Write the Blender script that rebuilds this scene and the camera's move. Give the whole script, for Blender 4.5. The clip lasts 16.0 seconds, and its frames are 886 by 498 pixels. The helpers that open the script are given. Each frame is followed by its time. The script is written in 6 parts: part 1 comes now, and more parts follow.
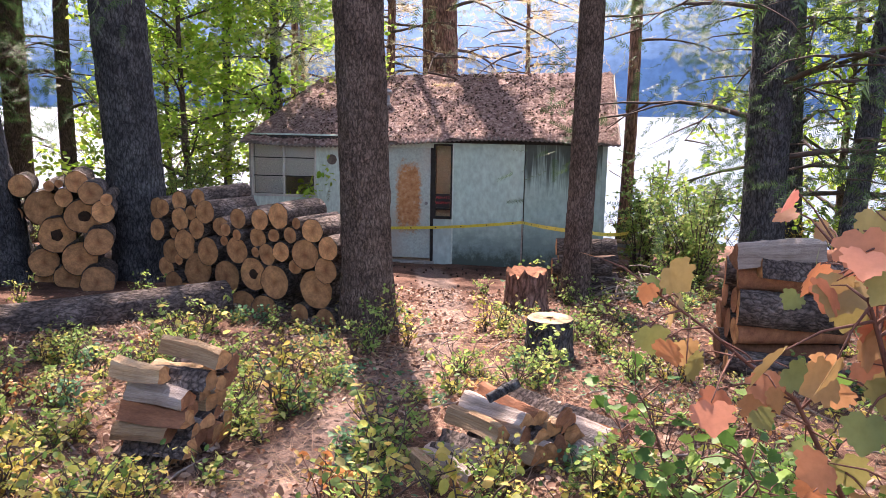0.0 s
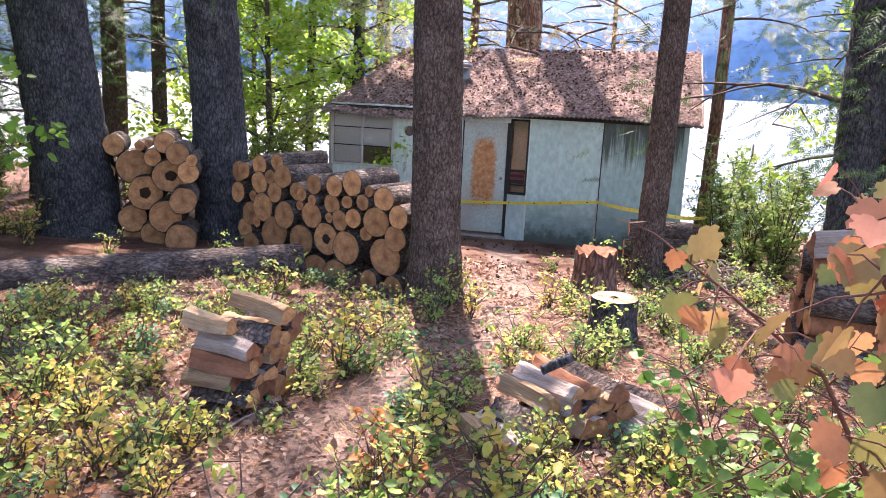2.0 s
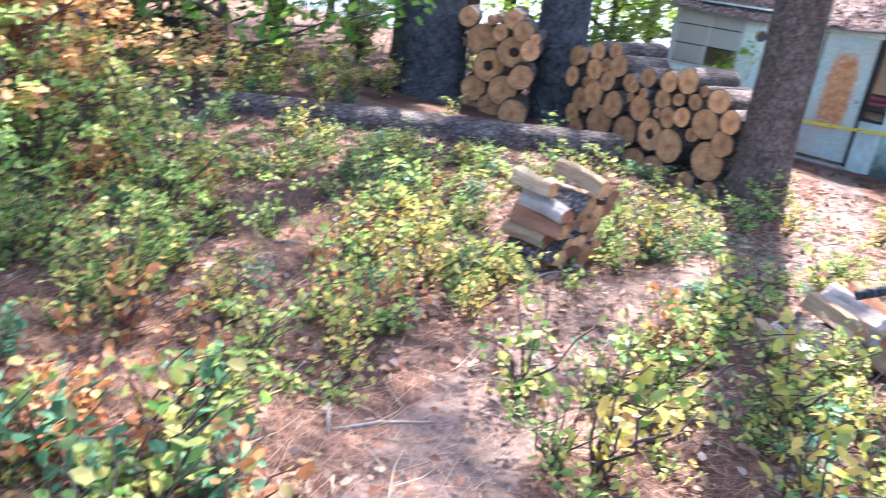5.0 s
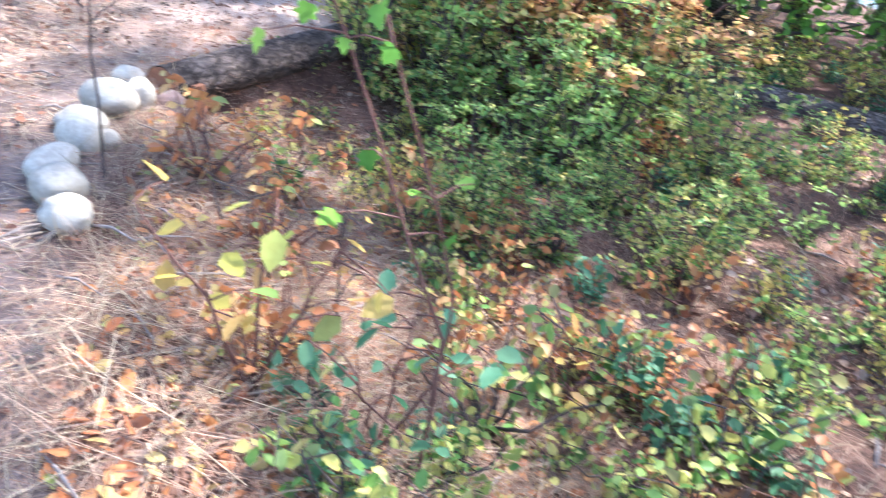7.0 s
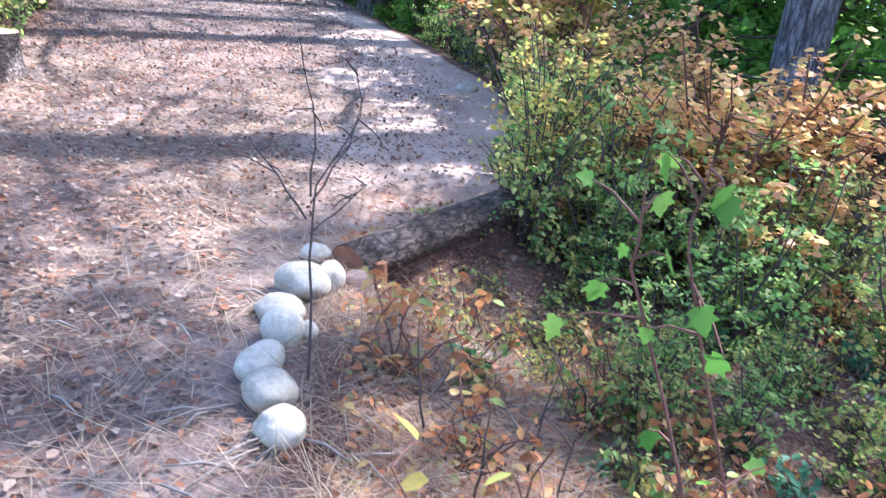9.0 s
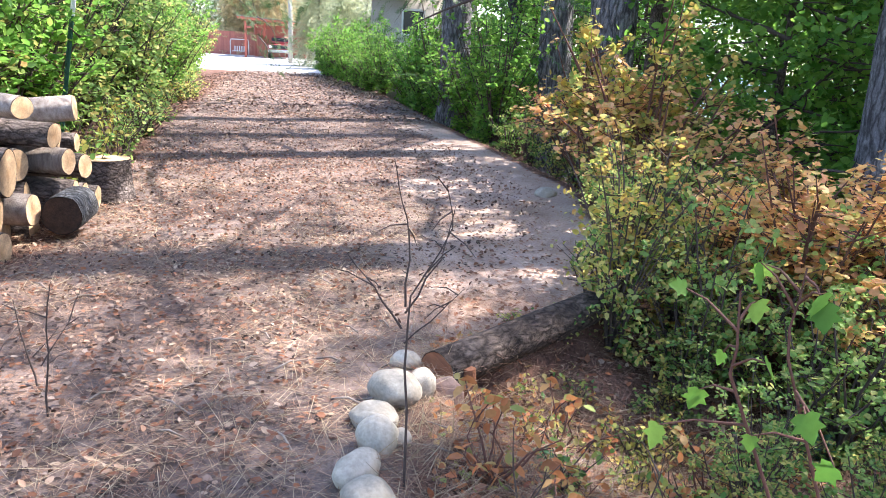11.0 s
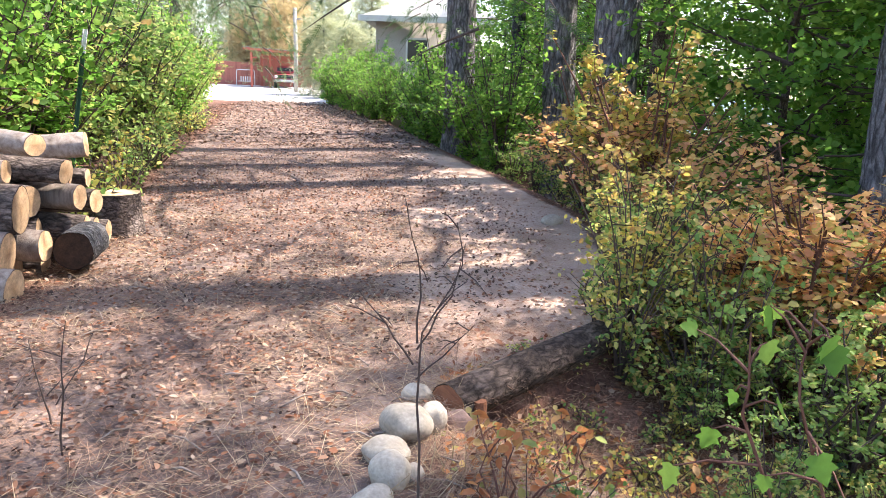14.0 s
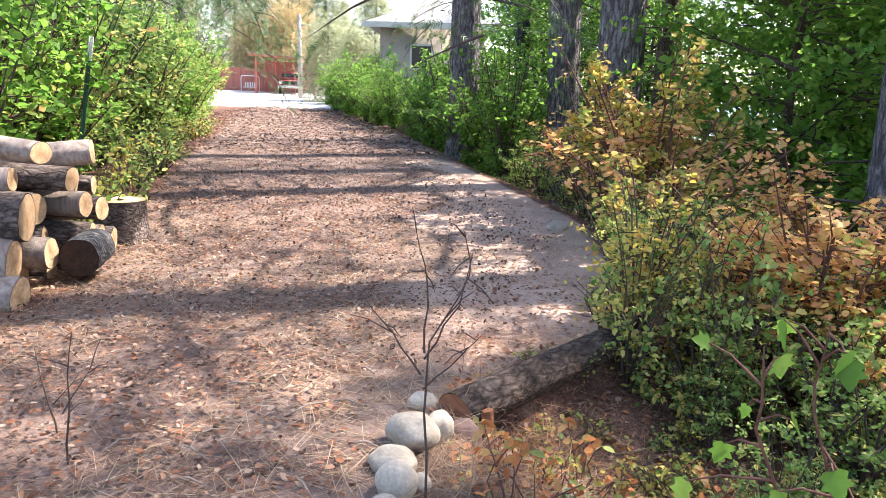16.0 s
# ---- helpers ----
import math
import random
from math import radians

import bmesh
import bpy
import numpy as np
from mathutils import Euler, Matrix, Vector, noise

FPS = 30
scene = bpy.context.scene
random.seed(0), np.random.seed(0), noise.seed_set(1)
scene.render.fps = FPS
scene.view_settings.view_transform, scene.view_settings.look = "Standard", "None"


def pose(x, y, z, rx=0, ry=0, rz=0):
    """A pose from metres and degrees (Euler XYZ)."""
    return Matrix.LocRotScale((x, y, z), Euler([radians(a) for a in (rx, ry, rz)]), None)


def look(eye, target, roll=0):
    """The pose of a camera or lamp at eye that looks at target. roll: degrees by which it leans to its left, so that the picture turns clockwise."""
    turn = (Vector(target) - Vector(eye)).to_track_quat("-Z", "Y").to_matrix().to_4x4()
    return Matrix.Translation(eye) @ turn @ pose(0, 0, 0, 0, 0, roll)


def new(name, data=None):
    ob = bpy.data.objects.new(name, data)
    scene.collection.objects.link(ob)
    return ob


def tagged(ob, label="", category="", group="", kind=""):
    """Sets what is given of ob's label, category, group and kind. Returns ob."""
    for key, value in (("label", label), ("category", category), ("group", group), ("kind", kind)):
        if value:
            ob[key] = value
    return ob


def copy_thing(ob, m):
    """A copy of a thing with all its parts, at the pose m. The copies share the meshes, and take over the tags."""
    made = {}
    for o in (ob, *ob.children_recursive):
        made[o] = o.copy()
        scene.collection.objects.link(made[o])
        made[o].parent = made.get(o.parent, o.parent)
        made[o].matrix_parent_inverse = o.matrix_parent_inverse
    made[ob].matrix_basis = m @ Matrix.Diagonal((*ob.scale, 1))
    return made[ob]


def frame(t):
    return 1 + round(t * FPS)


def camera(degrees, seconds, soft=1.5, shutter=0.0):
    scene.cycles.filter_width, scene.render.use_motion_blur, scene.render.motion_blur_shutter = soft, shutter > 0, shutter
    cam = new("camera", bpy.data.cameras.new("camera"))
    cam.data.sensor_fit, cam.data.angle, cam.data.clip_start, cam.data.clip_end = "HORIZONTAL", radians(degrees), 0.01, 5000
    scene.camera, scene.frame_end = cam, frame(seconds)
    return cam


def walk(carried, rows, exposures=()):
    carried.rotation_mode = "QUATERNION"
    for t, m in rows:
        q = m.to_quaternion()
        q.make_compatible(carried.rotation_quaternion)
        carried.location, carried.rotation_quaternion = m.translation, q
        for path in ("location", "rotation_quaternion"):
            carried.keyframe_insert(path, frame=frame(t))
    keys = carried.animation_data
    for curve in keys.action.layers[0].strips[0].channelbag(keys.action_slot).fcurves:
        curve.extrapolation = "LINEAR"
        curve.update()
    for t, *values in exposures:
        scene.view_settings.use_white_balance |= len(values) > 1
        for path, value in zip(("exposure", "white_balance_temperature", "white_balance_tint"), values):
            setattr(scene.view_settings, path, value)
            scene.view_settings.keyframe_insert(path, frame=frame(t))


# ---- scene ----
cam = camera(60.0, 16.0, soft=0.7, shutter=0.5)
PATH = [
    (0, (0.311, 0.393, 1.242), (-0.095, 2.319, 0.886), 0.9),
    (0.5, (0.312, 0.396, 1.236), (-0.099, 2.319, 0.871), 0.7),
    (1, (0.348, 0.366, 1.235), (-0.091, 2.28, 0.858), 0.8),
    (1.5, (0.405, 0.377, 1.214), (-0.123, 2.264, 0.811), 1.7),
    (2, (0.412, 0.355, 1.216), (-0.181, 2.217, 0.794), 2.7),
    (2.5, (0.385, 0.276, 1.218), (-0.19, 2.134, 0.752), 3.3),
    (3, (0.376, 0.217, 1.223), (-0.193, 2.071, 0.733), 3.2),
    (3.2, (0.378, 0.189, 1.224), (-0.224, 2.031, 0.731), 3.3),
    (5.3, (0.533, -0.058, 1.138), (-0.769, 1.249, 0.366), 8.2),
    (5.5, (0.548, -0.146, 1.154), (-0.825, 1.072, 0.36), 8.7),
    (6, (0.561, -0.417, 1.281), (-0.972, 0.486, 0.368), 10.2),
    (6.5, (0.493, -0.548, 1.253), (-1.126, 0.153, 0.31), 9.3),
    (7, (0.386, -0.654, 1.253), (-1.3, -0.135, 0.311), 8.8),
    (7.5, (0.278, -0.765, 1.264), (-1.468, -0.433, 0.347), 7.8),
    (8, (0.19, -0.833, 1.336), (-1.56, -0.546, 0.411), 8.0),
    (8.5, (0.113, -0.893, 1.403), (-1.705, -0.651, 0.604), 7.0),
    (9, (0.105, -0.97, 1.458), (-1.747, -0.73, 0.74), 6.3),
    (9.5, (0.125, -1.014, 1.476), (-1.764, -0.858, 0.839), 5.3),
    (10, (0.15, -1.024, 1.493), (-1.767, -0.925, 0.929), 4.5),
    (10.2, (0.162, -1.014, 1.487), (-1.767, -0.957, 0.96), 3.8),
    (12.5, (0.179, -1.026, 1.541), (-1.769, -1.012, 1.089), 2.5),
    (13, (0.182, -1.03, 1.551), (-1.767, -1.018, 1.101), 2.2),
    (13.5, (0.185, -1.031, 1.549), (-1.767, -1.021, 1.112), 2.2),
    (14, (0.193, -1.031, 1.537), (-1.763, -1.028, 1.121), 2.1),
    (14.5, (0.187, -1.045, 1.544), (-1.769, -1.036, 1.129), 2.2),
    (15, (0.18, -1.045, 1.552), (-1.777, -1.048, 1.141), 2.2),
    (15.5, (0.177, -1.029, 1.535), (-1.783, -1.038, 1.137), 2.0),
    (16, (0.182, -1.042, 1.548), (-1.777, -1.05, 1.145), 2.0),
]
LIGHT = [(0, 1.99, 7000, 28), (1.5, 2.25, 6900, 28), (3, 2.45, 6350, 26), (5.5, 2.95, 5700, 16), (7, 2.65, 5450, 12), (8.5, 2.45, 5200, 13), (9.5, 2.3, 5300, 13), (10.2, 2.2, 5600, 12), (12.5, 2.03, 6650, 15), (16, 2.03, 6650, 15)]
walk(cam, [(t, look(eye, target, roll)) for t, eye, target, roll in PATH], LIGHT)

# ---- light ----
world = bpy.data.worlds.new("sky")
scene.world = world
world.use_nodes = True
wn = world.node_tree
sky = wn.nodes.new("ShaderNodeTexSky")
sky.sky_type, sky.sun_disc = "NISHITA", False
SUN = Vector((-0.26, 0.58, 0.86)).normalized()
sky.sun_elevation, sky.sun_rotation = math.asin(SUN.z), math.atan2(SUN.x, SUN.y)
sky.air_density, sky.dust_density = 1.0, 1.5
wn.links.new(sky.outputs["Color"], wn.nodes["Background"].inputs["Color"])
wn.nodes["Background"].inputs["Strength"].default_value = 0.15
sun = new("sun", bpy.data.lights.new("sun", "SUN"))
sun.data.energy, sun.data.angle, sun.data.color = 5.0, radians(0.5), (1.0, 0.93, 0.82)
sun.matrix_world = look(SUN * 50, (0, 0, 0))

# ---- materials ----


def nodes_of(name):
    m = bpy.data.materials.new(name)
    m.use_nodes = True
    t = m.node_tree
    return m, t, t.nodes["Principled BSDF"]


def ramp_of(t, fac, colours, lo=0.0, hi=1.0):
    r = t.nodes.new("ShaderNodeValToRGB")
    while len(r.color_ramp.elements) < len(colours):
        r.color_ramp.elements.new(0.5)
    for i, c in enumerate(colours):
        r.color_ramp.elements[i].position = lo + (hi - lo) * i / max(1, len(colours) - 1)
        r.color_ramp.elements[i].color = (*c, 1)
    t.links.new(fac, r.inputs["Fac"])
    return r.outputs["Color"]


def mix_of(t, fac, a, b, mode="MIX"):
    n = t.nodes.new("ShaderNodeMix")
    n.data_type, n.blend_type = "RGBA", mode
    for socket, value in ((n.inputs[0], fac), (n.inputs[6], a), (n.inputs[7], b)):
        if isinstance(value, (int, float)):
            socket.default_value = value
        elif isinstance(value, tuple):
            socket.default_value = (*value, 1)
        else:
            t.links.new(value, socket)
    return n.outputs[2]


def noise_of(t, scale, detail=4, stretch=(1, 1, 1), rough=0.6, source="Object"):
    co, mp, n = (t.nodes.new("ShaderNode" + k) for k in ("TexCoord", "Mapping", "TexNoise"))
    mp.inputs["Scale"].default_value = stretch
    n.inputs["Scale"].default_value, n.inputs["Detail"].default_value, n.inputs["Roughness"].default_value = scale, detail, rough
    t.links.new(co.outputs[source], mp.inputs["Vector"])
    t.links.new(mp.outputs["Vector"], n.inputs["Vector"])
    return n.outputs["Fac"]


def bump_of(t, b, height, strength, distance):
    n = t.nodes.new("ShaderNodeBump")
    n.inputs["Strength"].default_value, n.inputs["Distance"].default_value = strength, distance
    t.links.new(height, n.inputs["Height"])
    t.links.new(n.outputs["Normal"], b.inputs["Normal"])


def surface(name, colours, scale=3.0, fine=40.0, rough=0.85, bump=0.4, depth=0.01, stretch=(1, 1, 1), metal=0.0, stain=None, vary=0.0):
    """Colours over a broad noise, a fine grain over them, an optional stain, and relief from both."""
    m, t, b = nodes_of(name)
    big, small = noise_of(t, scale, 5, stretch), noise_of(t, fine, 4, stretch)
    c = ramp_of(t, big, colours, 0.3, 0.7)
    c = mix_of(t, 0.45, c, ramp_of(t, small, [(0.35, 0.35, 0.35), (1.0, 1.0, 1.0)], 0.3, 0.65), "MULTIPLY")
    if stain:
        c = mix_of(t, ramp_of(t, noise_of(t, scale * 0.45, 6), [(0, 0, 0), (1, 1, 1)], 0.5, 0.68), c, stain)
    if vary:
        info, hue = t.nodes.new("ShaderNodeObjectInfo"), t.nodes.new("ShaderNodeHueSaturation")
        mr = t.nodes.new("ShaderNodeMapRange")
        mr.inputs["To Min"].default_value, mr.inputs["To Max"].default_value = 1 - vary, 1 + vary
        t.links.new(info.outputs["Random"], mr.inputs["Value"])
        t.links.new(mr.outputs["Result"], hue.inputs["Value"])
        t.links.new(c, hue.inputs["Color"])
        c = hue.outputs["Color"]
    t.links.new(c, b.inputs["Base Color"])
    b.inputs["Roughness"].default_value, b.inputs["Metallic"].default_value = rough, metal
    b.inputs["Specular IOR Level"].default_value = 0.3
    add = t.nodes.new("ShaderNodeMath")
    add.operation = "ADD"
    t.links.new(big, add.inputs[0])
    t.links.new(small, add.inputs[1])
    bump_of(t, b, add.outputs[0], bump, depth)
    return m


def leafy(name, colours, through_light=0.45, rough=0.5):
    """Leaf: each loose leaf its own colour, light passing through."""
    m, t, b = nodes_of(name)
    geo = t.nodes.new("ShaderNodeNewGeometry")
    c = ramp_of(t, geo.outputs["Random Per Island"], colours, 0.0, 1.0)
    c = mix_of(t, 0.5, c, ramp_of(t, noise_of(t, 60.0, 3), [(0.7, 0.7, 0.65), (1.0, 1.0, 1.0)], 0.3, 0.6), "MULTIPLY")
    t.links.new(c, b.inputs["Base Color"])
    b.inputs["Roughness"].default_value = rough
    b.inputs["Specular IOR Level"].default_value = 0.25
    tr, mx = t.nodes.new("ShaderNodeBsdfTranslucent"), t.nodes.new("ShaderNodeMixShader")
    t.links.new(c, tr.inputs["Color"])
    mx.inputs["Fac"].default_value = through_light
    t.links.new(b.outputs["BSDF"], mx.inputs[1])
    t.links.new(tr.outputs["BSDF"], mx.inputs[2])
    t.links.new(mx.outputs["Shader"], t.nodes["Material Output"].inputs["Surface"])
    return m


def bark(name, colours, scale=9.0, depth=0.03, grain=(1, 1, 0.25)):
    """Bark in small uneven plates along the grain: furrows dark, ridges light, broad weathering over them."""
    m, t, b = nodes_of(name)
    co, mp, v = (t.nodes.new("ShaderNode" + k) for k in ("TexCoord", "Mapping", "TexVoronoi"))
    v.feature = "DISTANCE_TO_EDGE"
    v.inputs["Randomness"].default_value = 1.0
    mp.inputs["Scale"].default_value = grain
    v.inputs["Scale"].default_value = scale
    warp = mix_of(t, 0.08, co.outputs["Object"], noise_of_colour(t, scale * 0.45), "ADD")
    t.links.new(warp, mp.inputs["Vector"])
    t.links.new(mp.outputs["Vector"], v.inputs["Vector"])
    ridge = noise_of(t, scale * 1.3, 7, grain, 0.7)
    small = noise_of(t, 70.0, 5, tuple(0.5 + 0.5 * g for g in grain))
    plate = mix_of(t, 0.45, ramp_of(t, v.outputs["Distance"], [(0, 0, 0), (1, 1, 1)], 0.0, 0.3), ramp_of(t, ridge, [(0, 0, 0), (1, 1, 1)], 0.36, 0.62))
    c = ramp_of(t, noise_of(t, 4.0, 6), colours, 0.3, 0.7)
    c = mix_of(t, 0.75, c, ramp_of(t, plate, [(0.12, 0.11, 0.105), (0.75, 0.74, 0.73), (1.25, 1.25, 1.25)], 0.2, 0.85), "MULTIPLY")
    c = mix_of(t, 0.5, c, ramp_of(t, small, [(0.4, 0.4, 0.4), (1.2, 1.2, 1.2)], 0.32, 0.65), "MULTIPLY")
    t.links.new(c, b.inputs["Base Color"])
    b.inputs["Roughness"].default_value = 0.92
    b.inputs["Specular IOR Level"].default_value = 0.2
    bump_of(t, b, mix_of(t, 0.3, plate, small), 1.0, depth)
    return m


def noise_of_colour(t, scale):
    co, n = t.nodes.new("ShaderNodeTexCoord"), t.nodes.new("ShaderNodeTexNoise")
    n.inputs["Scale"].default_value = scale
    t.links.new(co.outputs["Object"], n.inputs["Vector"])
    return n.outputs["Color"]


def end_grain(name, pale, dark):
    """Sawn log end: growth rings round the log's own axis, heart darker, cracks and grime."""
    m, t, b = nodes_of(name)
    co, sep, info = (t.nodes.new("ShaderNode" + k) for k in ("TexCoord", "SeparateXYZ", "ObjectInfo"))
    t.links.new(co.outputs["Object"], sep.inputs[0])
    com = t.nodes.new("ShaderNodeCombineXYZ")
    t.links.new(sep.outputs["X"], com.inputs["X"])
    t.links.new(sep.outputs["Z"], com.inputs["Z"])
    ln = t.nodes.new("ShaderNodeVectorMath")
    ln.operation = "LENGTH"
    t.links.new(com.outputs[0], ln.inputs[0])
    wv = t.nodes.new("ShaderNodeTexWave")
    wv.wave_type, wv.rings_direction = "RINGS", "Y"
    wv.inputs["Scale"].default_value, wv.inputs["Distortion"].default_value, wv.inputs["Detail"].default_value = 38.0, 2.5, 2.0
    t.links.new(com.outputs[0], wv.inputs["Vector"])
    c = ramp_of(t, ln.outputs["Value"], [dark, pale, pale, tuple(0.8 * x for x in pale)], 0.0, 0.2)
    c = mix_of(t, 0.35, c, ramp_of(t, wv.outputs["Fac"], [(0.55, 0.5, 0.45), (1, 1, 1)], 0.1, 0.7), "MULTIPLY")
    c = mix_of(t, 0.75, c, ramp_of(t, noise_of(t, 11.0, 9, rough=0.75), [(0.3, 0.27, 0.25), (1.15, 1.12, 1.1)], 0.36, 0.62), "MULTIPLY")
    hue, mr = t.nodes.new("ShaderNodeHueSaturation"), t.nodes.new("ShaderNodeMapRange")
    mr.inputs["To Min"].default_value, mr.inputs["To Max"].default_value = 0.72, 1.2
    t.links.new(info.outputs["Random"], mr.inputs["Value"])
    t.links.new(mr.outputs["Result"], hue.inputs["Value"])
    t.links.new(c, hue.inputs["Color"])
    t.links.new(hue.outputs["Color"], b.inputs["Base Color"])
    b.inputs["Roughness"].default_value = 0.85
    bump_of(t, b, noise_of(t, 70.0, 4), 0.4, 0.004)
    return m


M = {
    "bark_grey": bark("bark_grey", [(0.06, 0.06, 0.068), (0.11, 0.11, 0.118), (0.18, 0.18, 0.185)], 26, 0.03, (1, 1, 0.3)),
    "bark_brown": bark("bark_brown", [(0.12, 0.085, 0.07), (0.2, 0.145, 0.12), (0.27, 0.205, 0.175)], 34, 0.03, (1, 1, 0.3)),
    "bark_pine": bark("bark_pine", [(0.2, 0.11, 0.085), (0.3, 0.17, 0.13), (0.38, 0.24, 0.19)], 16, 0.04, (1, 1, 0.22)),
    "bark_blue": bark("bark_blue", [(0.17, 0.16, 0.17), (0.3, 0.28, 0.295), (0.44, 0.41, 0.415)], 15, 0.07, (1, 1, 0.2)),
    "bark_rot": bark("bark_rotting", [(0.06, 0.043, 0.036), (0.12, 0.088, 0.073), (0.2, 0.15, 0.125)], 22, 0.03, (1, 0.4, 1)),
    "bark_log": bark("bark_log", [(0.09, 0.07, 0.062), (0.16, 0.125, 0.11), (0.27, 0.22, 0.2)], 26, 0.02, (1, 0.35, 1)),
    "cut": end_grain("cut_wood", (0.6, 0.3, 0.13), (0.36, 0.14, 0.055)),
    "cut_pale": end_grain("cut_wood_pale", (0.64, 0.44, 0.26), (0.46, 0.28, 0.14)),
    "rot": surface("rotten_heart", [(0.02, 0.012, 0.008), (0.07, 0.035, 0.02)], 20, 80),
    "split": surface("split_wood", [(0.3, 0.16, 0.08), (0.52, 0.34, 0.19), (0.62, 0.46, 0.3)], 3, 30, 0.8, 0.8, 0.015, (0.4, 8, 8), stain=(0.2, 0.12, 0.08), vary=0.3),
    "split_grey": surface("weathered_split_wood", [(0.24, 0.18, 0.15), (0.42, 0.34, 0.29), (0.55, 0.47, 0.41)], 3, 30, 0.85, 0.8, 0.015, (0.4, 8, 8), stain=(0.16, 0.11, 0.09), vary=0.25),
    "split_red": surface("red_split_wood", [(0.22, 0.09, 0.05), (0.42, 0.18, 0.09)], 4, 40, 0.85, 0.5, 0.01, (1, 5, 5), vary=0.3),
    "twig": surface("twig_bark", [(0.06, 0.045, 0.04), (0.13, 0.09, 0.075)], 12, 60),
    "twig_red": surface("red_twig_bark", [(0.12, 0.05, 0.04), (0.2, 0.1, 0.07)], 12, 60),
}
M.update({
    "needles_dry": leafy("dry_needles", [(0.20, 0.10, 0.065), (0.33, 0.19, 0.125), (0.45, 0.31, 0.22)], 0.15, 0.7),
    "leaf_dead": leafy("dead_leaves", [(0.1, 0.045, 0.03), (0.26, 0.11, 0.06), (0.16, 0.08, 0.055), (0.46, 0.34, 0.25), (0.34, 0.13, 0.06), (0.2, 0.1, 0.07)], 0.2, 0.7),
    "leaf_low": leafy("low_shrub_leaves", [(0.1, 0.2, 0.05), (0.16, 0.3, 0.07), (0.28, 0.4, 0.1), (0.6, 0.55, 0.15), (0.68, 0.6, 0.2), (0.2, 0.32, 0.1), (0.55, 0.34, 0.14)], 0.5),
    "leaf_yellow": leafy("yellowing_leaves", [(0.3, 0.38, 0.08), (0.66, 0.55, 0.12), (0.72, 0.48, 0.14), (0.2, 0.32, 0.08), (0.62, 0.34, 0.13)], 0.5),
    "leaf_rust": leafy("rusty_dead_leaves", [(0.5, 0.17, 0.07), (0.6, 0.27, 0.1), (0.36, 0.12, 0.06), (0.66, 0.42, 0.16), (0.25, 0.3, 0.08)], 0.4),
    "leaf_teal": leafy("blue_green_leaves", [(0.07, 0.18, 0.09), (0.12, 0.27, 0.14), (0.17, 0.31, 0.16)]),
    "leaf_green": leafy("green_shrub_leaves", [(0.15, 0.28, 0.07), (0.24, 0.4, 0.1), (0.36, 0.5, 0.14), (0.3, 0.42, 0.14), (0.58, 0.54, 0.17)], 0.55),
    "leaf_orange": leafy("orange_maple_leaves", [(0.82, 0.42, 0.17), (0.84, 0.54, 0.2), (0.8, 0.4, 0.24), (0.78, 0.58, 0.2), (0.45, 0.46, 0.14)], 0.5),
    "leaf_pink": leafy("salmon_maple_leaves", [(0.62, 0.22, 0.13), (0.56, 0.25, 0.11), (0.6, 0.2, 0.14), (0.36, 0.27, 0.1), (0.2, 0.24, 0.08), (0.56, 0.27, 0.14), (0.3, 0.27, 0.09)], 0.28),
    # bright green with the backlight of the shoreside maples in it
    "leaf_backlit": leafy("backlit_maple_leaves", [(0.24, 0.44, 0.05), (0.36, 0.56, 0.08), (0.52, 0.62, 0.12)], 0.6),
    # green darkened for the shade over the vine maples by the path
    "leaf_vine_shaded": leafy("shaded_vine_maple_leaves", [(0.06, 0.14, 0.03), (0.1, 0.21, 0.045), (0.17, 0.27, 0.06)], 0.35),
    "leaf_forest": leafy("forest_leaves", [(0.1, 0.24, 0.04), (0.18, 0.36, 0.06), (0.3, 0.48, 0.09)], 0.6),
    "needle": leafy("green_needles", [(0.045, 0.1, 0.035), (0.075, 0.14, 0.05), (0.12, 0.19, 0.07)], 0.3),
    # grey-green, lightened to hold the sunlight on the lakeside pines
    "needle_grey_sunlit": leafy("sun_paled_grey_green_needles", [(0.22, 0.27, 0.15), (0.36, 0.4, 0.24), (0.5, 0.48, 0.3)], 0.5),
    # gold holds the backlight on the pines, and the yard tree's dry foliage
    "needle_gold_dry_lit": leafy("golden_backlit_and_dry_needles", [(0.5, 0.4, 0.2), (0.62, 0.5, 0.28), (0.38, 0.3, 0.16)], 0.45),
    "stone": surface("pale_boulder", [(0.3, 0.255, 0.2), (0.46, 0.4, 0.325), (0.56, 0.5, 0.42)], 5, 60, 0.8, 0.3, 0.01, stain=(0.4, 0.33, 0.24), vary=0.15),
    "stone_red": surface("reddish_boulder", [(0.26, 0.16, 0.13), (0.38, 0.25, 0.2)], 6, 60, 0.8, 0.3, 0.01),
    "cone": surface("pine_cone", [(0.035, 0.022, 0.018), (0.09, 0.055, 0.04)], 30, 90),
})

# ---- building blocks ----
RNG = np.random.default_rng(7)


def part(name, bm, material, parent=None, label="", smooth=True):
    """Links a bmesh as one mesh object."""
    me = bpy.data.meshes.new(name)
    bm.to_mesh(me)
    bm.free()
    return mesh_part(name, me, material, parent, label, smooth)


def mesh_part(name, me, material, parent=None, label="", smooth=True):
    for m in material if isinstance(material, (list, tuple)) else [material]:
        me.materials.append(m)
    me.polygons.foreach_set("use_smooth", [smooth] * len(me.polygons))
    ob = new(name, me)
    if parent:
        ob.parent = parent
    if label:
        ob["label"] = label
    return ob


def thing(name, m, label, category, group="", kind=""):
    """An Empty at a thing's base."""
    ob = new(name)
    ob.empty_display_size = 0.1
    ob.matrix_world = m
    return tagged(ob, label, category, group, kind)


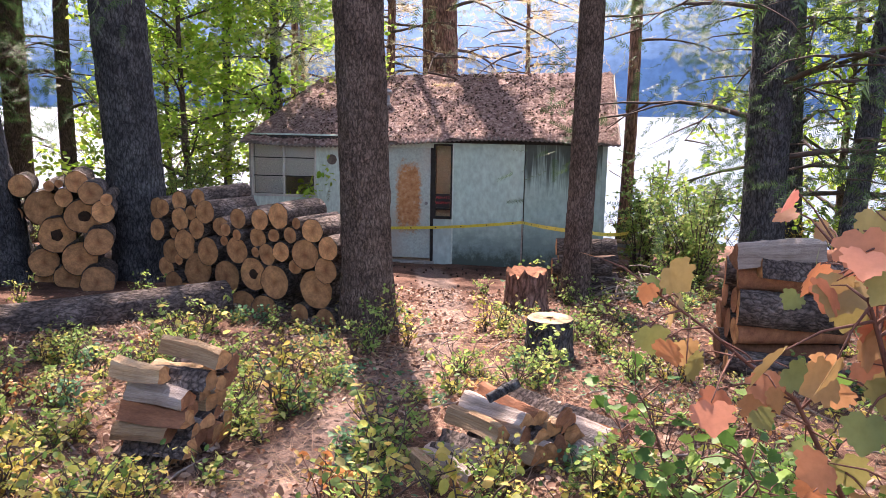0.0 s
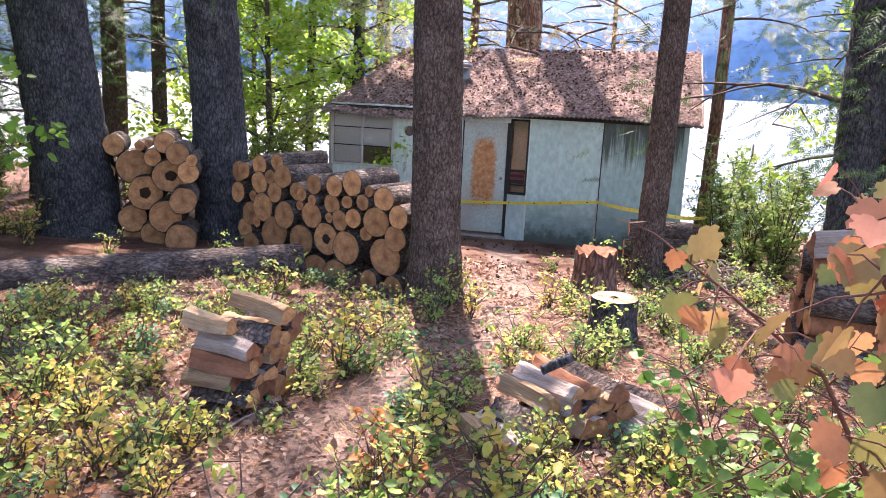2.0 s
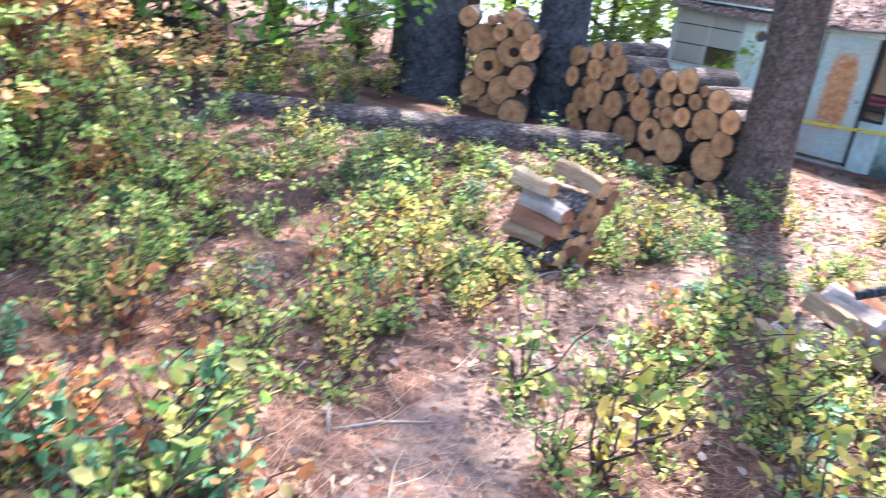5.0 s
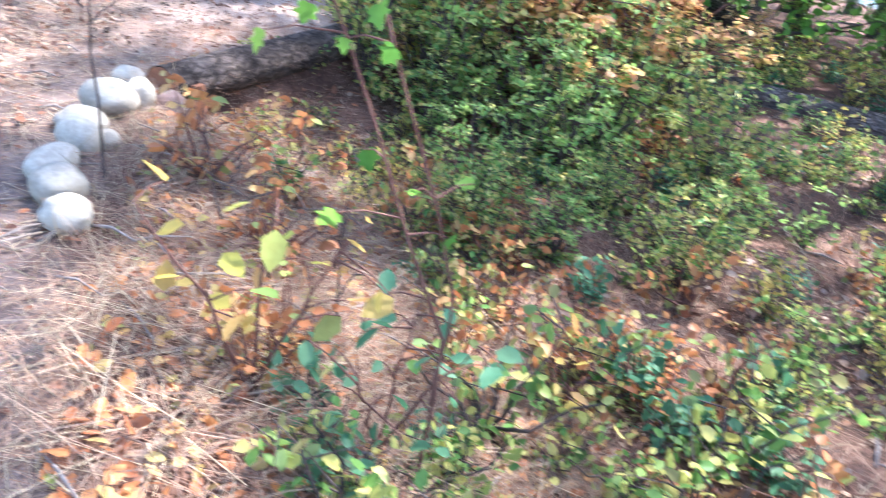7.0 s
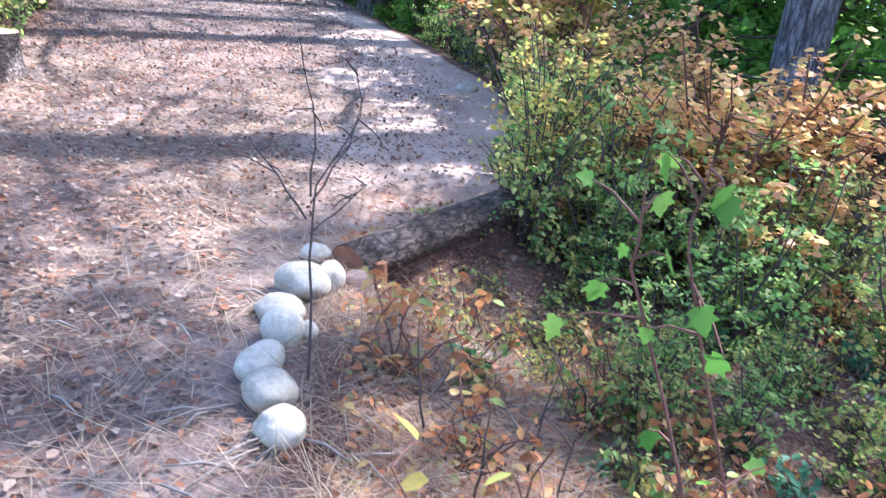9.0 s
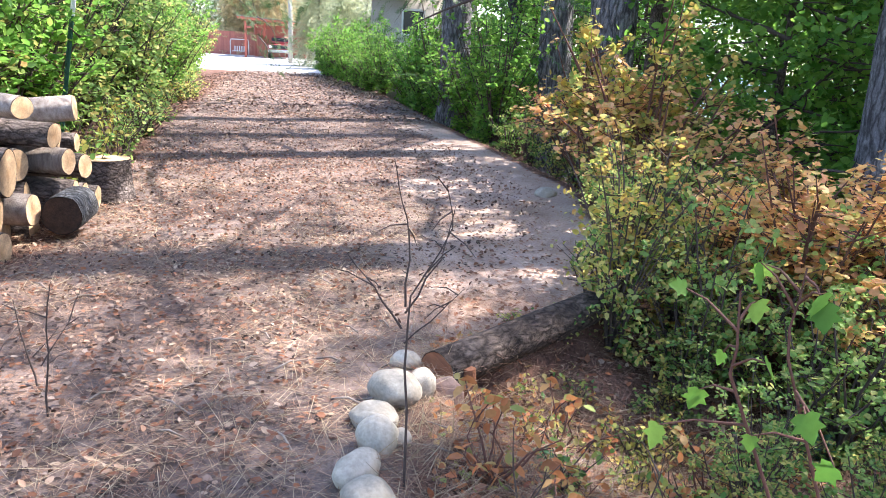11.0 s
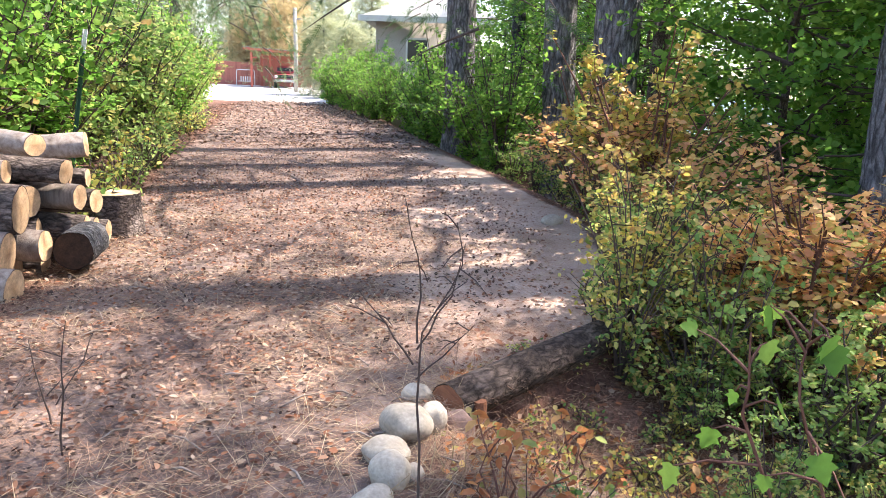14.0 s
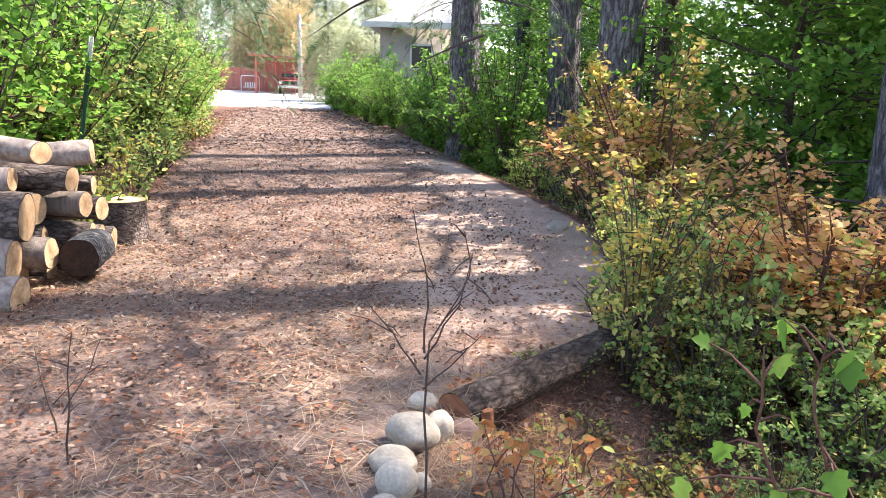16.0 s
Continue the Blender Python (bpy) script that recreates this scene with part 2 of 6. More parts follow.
def raw_mesh(name, verts, faces):
    """A mesh from arrays; faces is an (n, k) array."""
    faces = np.asarray(faces, dtype=np.int32)
    n, k = faces.shape
    me = bpy.data.meshes.new(name)
    me.vertices.add(len(verts))
    me.vertices.foreach_set("co", np.asarray(verts, dtype=np.float32).ravel())
    me.loops.add(n * k)
    me.loops.foreach_set("vertex_index", faces.ravel())
    me.polygons.add(n)
    me.polygons.foreach_set("loop_start", np.arange(0, n * k, k, dtype=np.int32))
    me.update(calc_edges=True)
    return me


def box(bm, x0, x1, y0, y1, z0, z1, bevel=0.0):
    r = bmesh.ops.create_cube(bm, size=1.0)
    for v in r["verts"]:
        v.co = Vector(((x0 + x1) / 2 + v.co.x * (x1 - x0), (y0 + y1) / 2 + v.co.y * (y1 - y0), (z0 + z1) / 2 + v.co.z * (z1 - z0)))
    if bevel:
        es = list({e for v in r["verts"] for e in v.link_edges})
        bmesh.ops.bevel(bm, geom=es, offset=bevel, segments=1, affect="EDGES")
    return bm


def boxed(*args, bevel=0.0):
    return box(bmesh.new(), *args, bevel=bevel)


def tube_arrays(points, radii, seg=8, wobble=0.0, seed=0, caps=True, freq=3.0, fine=0.0):
    """Vertices and quads of a tapering tube along points, roughened by noise."""
    pts = [Vector(p) for p in points]
    verts, faces = [], []
    side = None
    for i, p in enumerate(pts):
        d = (pts[min(i + 1, len(pts) - 1)] - pts[max(i - 1, 0)]).normalized()
        if side is None:
            side = d.orthogonal().normalized()
        side = (side - d * side.dot(d)).normalized()
        other = d.cross(side)
        for s in range(seg):
            a = 2 * math.pi * s / seg
            way = side * math.cos(a) + other * math.sin(a)
            r = radii[i]
            if wobble:
                q = way * freq + Vector((seed * 7.3, seed * 3.1, 0)) + p * freq * 0.35
                r *= 1 + wobble * noise.noise(q) + 0.5 * wobble * noise.noise(q * 2.7)
                if fine:
                    q = Vector((way.x * 14, way.y * 14, p.z * 9 + seed))
                    r *= 1 + fine * (0.5 - abs(noise.noise(q))) + 0.6 * fine * noise.noise(q * 2.3)
            verts.append(p + way * r)
        if i:
            for s in range(seg):
                a, b = (i - 1) * seg + s, (i - 1) * seg + (s + 1) % seg
                faces.append((a, b, b + seg, a + seg))
    if caps:
        for i, order in ((0, -1), (len(pts) - 1, 1)):
            verts.append(pts[i])
            c = len(verts) - 1
            for s in range(seg):
                a, b = i * seg + s, i * seg + (s + 1) % seg
                faces.append((a, b, c, c) if order > 0 else (b, a, c, c))
    return verts, faces


class Soup:
    """Collects tubes into one mesh."""

    def __init__(self):
        self.v, self.f = [], []

    def tube(self, *a, **k):
        v, f = tube_arrays(*a, **k)
        o = len(self.v)
        self.v += v
        self.f += [tuple(i + o for i in q) for q in f]

    def mesh(self, name):
        me = bpy.data.meshes.new(name)
        me.from_pydata(self.v, [], [tuple(dict.fromkeys(q)) for q in self.f])
        return me


def fan(outline, fold):
    """Leaf template: triangles from the midrib to an outline in x and y, folded up at the sides."""
    v = [(0, 0.45 * max(p[1] for p in outline), 0.0)] + [(x, y, abs(x) * fold) for x, y in outline]
    f = [(0, i, i + 1) for i in range(1, len(outline))] + [(0, len(outline), 1)]
    return np.array(v, float), np.array(f)


OVAL = (np.array([(0, 0, 0), (0.3, 0.28, 0.07), (0.26, 0.68, 0.05), (0, 1, -0.05), (-0.26, 0.68, 0.05), (-0.3, 0.28, 0.07)], float), np.array([(0, 1, 2, 3), (0, 3, 4, 5)]))
MAPLE = fan([(0, 0), (0.22, -0.06), (0.52, 0.1), (0.38, 0.3), (0.6, 0.55), (0.3, 0.6), (0.22, 0.78), (0, 1.05), (-0.22, 0.78), (-0.3, 0.6), (-0.6, 0.55), (-0.38, 0.3), (-0.52, 0.1), (-0.22, -0.06)], 0.12)
ROUND = fan([(0, 0), (0.28, 0.02), (0.46, 0.22), (0.42, 0.42), (0.5, 0.55), (0.36, 0.72), (0.24, 0.78), (0.12, 0.96), (0, 1.02), (-0.12, 0.96), (-0.24, 0.78), (-0.36, 0.72), (-0.5, 0.55), (-0.42, 0.42), (-0.46, 0.22), (-0.28, 0.02)], 0.16)
LOBED = fan([(0, 0.08), (0.14, -0.06), (0.36, 0.0), (0.4, 0.1), (0.56, 0.14), (0.6, 0.3), (0.47, 0.38), (0.58, 0.5), (0.54, 0.66), (0.38, 0.64), (0.34, 0.8), (0.22, 0.82), (0.12, 0.98), (0, 1.06), (-0.1, 0.96), (-0.22, 0.84), (-0.36, 0.8), (-0.37, 0.63), (-0.53, 0.64), (-0.59, 0.5), (-0.46, 0.38), (-0.61, 0.28), (-0.54, 0.13), (-0.4, 0.1), (-0.34, -0.01), (-0.14, -0.05)], 0.2)
BOUGH = (np.array([p for k in range(11) for w in (-1, 1) for p in ((0, k * 0.09 - 0.02, 0), (w * 0.01, k * 0.09 + 0.045, 0.0), (w * (0.2 - 0.008 * k), k * 0.09 + 0.13, 0.05 - 0.05 * (k % 3)))], float), np.arange(66).reshape(22, 3))
NEEDLE = (np.array([(-0.006, 0, 0), (0.006, 0, 0), (0.004, 1, 0.02), (-0.004, 1, 0.02)], float), np.array([(0, 1, 2, 3)]))
BLADE = (np.array([(-0.02, 0, 0), (0.02, 0, 0), (0.012, 0.6, 0.12), (-0.012, 0.6, 0.12), (0.002, 1.0, 0.4), (-0.002, 1, 0.4)], float), np.array([(0, 1, 2, 3), (3, 2, 4, 5)]))


def scatter_mesh(name, template, at, size, flat=0.5, rng=None, way=None, face=None):
    """Many loose copies of a template at points; flat: how far they lie level (1) or turn freely (0); way: where the tips point."""
    rng = rng or RNG
    tv, tf = template
    at = np.asarray(at, float)
    n = len(at)
    size = np.broadcast_to(np.asarray(size, float), (n,)) * rng.uniform(0.65, 1.25, n)
    y = rng.normal(size=(n, 3)) if way is None else np.asarray(way, float) + 0.45 * rng.normal(size=(n, 3))
    y[:, 2] *= 1 - flat if way is None else 1
    y /= np.linalg.norm(y, axis=1, keepdims=True) + 1e-9
    z = rng.normal(size=(n, 3)) * (1 - flat) + np.array((0, 0, 1.0)) * (0.15 + flat)
    if face is not None:
        z = np.asarray(face, float) + 0.55 * rng.normal(size=(n, 3))
    z -= y * np.sum(y * z, axis=1, keepdims=True)
    z /= np.linalg.norm(z, axis=1, keepdims=True) + 1e-9
    x = np.cross(y, z)
    v = at[:, None, :] + size[:, None, None] * (tv[None, :, 0:1] * x[:, None] + tv[None, :, 1:2] * y[:, None] + tv[None, :, 2:3] * z[:, None])
    f = tf[None] + (np.arange(n) * len(tv))[:, None, None]
    return raw_mesh(name, v.reshape(-1, 3), f.reshape(-1, tf.shape[1]))


# ---- ground ----
EDGE_X = [-60, -40, -25, -14.4, -8.3, -5.5, -4.4, -3.15, -1.8, 0, 4]
EDGE_Y = [-9, -6.5, -3.2, -0.9, 0.5, 0.36, 0.08, -1.04, -1.1, -0.9, -0.9]


def ease(a, b, v):
    k = np.clip((v - a) / (b - a), 0, 1)
    return k * k * (3 - 2 * k)


def ground_z(x, y):
    """Height of the ground: level drive, a bank beside it, a gentle fall to the cabin, then down to the lake."""
    x, y = np.asarray(x, float), np.asarray(y, float)
    yb = np.interp(x, EDGE_X, EDGE_Y)
    top = 0.1 + 0.0155 * np.clip(-6 - x, 0, 70)
    down = -0.48 - 0.074 * np.clip(y - 1, 0, 13) - 0.3 * np.clip(y - 17, 0, 40)
    w = 0.38 * ease(-2.7, -3.1, x) * ease(-5.5, -4.4, x)
    k = w * ease(yb + 0.02, yb + 0.2, y) + (1 - w) * ease(yb, yb + 1.4, y)
    return top + (down - top) * k


def gz(x, y):
    return float(ground_z(x, y))


def steps(*spans):
    return np.unique(np.round(np.concatenate([np.arange(a, b, s) for a, b, s in spans]), 4))


gx = np.concatenate([steps((-3000, -200, 400), (-200, -60, 20), (-60, -14, 1.0), (-14, -8, 0.25), (-8, 3.5, 0.07), (3.5, 14, 0.5), (14, 200, 20), (200, 3001, 400))])
gy = np.concatenate([steps((-3000, -200, 400), (-200, -40, 20), (-40, -8, 1.0), (-8, -5, 0.25), (-5, 13, 0.07), (13, 40, 0.5), (40, 100, 10), (100, 3001, 400))])
GX, GY = np.meshgrid(gx, gy)
GZ = ground_z(GX, GY)
PATH_X, PATH_Y = [0.2, -0.3, -0.85, -1.35, -1.3, -1.25, -1.3, -1.7, -2.6], [-1.5, 0.4, 1.8, 3.4, 4.9, 6.9, 8.2, 10, 12.9]
path_mid = np.interp(GY, PATH_Y, PATH_X)
on_path = (1 - ease(0.12, 0.42, np.abs(GX - path_mid))) * ease(-1.6, -0.6, GY) * (1 - ease(12, 13, GY))
yb = np.interp(GX, EDGE_X, EDGE_Y)
left_edge = np.interp(GX, [-60, -33, -12.7, -5.9, -4.3, 0, 4], [-16, -9.8, -5.6, -3.9, -3.6, -3.8, -4])
on_drive = (1 - ease(-0.15, 0.15, GY - yb)) * ease(left_edge - 0.3, left_edge + 0.4, GY)
sandy = (1 - ease(-0.15, 0.1, GY - yb)) * ease(-0.2, 0.5, GY - np.interp(GX, [-60, -16, -13, -8, -5, -3, -2], [-9, -2.3, -1.6, -1.3, -1.2, -1.5, -1.0]) + 0.3 * np.sin(GX * 2.1)) * ease(-17, -12, GX) * (1 - ease(-3.2, -2.4, GX))
gravel = ease(-33, -37, GX) * (1 - ease(-0.5, 0.5, GY - yb))
flat_xy = np.stack([GX.ravel(), GY.ravel()], 1)
near = (np.abs(flat_xy[:, 0] + 3) < 12) & (np.abs(flat_xy[:, 1] - 4) < 11)
rough = np.zeros(len(flat_xy))
for i in np.nonzero(near)[0]:
    p = Vector((flat_xy[i, 0], flat_xy[i, 1], 0))
    rough[i] = 0.035 * noise.noise(p * 1.3) + 0.018 * noise.noise(p * 4.0) + 0.008 * noise.noise(p * 11.0)
soften = (1 - 0.55 * on_drive.ravel()) * (1 - 0.4 * on_path.ravel())
GZ = GZ + (rough * soften).reshape(GZ.shape) - 0.03 * on_path
ny, nx = GX.shape
idx = np.arange(nx * ny).reshape(ny, nx)
ground_me = raw_mesh("ground", np.stack([GX, GY, GZ], -1).reshape(-1, 3), np.stack([idx[:-1, :-1], idx[:-1, 1:], idx[1:, 1:], idx[1:, :-1]], -1).reshape(-1, 4))
for key, values in (("path", on_path), ("drive", on_drive), ("sandy", sandy), ("gravel", gravel)):
    ground_me.attributes.new(key, "FLOAT", "POINT").data.foreach_set("value", values.ravel().astype(np.float32))


def ground_material():
    m, t, b = nodes_of("forest_floor")

    def mask(key, lo=0.35, hi=0.65, grain=9.0):
        a, ad = t.nodes.new("ShaderNodeAttribute"), t.nodes.new("ShaderNodeMath")
        a.attribute_name, ad.operation = key, "MULTIPLY_ADD"
        t.links.new(noise_of(t, grain, 6), ad.inputs[0])
        ad.inputs[1].default_value = 0.9
        sub = t.nodes.new("ShaderNodeMath")
        sub.operation = "SUBTRACT"
        t.links.new(a.outputs["Fac"], sub.inputs[0])
        sub.inputs[1].default_value = 0.45
        t.links.new(sub.outputs[0], ad.inputs[2])
        return ramp_of(t, ad.outputs[0], [(0, 0, 0), (1, 1, 1)], lo, hi)

    speck = noise_of(t, 45.0, 6)
    duff = ramp_of(t, noise_of(t, 2.5, 8), [(0.07, 0.038, 0.03), (0.145, 0.078, 0.058), (0.23, 0.14, 0.105)], 0.3, 0.7)
    duff = mix_of(t, 0.7, duff, ramp_of(t, speck, [(0.3, 0.28, 0.26), (1.15, 1.1, 1.05)], 0.35, 0.62), "MULTIPLY")
    soil = ramp_of(t, noise_of(t, 1.8, 8), [(0.125, 0.09, 0.079), (0.215, 0.16, 0.14), (0.3, 0.233, 0.204)], 0.3, 0.7)
    soil = mix_of(t, 0.8, soil, ramp_of(t, noise_of(t, 24.0, 10, rough=0.85), [(0.3, 0.27, 0.25), (1.15, 1.12, 1.1)], 0.38, 0.58), "MULTIPLY")
    sand = ramp_of(t, noise_of(t, 2.2, 8), [(0.36, 0.262, 0.212), (0.46, 0.345, 0.285), (0.54, 0.42, 0.35)], 0.3, 0.7)
    sand = mix_of(t, 0.4, sand, ramp_of(t, speck, [(0.45, 0.42, 0.4), (1.05, 1.05, 1.05)], 0.36, 0.58), "MULTIPLY")
    trail = mix_of(t, 0.2, soil, duff)
    c = mix_of(t, mask("path"), duff, trail)
    c = mix_of(t, mask("drive"), c, soil)
    c = mix_of(t, mask("sandy"), c, sand)
    c = mix_of(t, mask("gravel"), c, (0.46, 0.44, 0.42))
    t.links.new(c, b.inputs["Base Color"])
    b.inputs["Roughness"].default_value = 0.95
    b.inputs["Specular IOR Level"].default_value = 0.15
    h = mix_of(t, 0.5, noise_of(t, 12.0, 8), speck)
    bump_of(t, b, h, 0.8, 0.03)
    return m


ground = tagged(mesh_part("ground", ground_me, ground_material()), "needle-strewn forest floor with a worn earth path and drive", "ground", kind="structure")


def water_material():
    m, t, b = nodes_of("lake_water")
    b.inputs["Base Color"].default_value = (0.03, 0.07, 0.1, 1)
    b.inputs["Roughness"].default_value = 0.42
    bump_of(t, b, noise_of(t, 1.2, 6, (1, 0.5, 1)), 1.0, 0.6)
    return m


bm = bmesh.new()
for p in ((-2500, 29, -5), (2500, 29, -5), (2500, 1600, -5), (-2500, 1600, -5)):
    bm.verts.new(p)
bm.faces.new(bm.verts)
tagged(part("water", bm, water_material()), "glittering lake beyond the trees", "lake", kind="structure")

# far shore: wooded hills, the blue haze of distance put into their colour
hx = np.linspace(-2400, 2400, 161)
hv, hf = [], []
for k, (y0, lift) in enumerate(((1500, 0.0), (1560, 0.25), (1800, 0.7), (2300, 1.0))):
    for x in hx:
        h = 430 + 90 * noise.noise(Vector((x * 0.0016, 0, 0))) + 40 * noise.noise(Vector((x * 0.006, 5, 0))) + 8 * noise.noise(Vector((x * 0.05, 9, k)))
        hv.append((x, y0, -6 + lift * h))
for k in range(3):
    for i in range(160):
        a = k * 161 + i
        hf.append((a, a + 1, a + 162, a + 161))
hills = mesh_part("backdrop", raw_mesh("backdrop", np.array(hv), np.array(hf)), surface("haze_coloured_hills", [(0.09, 0.17, 0.3), (0.14, 0.25, 0.39)], 0.004, 0.05, 1.0, 0.2, 2.0))
tagged(hills, "wooded hills across the lake, blue haze put into their colour", "hills", kind="structure")

# ---- cabin ----
M.update({
    "mint": surface("weathered_mint_paint", [(0.44, 0.58, 0.54), (0.52, 0.66, 0.61), (0.57, 0.7, 0.66)], 1.2, 12, 0.7, 0.08, 0.003, (1, 1, 0.6), stain=(0.28, 0.37, 0.35)),
    "mint_pale": surface("pale_mint_paint", [(0.56, 0.69, 0.61), (0.66, 0.76, 0.68)], 1.5, 25, 0.7, 0.15, 0.004, (1, 1, 0.4)),
    "frame": surface("flaking_white_frame", [(0.5, 0.48, 0.42), (0.66, 0.63, 0.56)], 5, 40, 0.7, 0.3, 0.004),
    "board": surface("grey_boards", [(0.26, 0.25, 0.23), (0.42, 0.4, 0.36)], 4, 40, 0.85, 0.4, 0.006, (6, 6, 0.5)),
    "dark": surface("black_gap_board", [(0.02, 0.02, 0.02), (0.05, 0.045, 0.04)], 6, 40),
    "metal": surface("grey_sheet_metal", [(0.22, 0.23, 0.24), (0.36, 0.37, 0.38)], 5, 50, 0.5, 0.2, 0.003, metal=0.6),
    "rust_roof": surface("rusty_corrugated_sheet", [(0.12, 0.09, 0.08), (0.3, 0.25, 0.22)], 5, 50, 0.7, 0.2, 0.003, metal=0.3),
    "duff": surface("needle_litter", [(0.09, 0.05, 0.045), (0.36, 0.23, 0.205), (0.68, 0.53, 0.48)], 15, 60, 0.95, 1.0, 0.05),
    "plaster": surface("tan_room_wall", [(0.6, 0.47, 0.34), (0.7, 0.56, 0.42)], 2, 20),
    "curtain": leafy("beige_blind", [(0.86, 0.81, 0.75), (0.92, 0.88, 0.83)], 0.12, 0.9),
    "yellow": surface("yellow_tape", [(0.75, 0.6, 0.06), (0.85, 0.7, 0.1)], 6, 40, 0.4, 0.1, 0.002),
    "ink": surface("black_print", [(0.015, 0.015, 0.015), (0.03, 0.03, 0.03)], 6, 40, 0.6),
    "red_sign": surface("red_print", [(0.5, 0.04, 0.05), (0.6, 0.06, 0.07)], 6, 40, 0.5),
    "white": surface("white_paint", [(0.7, 0.7, 0.68), (0.8, 0.8, 0.78)], 6, 40, 0.6),
})


def stained_paint(name, colours, runs_down):
    """Mint paint with green-black splash stains above the foot and, where it says so, mould running down from the eave."""
    m = surface(name, colours, 1.2, 12, 0.7, 0.08, 0.003, (1, 1, 0.6))
    t = m.node_tree
    b = t.nodes["Principled BSDF"]
    c = b.inputs["Base Color"].links[0].from_socket
    co, sep = (t.nodes.new("ShaderNode" + k) for k in ("TexCoord", "SeparateXYZ"))
    t.links.new(co.outputs["Object"], sep.inputs[0])

    def stain(low, high, grain, at, soft, colour, base):
        mr, product = t.nodes.new("ShaderNodeMapRange"), t.nodes.new("ShaderNodeMath")
        mr.inputs["From Min"].default_value, mr.inputs["From Max"].default_value = low, high
        product.operation = "MULTIPLY"
        t.links.new(sep.outputs["Z"], mr.inputs["Value"])
        t.links.new(grain, product.inputs[0])
        t.links.new(mr.outputs["Result"], product.inputs[1])
        return mix_of(t, ramp_of(t, product.outputs[0], [(0, 0, 0), (0.85, 0.85, 0.85)], at, at + soft), base, colour)

    c = stain(-0.35, -1.25, noise_of(t, 2.2, 6, (1, 1, 1.4), 0.7), 0.12, 0.24, (0.19, 0.27, 0.25), c)
    c = stain(-0.7, -1.35, noise_of(t, 7.0, 7, (1, 1, 0.8), 0.75), 0.26, 0.2, (0.055, 0.075, 0.06), c)
    if runs_down:
        c = stain(-0.9, 0.75, noise_of(t, 4.0, 5, (3.2, 1, 0.1), 0.7), 0.26, 0.14, (0.03, 0.036, 0.03), c)
    t.links.new(c, b.inputs["Base Color"])
    return m


def rust_door_material():
    """Pale mint door with a tall rounded patch of bare orange rust."""
    m = surface("rusted_door_paint", [(0.4, 0.5, 0.45), (0.52, 0.6, 0.54)], 2, 30, 0.65, 0.2, 0.004, stain=(0.4, 0.36, 0.3))
    t = m.node_tree
    b = t.nodes["Principled BSDF"]
    base = b.inputs["Base Color"].links[0].from_socket
    co, mp, ln, ad = (t.nodes.new("ShaderNode" + k) for k in ("TexCoord", "Mapping", "VectorMath", "Math"))
    mp.inputs["Location"].default_value, mp.inputs["Scale"].default_value = (-0.0, 0, -0.12), (3.3, 0, 1.2)
    ln.operation, ad.operation = "LENGTH", "MULTIPLY_ADD"
    t.links.new(co.outputs["Object"], mp.inputs["Vector"])
    p4 = t.nodes.new("ShaderNodeVectorMath")
    p4.operation = "ABSOLUTE"
    t.links.new(mp.outputs["Vector"], p4.inputs[0])
    p5 = t.nodes.new("ShaderNodeVectorMath")
    p5.operation = "MULTIPLY"
    t.links.new(p4.outputs[0], p5.inputs[0])
    t.links.new(p4.outputs[0], p5.inputs[1])
    t.links.new(p5.outputs[0], ln.inputs[0])
    t.links.new(noise_of(t, 22.0, 7), ad.inputs[0])
    ad.inputs[1].default_value = 0.8
    t.links.new(ln.outputs["Value"], ad.inputs[2])
    rust = ramp_of(t, noise_of(t, 14.0, 8), [(0.26, 0.11, 0.05), (0.42, 0.19, 0.075), (0.5, 0.26, 0.12), (0.55, 0.38, 0.25)], 0.3, 0.72)
    t.links.new(mix_of(t, ramp_of(t, ad.outputs[0], [(1, 1, 1), (0, 0, 0)], 0.72, 1.22), base, rust), b.inputs["Base Color"])
    return m


def glass_material():
    """Thin dusty window glass: clear, with a mirror gloss that grows at a slant."""
    m, t, b = nodes_of("dusty_glass")
    clear, gloss, mx, fr = (t.nodes.new("ShaderNode" + k) for k in ("BsdfTransparent", "BsdfGlossy", "MixShader", "Fresnel"))
    clear.inputs["Color"].default_value = (0.93, 0.94, 0.92, 1)
    gloss.inputs["Roughness"].default_value = 0.06
    fr.inputs["IOR"].default_value = 1.6
    t.links.new(fr.outputs["Fac"], mx.inputs["Fac"])
    t.links.new(clear.outputs["BSDF"], mx.inputs[1])
    t.links.new(gloss.outputs["BSDF"], mx.inputs[2])
    t.links.new(mx.outputs["Shader"], t.nodes["Material Output"].inputs["Surface"])
    return m


GLASS = glass_material()
CABIN = pose(-2.4, 13.2, 0, 0, 0, 3)
cabin = thing("cabin", CABIN, "weathered mint-green cabin under a needle-covered corrugated roof", "cabin")
W0, W1, DEEP, FOOT, EAVE, RIDGE = -3.45, 2.70, 5.4, -1.55, 0.80, 1.93


def cab_part(name, material, *spans, label="", bevel=0.004):
    if name != "window" and len(spans) > 1:
        return [cab_part(name, material, s, label=label, bevel=bevel) for s in spans][0]
    bm = bmesh.new()
    for s in spans:
        box(bm, *s, bevel=bevel)
    return part(name, bm, material, cabin, label, smooth=False)


